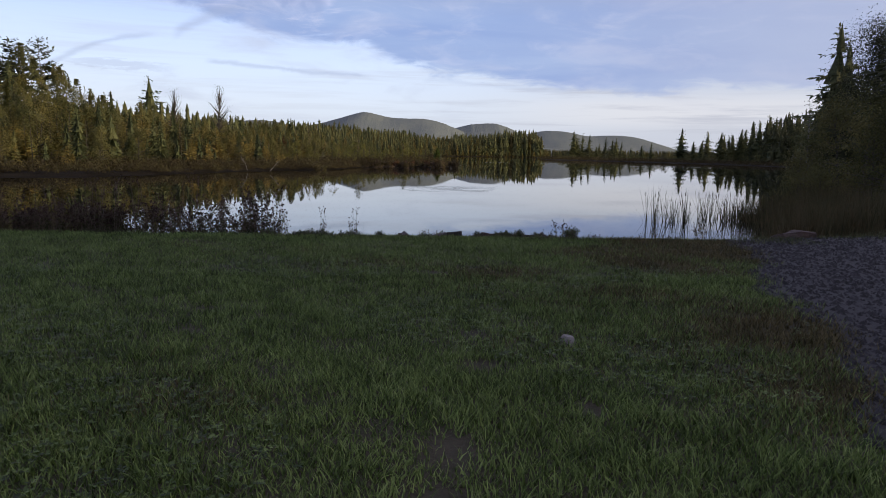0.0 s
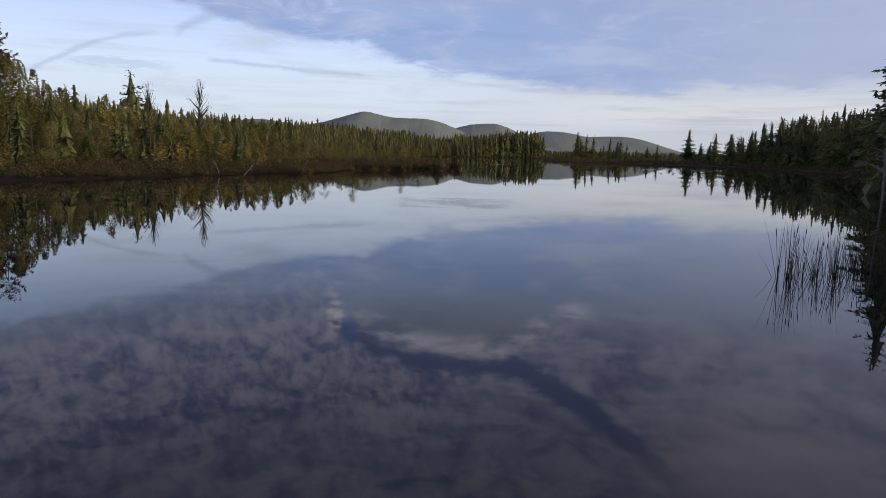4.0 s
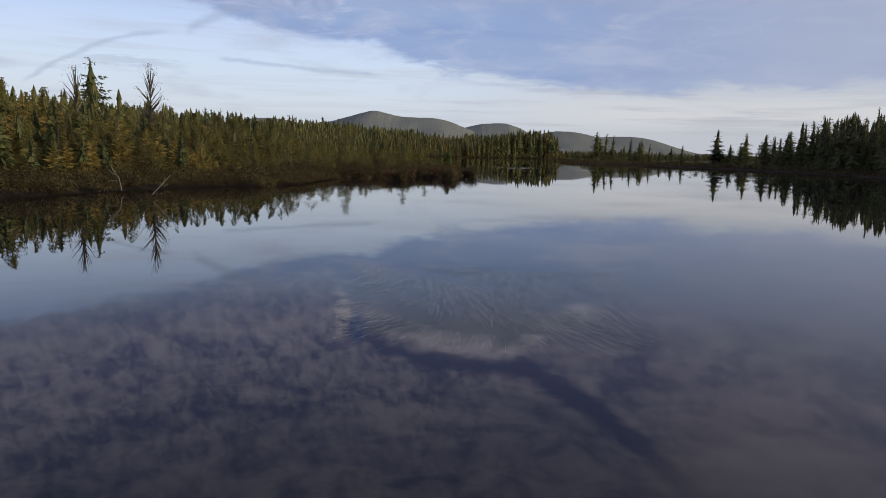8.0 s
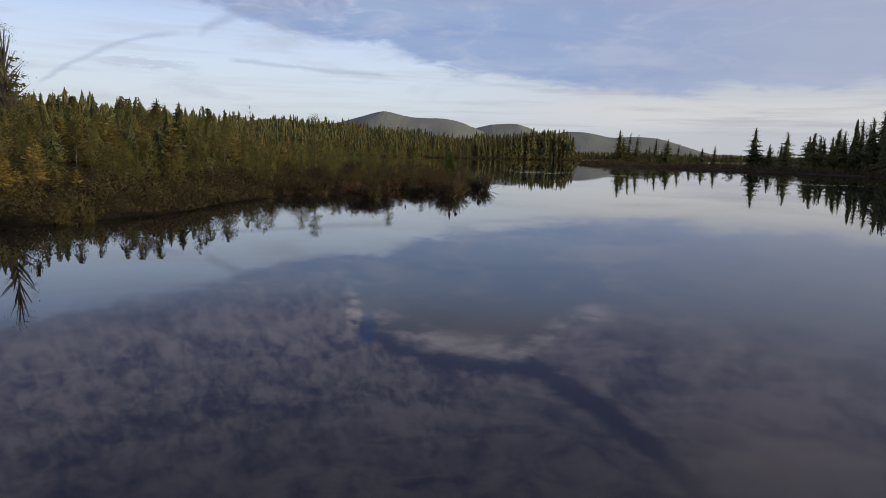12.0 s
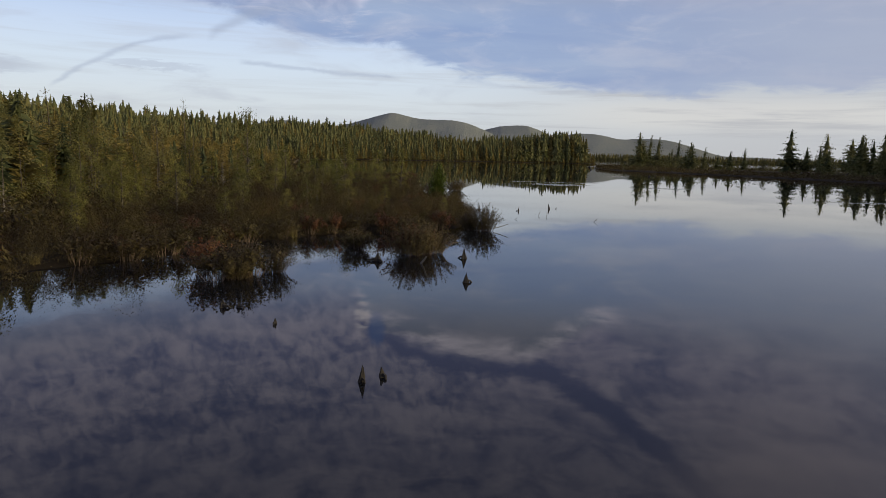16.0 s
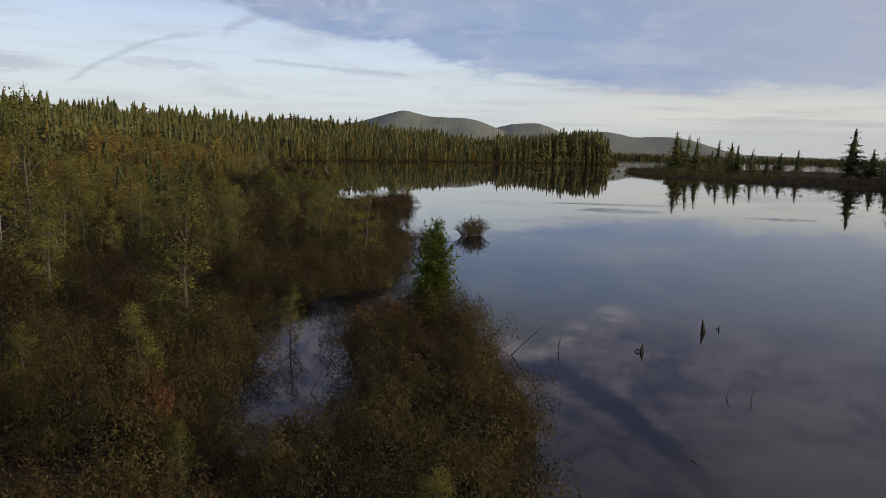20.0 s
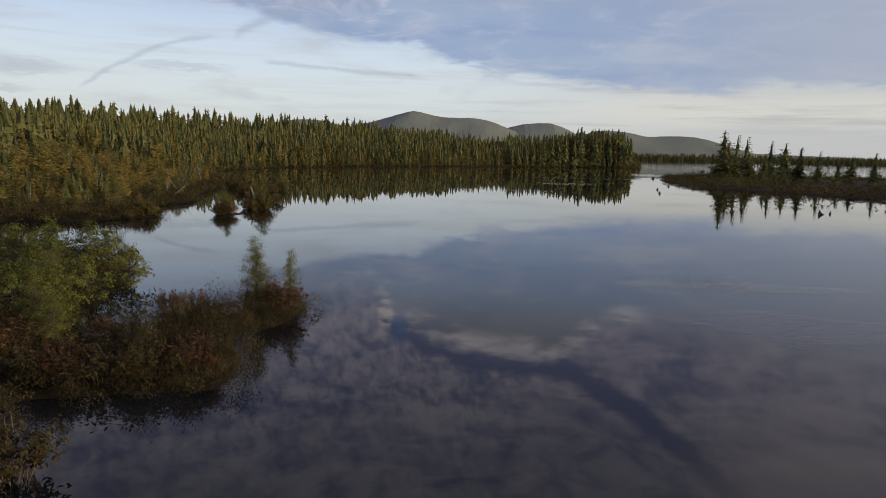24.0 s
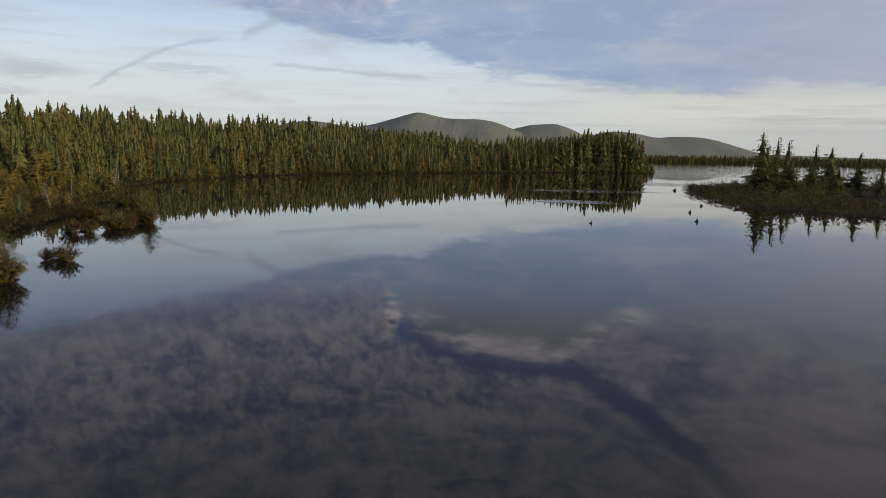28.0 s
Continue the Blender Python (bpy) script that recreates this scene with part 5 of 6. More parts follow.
# single small trees near the flight line
for x, y, h in NEAR_TREES:
    plant(pick(FINE), x, y, h, 3.5)
for x, y, h in ((-17.5, 133, 1.7), (-19.5, 106, 1.9), (-14.0, 141, 1.4)):
    plant(DEAD[0], x, y, h, wide=1.5)
for x, y in scatter(45, (-80, -36, 198, 300), lambda x, y, s: (s > 0.7) & (s < 22), 2.2):
    s = float(shore(np.array([x]), np.array([y]))[0])
    plant(pick(LAR), x, y, (1.4 + 0.17 * s) * float(rng.uniform(0.6, 1.4)), 5.0, wide=1.3)
for x, y in scatter(12, (-60, -36, 198, 280), lambda x, y, s: (s > 0.7) & (s < 12), 3):
    plant(BRD[0], x, y, float(rng.uniform(1.8, 3.2)), 5.0)
# forest margin behind the bog and round the bay
for x, y in scatter(45, (-110, -25, 130, 330), lambda x, y, s: (s > 26) & (s < 60), 3.5):
    if rng.uniform() < 0.75:
        plant(pick(FIRS), x, y, float(rng.uniform(6, 11)))
    else:
        plant(pick(LAR), x, y, float(rng.uniform(5, 9)), 5.0)
for x, y in scatter(75, (-110, 90, 300, 560), lambda x, y, s: (s > 1.5) & (s < 16) & ((x < 30) | (y > 400)), 3.2):
    r, k = rng.uniform(), 1.0 if x > 10 and y > 440 else 0.62
    if r < 0.62:
        plant(pick(FIRS), x, y, k * float(rng.uniform(9, 17)))
    elif r < 0.8:
        plant(pick(LAR), x, y, k * float(rng.uniform(5, 10)), 5.0)
    elif r < 0.9:
        plant(BRD[1], x, y, k * float(rng.uniform(8, 13)), 8.0)
    else:
        plant(pick(DEAD), x, y, k * float(rng.uniform(6, 11)))


# ---- deep forest, joined ----
def forest(name, places, label, leaf, per=60, wide=(0.13, 0.2), size=0.07, low=0.04, cone=0.9, hang=0.35, thin=0.42, core=0.68):
    """Far trees, joined: a thin trunk each and a crown of many small sprays. cone above 0: a spire, else a rounded crown."""
    r = np.random.default_rng(31)
    s = Soup()
    P = np.array(places, float)
    n = len(P)
    h = P[:, 3]
    base = np.array([(1, 0), (-0.5, 0.87), (-0.5, -0.87)])
    ring = np.concatenate([np.concatenate([P[:, None, :2] + base[None] * (0.009 * h)[:, None, None], np.repeat(P[:, None, 2:3] - 0.3, 3, 1)], 2),
                           np.stack([P[:, 0], P[:, 1], P[:, 2] + h * 0.84], 1)[:, None]], 1)
    s.indexed(ring.reshape(-1, 3), ((np.arange(n) * 4)[:, None, None] + np.array([[0, 1, 3], [1, 2, 3], [2, 0, 3]])[None]).reshape(-1, 3), 1)
    if cone:
        u = low + (0.99 - low) * r.uniform(size=(n, per)) ** 1.15
        a = r.uniform(0, 6.283, (n, per))
        tiers = r.integers(6, 12, (n, 1))
        env = (1.0 - u) ** (cone * r.uniform(0.8, 1.2, (n, 1))) * (0.72 + 0.45 * ((u * tiers + a * 0.11) % 1.0)) + 0.06 * (1 - u) ** 0.3
        rr = (h[:, None] * (r.uniform(wide[0], wide[1], (n, 1)) * env * r.uniform(0.62, 1.1, (n, per)) + 0.01)).reshape(-1)
        o = np.stack([np.cos(a), np.sin(a), np.zeros_like(a)], -1).reshape(-1, 3)
        base = np.stack([np.repeat(P[:, 0], per), np.repeat(P[:, 1], per), (P[:, 2, None] + u * h[:, None]).reshape(-1)], -1)
        tang = np.stack([-o[:, 1], o[:, 0], np.zeros(len(o))], -1)
        hung = r.uniform(size=len(o)) < 0.5
        face = np.where(hung[:, None], tang, np.array([0, 0, 1.0]) + tang * r.choice([-0.8, 0.8], (len(o), 1)))
        s.quads(sprays(r, base, o - np.array([0, 0, 1.0]) * hang * r.uniform(0.5, 1.5, (len(o), 1)), face, rr, thin))
        V, F = skirts(r, P[:, :3], h, h * r.uniform(wide[0] * 0.8, wide[1] * 1.15, n) * core, low, cone, 9, 8, max(hang, 0.0) + 0.1)
        if core:
            s.indexed(V, F)
    else:
        m = 11
        pickm = r.integers(0, m, (n, per))
        u = np.clip(np.take_along_axis(low + (1 - low) * r.uniform(size=(n, m)) ** 0.9, pickm, 1) + r.normal(0, 0.05, (n, per)), 0.01, 1.0)
        a = np.take_along_axis(r.uniform(0, 6.283, (n, m)), pickm, 1) + r.normal(0, 0.5, (n, per))
        env = np.sin(np.clip((1.06 - u) * 1.35, 0, 1) * 1.57) * (0.75 + 0.4 * np.sin(a * 2 + u * 9 + r.uniform(0, 6.28, (n, 1))))
        rr = h[:, None] * r.uniform(wide[0], wide[1], (n, 1)) * env * r.uniform(0.25, 1.0, (n, per)) ** 0.5
        k = n * per
        o = np.stack([np.cos(a), np.sin(a), np.zeros_like(a)], -1)
        c = np.concatenate([np.repeat(P[:, None, :2], per, 1), (P[:, 2, None] + u * h[:, None])[..., None]], -1) + o * rr[..., None]
        ln = (h[:, None] * size * r.uniform(0.6, 1.3, (n, per))).reshape(k, 1)
        face = unit(o.reshape(k, 3) * 0.7 + np.array([0, 0, 0.65]) + r.normal(0, 0.3, (k, 3)))
        d = r.normal(0, 0.4, (k, 3)) + (o * 0.8 - np.array([0, 0, 1.0]) * hang).reshape(k, 3)
        d = unit(d - (d * face).sum(1, keepdims=True) * face)
        side = np.cross(face, d)
        c = c.reshape(k, 3)
        wd = ln * thin
        s.quads(np.stack([c - d * ln * 0.5, c + side * wd * 0.5, c + d * ln * 0.5, c - side * wd * 0.5], 1))
    tagged(new(name, s.mesh(name, [leaf, BARK])), label, "forest", kind="stuff")


def forest_places(n, box, want, gap, lo, hi, lift=0.0):
    out = []
    for x, y in scatter(n, box, want, gap):
        out.append((x, y, float(ground_z(x, y)) + lift, float(rng.uniform(lo, hi))))
    return out


def stand(box, step, want, height, lo=0.72, hi=1.12):
    x, y, sd = grid_places(box, step, want)
    return list(zip(x, y, ground_z(x, y, sd), height(x, y, sd) * rng.uniform(lo, hi, len(x))))


def split(places, share):
    """Part a stand in two: most of it, and the given share of it."""
    pickd = rng.uniform(size=len(places)) < share
    return [p for p, q in zip(places, pickd) if not q], [p for p, q in zip(places, pickd) if q]


def cape(x, y):
    """The wooded cape between the bay and the wide lake."""
    return (x > 10) & (y > 440)


back = stand((-190, -45, 60, 310), 3.0, lambda x, y, s: (s > 34) & (s < 54), lambda x, y, s: np.clip(9.5 + (y - 180) * 0.038, 9.5, 17.5), 0.55, 1.06)
back += stand((-210, 30, 310, 660), 3.5, lambda x, y, s: (s > 14) & (s < 125) & (x < 12), lambda x, y, s: 9.0 + 0.135 * s, 0.6, 1.07)
back += stand((10, 92, 440, 680), 3.0, lambda x, y, s: (s > 4) & (s < 24), lambda x, y, s: np.interp(x, [10, 42, 90], [10.5, 20.5, 22.0]), 0.68, 1.06)
dark_trees, pale_trees = split(back, 0.3)
forest("far_forest", dark_trees, "dense dark spruce forest behind the bog", SPRUCE, 90, (0.18, 0.27), cone=0.75, hang=0.35, thin=0.4)
forest("far_mixed_wood", [(x, y, z, h * 0.88) for x, y, z, h in pale_trees], "olive larches and birches among the far spruces", LARCH, 130, (0.18, 0.26), low=0.04, cone=0.7, hang=-0.1, thin=0.3, core=0.5)
deep = stand((-190, -45, 60, 310), 4.4, lambda x, y, s: (s > 54) & (s < 92), lambda x, y, s: np.clip(10.5 + (y - 180) * 0.03, 10.5, 19.5), 0.8, 1.0)
deep += stand((10, 92, 440, 680), 4.4, lambda x, y, s: (s > 24) & (s < 55), lambda x, y, s: 19.0 + 0 * x, 0.8, 1.0)
forest("deep_forest", deep, "unbroken dark spruce forest further back", SPRUCE, 20, (0.18, 0.25), cone=0.85, hang=0.35, thin=0.4)
# this bank's forest is darkened by colour to read as shaded
forest("right_forest", stand((98, 300, -40, 285), 5.0, lambda x, y, s: (s > 9) & (s < 60) & (x > 99 + np.clip(y - 195, 0, 70) * 0.36), lambda x, y, s: np.where(x > 114, 17.0, 14.0)), "dark spruce forest on the opposite bank", PINE_SHADE_GREEN, 110, (0.16, 0.23), cone=0.8, hang=0.35)
# conifer shapes in BROAD's yellower green: their sunlit tone is put into the colour
forest("opposite_shore_forest", stand((60, 900, 1252, 1310), 6.0, lambda x, y, s: s > 2, lambda x, y, s: 12 + 0 * x, 0.6, 1.15), "low distant forest across the wide lake", BROAD, 6, (0.2, 0.3), cone=0.6, thin=0.5)
young = stand((-85, -3, 50, 305), 2.45, lambda x, y, s: (s > 4.0 - 2.5 * (y > 205)) & (s < 36) & ((x < -24) | (y < 92) | (y > 184)) & (wave(x, y, 6.0) > -0.45 + 0.9 * np.clip((9 - s) / 5, 0, 1) - 0.7 * (y > 205)),
              lambda x, y, s: 1.2 + 0.14 * np.minimum(s, 34) + 1.6 * np.clip((140 - y) / 40, 0, 1) * np.clip((s - 8) / 10, 0, 1) + 1.2 * np.clip((y - 200) / 30, 0, 1), 0.5, 1.2)
young = [(x, y, z, min(h, 0.8 * float(canopy(x, y))) if y < 150 else h) for x, y, z, h in young]
pale_young, dark_young = split(young, 0.3)
wood = stand((-95, -22, 50, 128), 2.9, lambda x, y, s: (s > 10) & (s < 29), lambda x, y, s: canopy(x, y) * np.clip(0.5 + s / 45, 0, 1))
leafy, needled = split(wood, 0.24)
forest("shore_wood", leafy, "dense olive birches and larches on the near shore", BROAD, 1700, (0.24, 0.33), 0.022, 0.05, 0.0, 0.0, 0.6)
forest("shore_spruce_wood", needled, "dark spruces among the birches on the near shore", SPRUCE, 420, (0.18, 0.26), low=0.04, cone=0.75, hang=0.3, thin=0.26)
forest("larch_thicket", pale_young, "thicket of yellow-olive young larches on the bog", LARCH, 260, (0.22, 0.33), low=0.03, cone=0.7, hang=-0.25, thin=0.24, core=0.0)
forest("young_spruce_thicket", dark_young, "young spruces among the larches on the bog", SPRUCE, 140, (0.18, 0.27), low=0.03, cone=0.8, hang=0.1, thin=0.28, core=0.75)
near_shore = stand((-110, 92, 285, 560), 3.2, lambda x, y, s: (s > 1.0) & (s < 14) & ((x < 30) | (y > 400)), lambda x, y, s: np.where(cape(x, y), 4.0 + 0.6 * s, 3.6 + 0.36 * s), 0.5, 1.2)
shore_pale, shore_dark = split(near_shore, 0.55)
forest("shore_thicket", shore_pale, "olive young trees along the bay shore", LARCH, 170, (0.21, 0.32), low=0.03, cone=0.7, hang=-0.1, thin=0.28, core=0.4)
forest("shore_spruce_thicket", [(x, y, z, h * 1.15) for x, y, z, h in shore_dark], "spruces along the bay shore", SPRUCE, 110, (0.17, 0.25), cone=0.85, hang=0.35, thin=0.34)
forest("right_shore_thicket", stand((40, 165, 90, 395), 3.6, lambda x, y, s: (s > 5) & (s < 30) & (wave(x, y, 9.0) > -0.2), lambda x, y, s: 1.6 + 0.09 * s), "dark scrub and saplings on the opposite bank", BROAD, 90, (0.25, 0.5), 0.1, 0.0, 0.0, 0.0)
# same darkened colour, standing for the shade on the near bank
forest("right_bank_wood", stand((24, 70, -25, 62), 3.2, lambda x, y, s: (s > 7) & (s < 30), lambda x, y, s: 13 + 0 * x), "dark dense spruces on the near bank", PINE_SHADE_GREEN, 420, (0.17, 0.24), low=0.02, cone=0.75, hang=0.3, thin=0.26)



# ---- heath ----
def heath_cover(name, box, step, want, label, leaf, per=40, rad=0.7, h=0.6, leafsize=0.1, slim=0.58):
    """Low bushes side by side, joined: a dome of small leaves each."""
    r = np.random.default_rng(9)
    x, y, sd = grid_places(box, step, want)
    n = len(x)
    z = np.maximum(ground_z(x, y, sd), 0) - 0.03
    rad = rad * r.uniform(0.7, 1.35, n)
    h = h * r.uniform(0.45, 1.35, n) * (1 + 0.3 * wave(x, y, 2.5) + 0.3 * wave(x + 3, y, 0.7))
    a, q = r.uniform(0, 6.283, (n, per)), r.uniform(size=(n, per)) ** 0.55
    lobe = 1 + 0.2 * np.sin(3 * a + x[:, None] * 5) + 0.12 * np.sin(7 * a + y[:, None] * 3)
    zz = h[:, None] * np.sqrt(np.clip(1 - 0.92 * q ** 2.4, 0, 1)) * r.uniform(0.5, 1.04, (n, per)) * lobe
    P = np.stack([x[:, None] + np.cos(a) * q * rad[:, None], y[:, None] + np.sin(a) * q * rad[:, None], z[:, None] + zz], -1).reshape(-1, 3)
    O = np.stack([np.cos(a) * q, np.sin(a) * q, np.zeros_like(a)], -1).reshape(-1, 3)
    s = Soup()
    s.quads(cards(r, P, leafsize, leafsize * slim, (O * 0.7 + (0, 0, 1.0)) * 0.9, facing=O * 1.2 + (0, 0, 0.55)))
    tagged(new(name, s.mesh(name, [leaf])), label, "shrubs", kind="stuff")


heath_cover("wet_edge_heath", (-32, 3, 76, 236), 0.66, lambda x, y, s: (s > -0.45) & (s < 0.9) & ((x > -12) | (y < 130) | (y > 180)), "heath overhanging the water's edge", ISLET, 360, 0.5, 0.85, 0.09, 0.22)
heath_cover("near_heath", (-10, 2, 107, 135), 0.95, lambda x, y, s: (s > 0.35) & (s < 8), "dense small-leaved heath by the channel", HEATH, 1300, 0.62, 1.0, 0.075, 0.22)
heath_cover("heath_cover", (-17, 2, 96, 182), 1.0, lambda x, y, s: (s > 0.3) & (s < 11) & ((x < -10) | (y < 107) | (y > 135)), "low brown and olive heath covering the bog", HEATH, 430, 0.68, 0.95, 0.105, 0.27)
heath_cover("low_heath", (-17, 2, 96, 182), 0.6, lambda x, y, s: (s > 0.1) & (s < 11), "low dark heath between the bushes", ISLET, 34, 0.42, 0.3, 0.12, 0.35)
heath_cover("red_heath_cover", (-17, 2, 96, 182), 1.25, lambda x, y, s: (s > 0.35) & (s < 9) & (wave(x, y, 1.9) > 0.25), "rusty heath along the bog's wet edge", HEATH_RED, 500, 0.55, 0.95, 0.075, 0.22)
heath_cover("open_bog_heath", (-66, -4, 50, 300), 1.25, lambda x, y, s: (s > 0.05) & (s < 18) & ((s > 11) | (y < 97) | (y > 181) | (x < -16)), "olive and brown heath on the open bog", HEATH, 90, 0.95, 0.9, 0.25, 0.38)
heath_cover("near_edge_heath", (-34, -4, 58, 97), 0.95, lambda x, y, s: (s > -0.1) & (s < 3.5), "low brown heath along the bog's near edge", HEATH, 300, 0.7, 0.8, 0.11, 0.32)
heath_cover("bog_edge_heath", (-95, -4, 46, 264), 1.0, lambda x, y, s: (s > 0.0) & (s < 4) & (((y < 97) & (x < -34)) | (y > 181)), "brown heath along the water's edge", HEATH, 130, 0.8, 0.75, 0.16, 0.36)
heath_cover("olive_heath_cover", (-17, 2, 98, 180), 1.35, lambda x, y, s: (s > 0.5) & (s < 11) & (wave(x + 9, y, 1.7) > -0.1), "olive-green bushes standing above the heath", OLIVE, 520, 0.52, 1.2, 0.08, 0.25)
heath_cover("far_shore_sedge", (40, 165, 90, 400), 2.5, lambda x, y, s: (s > 0.2) & (s < 26), "brown sedge and low scrub along the far banks", HEATH, 34, 2.1, 1.0, 0.45)
heath_cover("bay_shore_scrub", (-110, 95, 264, 560), 1.8, lambda x, y, s: (s > 0.1) & (s < 7) & ((x < 30) | (y > 400)), "brown scrub along the bay shore", HEATH, 34, 1.5, 1.0, 0.4)

for x, y in scatter(75, (-14, 3, 98, 176), lambda x, y, s: (s > 0.15) & (s < 5.5), 0.8):
    plant(pick(HTH[:3]), x, y, float(rng.uniform(0.7, 1.2)), 1.0)
# islets of a bush or two in open water
for x, y, h in ((-5.9, 97.2, 1.2), (-5.1, 98.4, 1.0), (-6.4, 98.6, 1.0), (-3.6, 104.6, 0.95), (-1.1, 102.9, 1.5), (-0.4, 103.5, 1.35), (1.8, 111.8, 1.5), (1.2, 112.0, 1.25),
                (0.4, 107.5, 0.45), (-0.9, 148.5, 1.2), (-0.4, 149.3, 1.35), (-3.2, 144.5, 1.1)):
    plant(HTH[3] if h > 0.8 else HTH[1], x, y, h, 1.0, sink=0.06)


for kinds, name in ((SPR + NEAR_SPR, "spruces round the lake"), (FIRS, "firs of the far shore"), (LAR + FINE, "larches on the bog"), (DEAD, "dead trees on the bog"), (HTH + [BUSH], "heath bushes on the bog"), (TUS, "sedge tussocks"), (BRD, "broadleaved trees")):
    first = {k.name.split(".")[0] for k in kinds}
    for ob in scene.objects:
        if ob.parent is None and ob.name.split(".")[0] in first:
            ob["group"] = name

# ---- stumps, snags and sticks in the water ----
def stump(name, seed, x, y, height, radius, label, roots=2, lean=0.2):
    r = np.random.default_rng(seed)
    s = Soup()
    n, rows = 9, 6
    V = []
    for j in range(rows):
        t = j / (rows - 1)
        rad = radius * (1.25 - 1.17 * t ** 0.8)
        for i in range(n):
            a = i / n * 6.283
            q = rad * (1 + 0.28 * math.sin(3 * a + seed) + r.normal(0, 0.09))
            V.append((math.cos(a) * q + lean * t * height, math.sin(a) * q, -0.25 + (height + 0.25) * t + (r.uniform(-0.25, 0.12) * height if j == rows - 1 else 0)))
    V.append((lean * height, 0, height * 0.72))
    i = np.arange(rows * n).reshape(rows, n)
    f = np.stack([i[:-1], np.roll(i[:-1], -1, 1), np.roll(i[1:], -1, 1), i[1:]], -1).reshape(-1, 4)
    s.indexed(V, f)
    s.indexed([V[k] for k in i[-1]] + [V[-1]], [(k, (k + 1) % n, n) for k in range(n)])
    root = thing(name, label, "stump")
    part("trunk", s, WET_WOOD, root)
    for k in range(roots):
        b = Soup()
        a = r.uniform(0, 6.28)
        d = np.array([math.cos(a), math.sin(a), 0])
        ln = radius * r.uniform(1.4, 2.6)
        b.tube([d * radius * 0.3 + (0, 0, height * 0.25), d * radius + (0, 0, 0.05), d * ln - (0, 0, 0.1)], [radius * 0.28, radius * 0.2, radius * 0.06], 5)
        part("root", b, WET_WOOD, root)
    root.matrix_world = pose(x, y, 0, 0, 0, float(r.uniform(0, 360)))
    return root


for i, (x, y, h, rad) in enumerate(((-0.65, 88.7, 0.3, 0.1), (-0.3, 89.0, 0.16, 0.13), (0.93, 102.45, 0.36, 0.15), (1.05, 97.7, 0.3, 0.15), (-4.9, 93.5, 0.2, 0.16), (-4.5, 93.6, 0.14, 0.13),
                                    (-2.2, 101.2, 0.3, 0.22), (6.97, 127.3, 0.42, 0.1), (7.5, 127.6, 0.14, 0.05), (4.44, 124.8, 0.26, 0.09), (-2.45, 146.4, 0.6, 0.24), (41.4, 230, 0.6, 0.3),
                                    (43.0, 231, 0.4, 0.2), (-9.2, 171.2, 1.1, 0.22), (48.3, 348, 0.7, 0.4), (16.5, 262, 0.4, 0.2), (34, 282, 0.5, 0.25), (31, 268, 0.5, 0.25), (40, 297, 0.5, 0.25),
                                    (-22.5, 207, 0.35, 0.2), (-3.2, 92.2, 0.12, 0.1))):
    stump("stump", 300 + i, x, y, h, rad, "dark wet stump rising from the still water", 3 if rad > 0.2 else 1, 0.25 if i % 2 else -0.15)


def stick(x, y, z0, dx, dy, h, radius, mat=GREY_WOOD, label="bleached dead stem leaning over the water", forks=2, seed=0):
    r = np.random.default_rng(seed + 900)
    s = Soup()
    p = np.array([x, y, z0])
    d = np.array([dx, dy, h])
    s.tube([p, p + d * 0.5 + r.normal(0, 0.04, 3) * h, p + d], [radius, radius * 0.8, radius * 0.4], 5)
    root = thing("driftwood", label, "driftwood")
    part("stem", s, mat, root)
    for k in range(forks):
        b = Soup()
        q = p + d * r.uniform(0.35, 0.85)
        e = unit(d + r.normal(0, 0.6, 3) * h) * h * r.uniform(0.2, 0.4)
        b.tube([q, q + e * 0.6, q + e + (0, 0, 0.03)], [radius * 0.5, radius * 0.35, radius * 0.15], 4)
        part("twig", b, mat, root)


stick(-26.6, 219.6, 0.0, -0.9, 0.2, 2.3, 0.16, forks=0)
stick(0.9, 124.0, 0.0, 0.75, -0.3, 0.9, 0.018, TWIG, seed=1)
stick(-0.9, 127.3, 0.2, 0.15, 0.1, 2.2, 0.015, forks=5, seed=2)
stick(2.3, 112.0, 0.1, 0.8, 0.1, 0.25, 0.025, seed=3)
stick(2.2, 124.6, -0.05, 0.05, 0.0, 0.45, 0.012, TWIG, forks=3, seed=4)
stick(5.6, 121.6, -0.05, 0.1, 0.0, 0.3, 0.01, TWIG, forks=3, seed=5)
stick(6.1, 121.5, -0.05, 0.05, 0.05, 0.28, 0.01, TWIG, forks=3, seed=6)
stick(8.6, 118.3, -0.05, 0.3, 0.0, 0.3, 0.01, TWIG, forks=4, seed=7)
stick(-0.6, 101.0, -0.02, 0.25, -0.5, 0.35, 0.04, seed=8)
stick(3.8, 118.4, -0.03, 0.2, 0.0, 0.15, 0.012, TWIG, forks=1, seed=9)
stick(-2.5, 145.6, -0.02, 0.5, 0.1, 0.2, 0.015, TWIG, forks=4, seed=10)
stick(-17.5, 66.0, 0.2, 0.9, 0.4, 1.1, 0.03, forks=4, seed=11)
stick(-20.5, 68.5, 0.2, -0.8, 0.4, 1.4, 0.03, forks=5, seed=12)
stick(-3.6, 120.6, -0.1, 0.2, 0.2, 0.5, 0.012, TWIG, forks=4, seed=13)

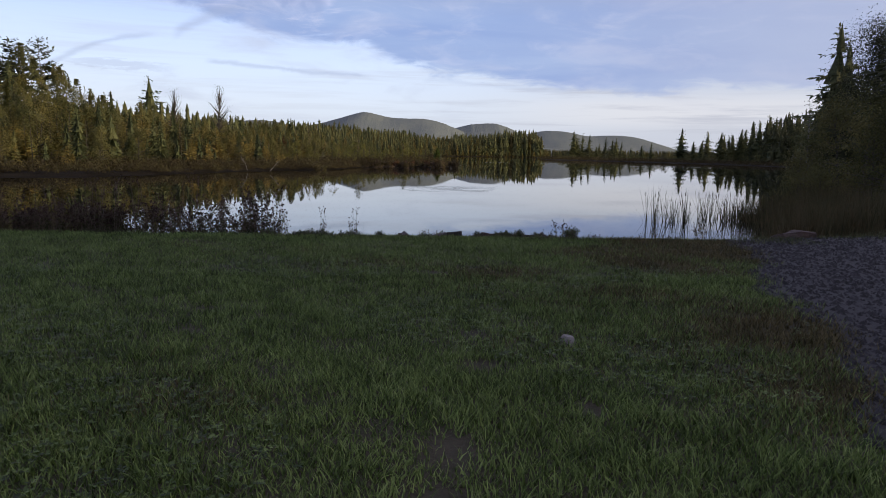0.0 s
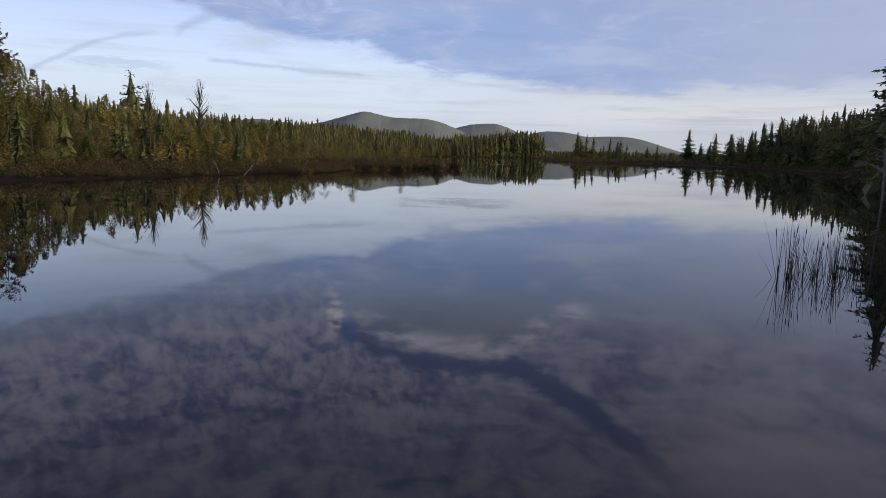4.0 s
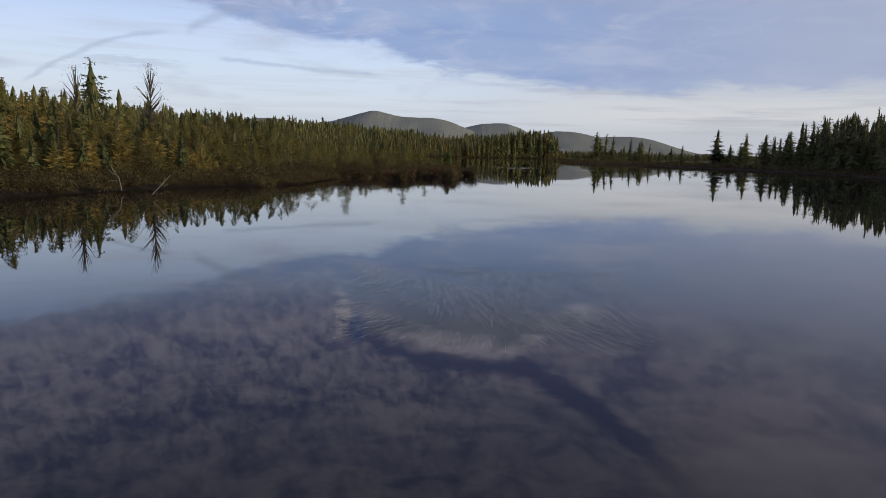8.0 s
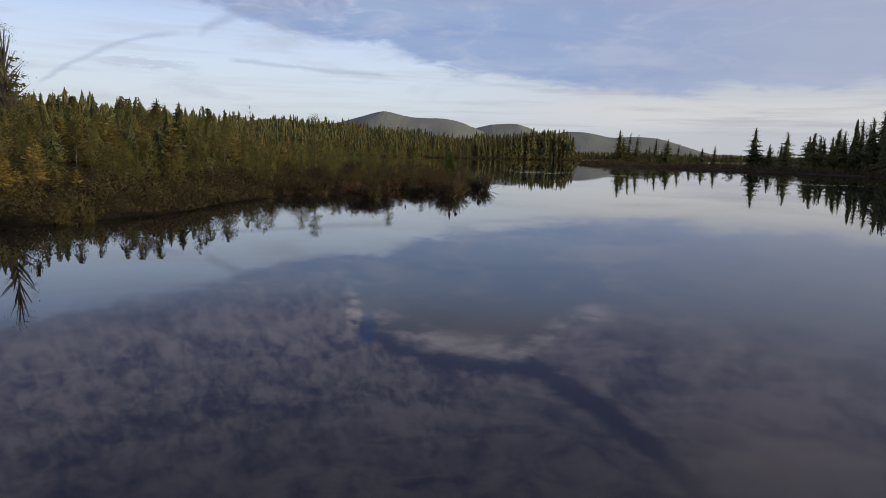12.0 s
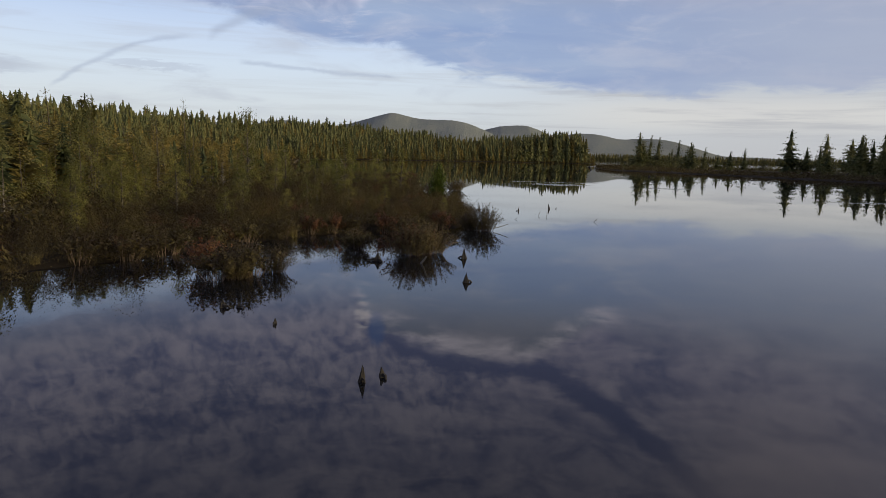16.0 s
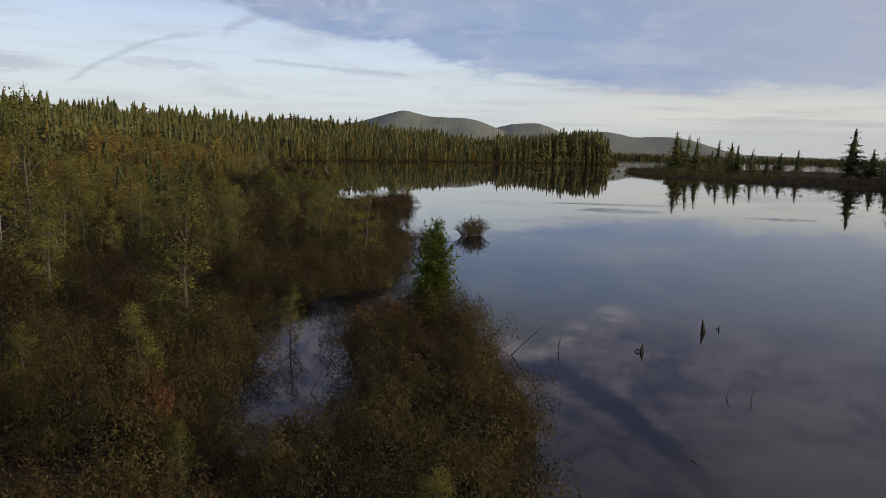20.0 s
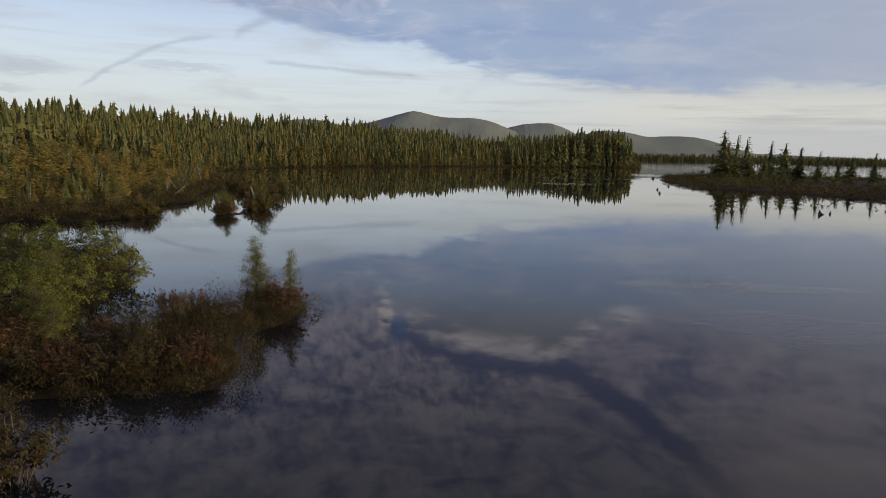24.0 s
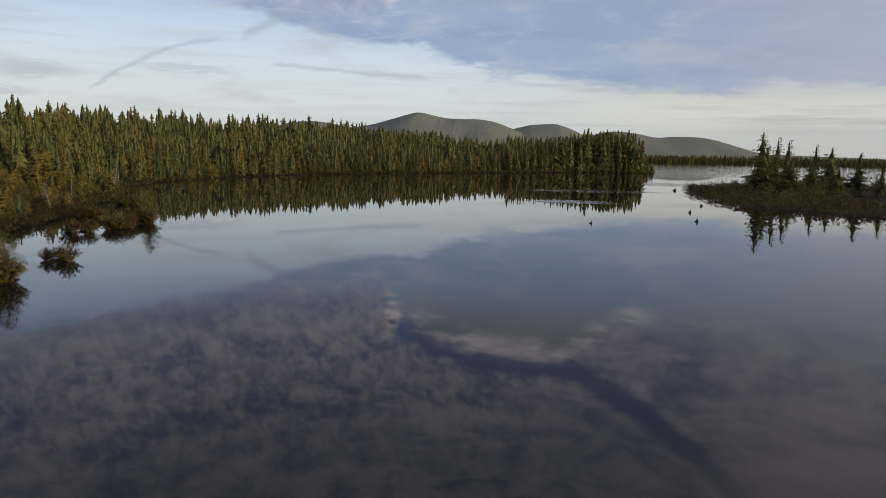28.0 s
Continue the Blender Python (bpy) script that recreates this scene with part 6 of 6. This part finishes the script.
# ---- bushes standing out from the bog's edge ----
for x, y, h in ((-11.6, 98.6, 1.3), (-10.6, 99.7, 1.35), (-9.9, 101.0, 1.3), (-9.0, 102.8, 1.3), (-8.2, 104.6, 1.2), (-7.2, 106.4, 1.2), (-6.3, 96.9, 1.25), (-5.7, 97.9, 1.35), (-6.4, 98.9, 1.2), (-7.2, 98.0, 1.3),
                (-3.4, 104.0, 1.1), (-0.9, 103.6, 1.3), (-1.6, 103.2, 1.2), (-6.3, 107.9, 1.1), (-5.4, 108.6, 1.1), (-4.3, 109.2, 1.2), (-3.0, 109.4, 1.2), (-1.9, 109.9, 1.3), (-0.4, 111.6, 1.2)):
    plant(pick(HTH[:3]), x, y, h, 1.0, sink=0.04, wide=1.2)

# ---- peat islets off the bay shore, each with its bushes ----
def peat_islet(seed, x, y, rad, height=0.08):
    r = np.random.default_rng(seed)
    s = Soup()
    n, V = 14, []
    for q, z in ((1.15, -0.4), (1.0, 0.0), (0.8, 0.7), (0.45, 1.0)):
        for i in range(n):
            a = i / n * 6.283
            w = rad * q * (1 + 0.16 * math.sin(2 * a + seed) + 0.1 * math.sin(5 * a + seed * 2) + r.normal(0, 0.03))
            V.append((math.cos(a) * w, math.sin(a) * w, z * height + r.normal(0, 0.015)))
    V.append((0, 0, height * 1.05))
    i = np.arange(4 * n).reshape(4, n)
    s.indexed(V, np.stack([i[:-1], np.roll(i[:-1], -1, 1), np.roll(i[1:], -1, 1), i[1:]], -1).reshape(-1, 4))
    s.indexed([V[k] for k in i[-1]] + [V[-1]], [(k, (k + 1) % n, n) for k in range(n)])
    ob = tagged(new("peat_islet", s.mesh("peat_islet", [SOIL], True)), "low dark peat islet rising from the lake", "islet", "peat islets off the bay shore")
    ob.matrix_world = pose(x, y, 0.0)
    for k in range(max(3, int(rad * rad * 3.2))):
        a, q = r.uniform(0, 6.28), rad * 0.95 * math.sqrt(r.uniform())
        plant(BUSH if k % 4 else HTH[2], x + math.cos(a) * q, y + math.sin(a) * q, float(r.uniform(1.2, 1.75)) * (1.25 - 0.5 * q / rad), 1.0, wide=1.2, sink=-height * (1 - (q / rad) ** 2) * 0.6)


for i, (x, y, rad) in enumerate(((-26.0, 209.6, 1.6), (-25.3, 216.3, 1.7), (-26.8, 224.2, 1.1), (-35.8, 240.0, 1.3), (-34.0, 243.8, 1.5), (-35.0, 249.0, 2.2), (-32.6, 205.0, 1.4), (-42.5, 252.0, 1.6), (-49.5, 272.0, 1.8))):
    peat_islet(500 + i, x, y, rad * 0.85)
for x, y, h in ((-24.8, 217.0, 3.0), (-25.0, 216.6, 2.7), (-25.4, 216.2, 2.4), (-26.2, 209.8, 2.3), (-26.0, 209.4, 2.0), (-33.6, 249.4, 3.4), (-34.2, 250.0, 2.6), (-36.0, 249.0, 1.8)):
    plant(pick(FINE), x, y, h, 3.5, wide=1.35)
for x, y, h in ((-42.5, 229, 3.6), (-47.5, 243, 4.2), (-50, 256, 3.6), (-57, 270, 4.4), (-63, 290, 6.0), (-79, 318, 7.0), (-80, 338, 8.0), (-33.4, 243.6, 2.2)):
    plant(pick(DEAD), x, y, h, wide=1.3, lean=(float(rng.normal(0, 8)), float(rng.normal(0, 8))))
stick(-27.4, 224.0, 0.0, 1.4, 0.3, 0.7, 0.05, forks=4, seed=21)
stick(-26.2, 224.6, 0.0, 0.8, -0.3, 0.5, 0.04, forks=3, seed=22)
stick(-41.5, 231.0, 0.3, -1.6, 0.4, 1.9, 0.06, forks=5, seed=23)
stick(-40.2, 226.0, 0.3, 1.5, 0.8, 1.5, 0.06, forks=5, seed=24)
stick(-45.0, 241.0, 0.3, -1.9, 1.0, 2.6, 0.07, forks=5, seed=25)

# ---- islet with two little trees ----
plant(HTH[2], -7.5, 170.9, 1.45, 1.0, sink=0.05, wide=1.35)
plant(HTH[2], -8.3, 171.3, 1.2, 1.0, sink=0.05)
plant(HTH[0], -9.6, 168.6, 1.3, 1.0, sink=0.05, wide=1.3)
plant(HTH[3], -10.6, 168.2, 1.3, 1.0, sink=0.05, wide=1.2)
for kind, x, y, h, w in ((FINE[0], -8.9, 171.7, 2.9, 1.15), (FINE[1], -8.95, 171.6, 2.5, 1.0), (FINE[2], -8.8, 171.8, 2.2, 1.1), (FINE[2], -7.6, 171.7, 2.4, 0.8), (FINE[0], -7.55, 171.75, 2.1, 0.8)):
    plant(kind, x, y, h, 3.5, wide=w)
for x, y, h in ((-12.4, 162.6, 1.4), (-11.2, 162.2, 1.3), (-10.0, 162.4, 1.35), (-8.9, 162.8, 1.35), (-7.8, 163.2, 1.25), (-8.2, 164.4, 1.2), (-9.6, 164.6, 1.3), (-13.5, 163.2, 1.5)):
    plant(pick([HTH[2], HTH[0], HTH[1]]), x, y, h, 1.0, sink=0.03, wide=1.35)
ALD = broadleaf("alder", 226, 2.4, "bright yellow-green alder bush on the bog", ALDER, 70, 24, 0.12, 0.42, 0.05, 1.0, 0.05)
PROTOTYPES.append(ALD)
for x, y, h in ((-18, 171, 2.3), (-20, 174, 2.5), (-15.5, 168.5, 2.1), (-14.6, 166.3, 1.9), (-17, 168, 2.1), (-16, 171, 2.0), (-19, 177.5, 2.2), (-22, 175, 2.6), (-13.4, 165.2, 1.7), (-21, 179, 2.4), (-18.5, 166, 2.2), (-24, 180, 2.4), (-16.2, 174.6, 1.9)):
    plant(ALD, x, y, h, 2.4, wide=1.1)
for x, y, h in ((-8.7, 157.1, 1.5), (-9.4, 156.8, 1.5), (-10.2, 157.0, 1.3), (-12.0, 170.2, 1.2), (-11.2, 170.6, 1.1)):
    plant(HTH[0 if h > 1.3 else 2], x, y, h, 1.0, sink=0.05, wide=1.3)


# ---- weeds, grasses and reeds ----
def weed(name, seed, label, height=0.6, stems=7, heads=6, leaves=14):
    r = np.random.default_rng(seed)
    root = thing(name, label, "plant")
    st, hd, lf = Soup(), Soup(), Soup()
    for i in range(stems):
        a = r.uniform(0, 6.28)
        h = height * r.uniform(0.6, 1.1)
        foot = np.array([math.cos(a), math.sin(a), 0]) * 0.05
        tip = np.array([math.cos(a) * 0.16 * r.uniform(0.2, 1.4), math.sin(a) * 0.16 * r.uniform(0.2, 1.4), h])
        st.tube([foot - (0, 0, 0.04), (foot + tip) / 2 + r.normal(0, 0.015, 3), tip], [0.004, 0.003, 0.002], 3)
        for k in range(heads):
            c = tip + r.normal(0, 1, 3) * (0.035, 0.035, 0.05)
            st.tube([tip - (0, 0, 0.06), c], [0.0014, 0.001], 3)
            hd.quads(cards(r, c + r.normal(0, 0.006, (5, 3)), 0.026, 0.017))
        t = r.uniform(0.1, 0.85, leaves)[:, None]
        lf.quads(cards(r, foot + (tip - foot) * t + r.normal(0, 0.02, (leaves, 3)), 0.06, 0.018, np.tile((0, 0, 0.2), (leaves, 1))))
    stalks = tagged(part("stalkwork", st, TWIG, root), kind="stuff")
    tagged(part("seed_head", hd, SEED, stalks, "dark withered seed heads"), kind="stuff")
    tagged(part("leafage", lf, REED, root), kind="stuff")
    return root


def cattail(name, seed, label, height=1.3, leaves=8):
    r = np.random.default_rng(seed)
    root = thing(name, label, "reed")
    lf, st, hd = Soup(), Soup(), Soup()
    a = r.uniform(0, 6.28, leaves)
    add_blades(lf, r, np.stack([np.cos(a) * 0.05, np.sin(a) * 0.05, np.full(leaves, -0.2)], 1), height * 1.25, 0.022, 0.24, bend=0.3, segs=5)
    tip = np.array([r.normal(0, 0.06), r.normal(0, 0.06), height])
    st.tube([(0, 0, -0.2), tip * 0.5, tip, tip + (0, 0, 0.09)], [0.006, 0.005, 0.004, 0.001], 4)
    hd.tube([tip - (0, 0, 0.17), tip - (0, 0, 0.165), tip - (0, 0, 0.03), tip - (0, 0, 0.02)], [0.004, 0.012, 0.012, 0.003], 6)
    tagged(part("leafage", lf, REED, root), kind="stuff")
    stalk = part("stalk", st, REED, root)
    part("seed_head", hd, SEED, stalk, "brown velvety seed head")
    return root


WEEDS = [weed("seeding_weed", 400 + i, "withered weed with dark seed heads on the bank", h, n) for i, (h, n) in enumerate(((0.55, 8), (0.42, 6), (0.7, 5), (0.35, 9)))]
CATS = [cattail("cattail", 420 + i, "cattail standing in shallow water", h) for i, h in enumerate((1.15, 1.35, 0.95))]
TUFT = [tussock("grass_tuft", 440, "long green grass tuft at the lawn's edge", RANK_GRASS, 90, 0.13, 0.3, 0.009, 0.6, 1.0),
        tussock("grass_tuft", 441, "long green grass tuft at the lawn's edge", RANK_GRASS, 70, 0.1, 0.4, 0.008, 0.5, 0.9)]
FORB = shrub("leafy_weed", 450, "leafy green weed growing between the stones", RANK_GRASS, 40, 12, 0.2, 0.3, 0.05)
for i in range(120):
    x = float(rng.uniform(-6.6, -2.2))
    plant(pick(WEEDS), x, float(rng.uniform(8.3, 9.2)), float(rng.uniform(0.7, 1.15)), 1.0)
for i in range(34):
    plant(pick(WEEDS), float(rng.uniform(-2.2, 4.6)), float(rng.uniform(8.3, 11.6)), float(rng.uniform(0.35, 0.7)), 1.0)
for i in range(30):
    plant(pick(WEEDS[:2] + WEEDS[3:]), float(rng.uniform(-5, 4)), float(rng.uniform(10.9, 12.2)), float(rng.uniform(0.6, 1.0)), 1.0)
for i in range(120):
    x = float(rng.uniform(-6.5, 4.6))
    y = float(rng.uniform(8.2, 8.9)) if x < 1.6 else float(rng.uniform(8.4, 11.4))
    plant(pick(TUFT), x, y, float(rng.uniform(0.3, 0.6)), 1.0)
for i in range(70):
    plant(FORB, float(rng.uniform(-3.0, 1.8)), float(rng.uniform(7.9, 8.8)), float(rng.uniform(0.25, 0.5)), 1.0)
for x, y, h in ((-1.55, 8.9, 1.4), (-1.35, 8.75, 1.2), (-1.2, 9.0, 1.1), (2.6, 9.6, 1.3), (2.9, 9.9, 1.2), (2.2, 9.4, 1.0), (3.3, 9.5, 1.4), (-0.1, 8.9, 1.0), (0.5, 9.0, 0.9), (-2.6, 9.0, 1.0), (3.6, 10.0, 1.3)):
    plant(FORB, x, y, h * 0.55, 1.0)
for cx, cy, n, sp in ((7.4, 23.0, 5, 0.09), (8.1, 23.4, 8, 0.11), (8.65, 23.4, 7, 0.11), (9.75, 24.5, 10, 0.2), (10.3, 23.9, 9, 0.3), (11.0, 22.2, 7, 0.35), (10.9, 20.2, 5, 0.4)):
    for i in range(n):
        plant(pick(CATS), cx + float(rng.normal(0, sp)), cy + float(rng.normal(0, sp)), float(rng.uniform(0.62, 0.9)), 1.0, sink=0.1, lean=(float(rng.normal(0, 5)), float(rng.normal(0, 5))))
for x, y in scatter(40, (-16, 2, 88, 176), lambda x, y, s: (s > 0.0) & (s < 0.8), 1.5):
    plant(pick(TUS), x, y, float(rng.uniform(0.7, 1.3)), 1.0)
for x, y in ((-5.0, 109.5), (-6.9, 106.9), (-14.6, 80.5), (-15.4, 80.2)):
    plant(TUS[0], x, y, 1.5, 1.0)


# ---- drowned grass streaming at the surface ----
SECOND = (12.3, 181.0)


def drowned_grass():
    r = np.random.default_rng(12)
    s = Soup()
    n = 6200
    x, y = r.normal(0.4, 2.0, n), r.uniform(39.9, 46.6, n)
    keep = (wave(x, y, 0.6) > -0.3) & (wave(x + 4, y, 1.7) > -0.5) & (np.abs(x - 0.4) < 2.2 + 0.15 * (y - 40))
    x, y = x[keep], y[keep]
    n = len(x)
    a = 3.14 - 0.16 * (x - 0.3) + 0.3 * np.sin(x * 1.1 + y * 0.7) + r.normal(0, 0.16, n)
    d = np.stack([np.sin(a), np.cos(a), np.zeros(n)], 1)
    w = np.stack([np.cos(a), -np.sin(a), np.zeros(n)], 1) * (0.004 + 0.006 * r.uniform(size=(n, 1)))
    ln = r.uniform(0.5, 1.5, (n, 1))
    p = np.stack([x, y, r.uniform(0.002, 0.006, n)], 1)
    low = np.array([0, 0, -0.03])
    mid = p + d * ln * 0.5
    s.indexed(np.stack([p + low - w, p + low + w, mid + w, mid - w, p + d * ln], 1).reshape(-1, 3),
              (np.arange(n) * 5)[:, None] + np.array([[0, 1, 2, 3]]))
    V = np.stack([mid - w, mid + w, p + d * ln + r.normal(0, 0.01, (n, 1)) * w / 0.005], 1)
    s.tris(V)
    n = 1500                      # a second, thinner bed further down the lake
    x, y = r.normal(SECOND[0], 1.8, n), r.normal(SECOND[1], 1.6, n)
    a = 3.6 + 0.3 * np.sin(x * 1.1 + y * 0.7) + r.normal(0, 0.2, n)
    d = np.stack([np.sin(a), np.cos(a), np.zeros(n)], 1) * r.uniform(0.25, 0.6, (n, 1))
    w = np.stack([np.cos(a), -np.sin(a), np.zeros(n)], 1) * 0.006
    p = np.stack([x, y, np.full(n, 0.004)], 1)
    s.quads(np.stack([p - d, p - w, p + d, p + w], 1))
    tagged(new("drowned_grass", s.mesh("drowned_grass", [DROWNED])), "pale drowned grass streaming at the lake surface", "water plants", kind="stuff")


drowned_grass()


# ---- reed bed on the near bank ----
def reed_bed():
    r = np.random.default_rng(21)
    s = Soup()
    n = 5200
    t = r.uniform(size=n)
    x = np.interp(t, [0, 0.3, 0.7, 1.0], [6.6, 9.0, 11.2, 14.5]) + np.abs(r.normal(0, 0.9, n)) - 0.1
    y = np.interp(t, [0, 0.3, 0.7, 1.0], [13.9, 15.6, 19.8, 25.5]) + r.normal(0, 0.4, n)
    add_blades(s, r, np.stack([x, y, np.maximum(ground_z(x, y), -0.2)], 1), 1.25 + 0.3 * wave(x, y, 0.8), 0.02, 0.22, bend=0.35, segs=3)
    n = 5200                      # the bed widens into the shallows below the alders
    t, w = r.uniform(size=n), r.uniform(size=n) ** 0.8
    x = np.interp(t, [0, 0.5, 1.0], [11.2, 10.9, 10.6]) + w * np.interp(t, [0, 1.0], [1.2, 4.2]) + r.normal(0, 0.12, n)
    y = np.interp(t, [0, 1.0], [19.5, 25.2]) + w * 1.6 + r.normal(0, 0.2, n)
    add_blades(s, r, np.stack([x, y, np.maximum(ground_z(x, y), -0.2)], 1), 0.95 + 0.55 * w + 0.25 * wave(x, y, 0.7), 0.024, 0.24, bend=0.4, segs=3)
    tagged(new("reed_bed", s.mesh("reed_bed", [REED])), "dense dark reeds on the near bank", "reeds", kind="stuff")


reed_bed()

# kinds that found no place are taken out again
for k in PROTOTYPES + WEEDS + CATS + TUFT + [FORB]:
    if k not in USED:
        for c in list(k.children_recursive):
            bpy.data.objects.remove(c)
        bpy.data.objects.remove(k)

for first, name in (("seeding_weed", "weeds on the bank"), ("cattail", "cattails in the shallows"), ("grass_tuft", "grass tufts at the lawn's edge"), ("stump", "stumps in the water"), ("leafy_weed", "weeds on the bank")):
    for ob in scene.objects:
        if ob.parent is None and ob.name.split(".")[0] == first:
            ob["group"] = name
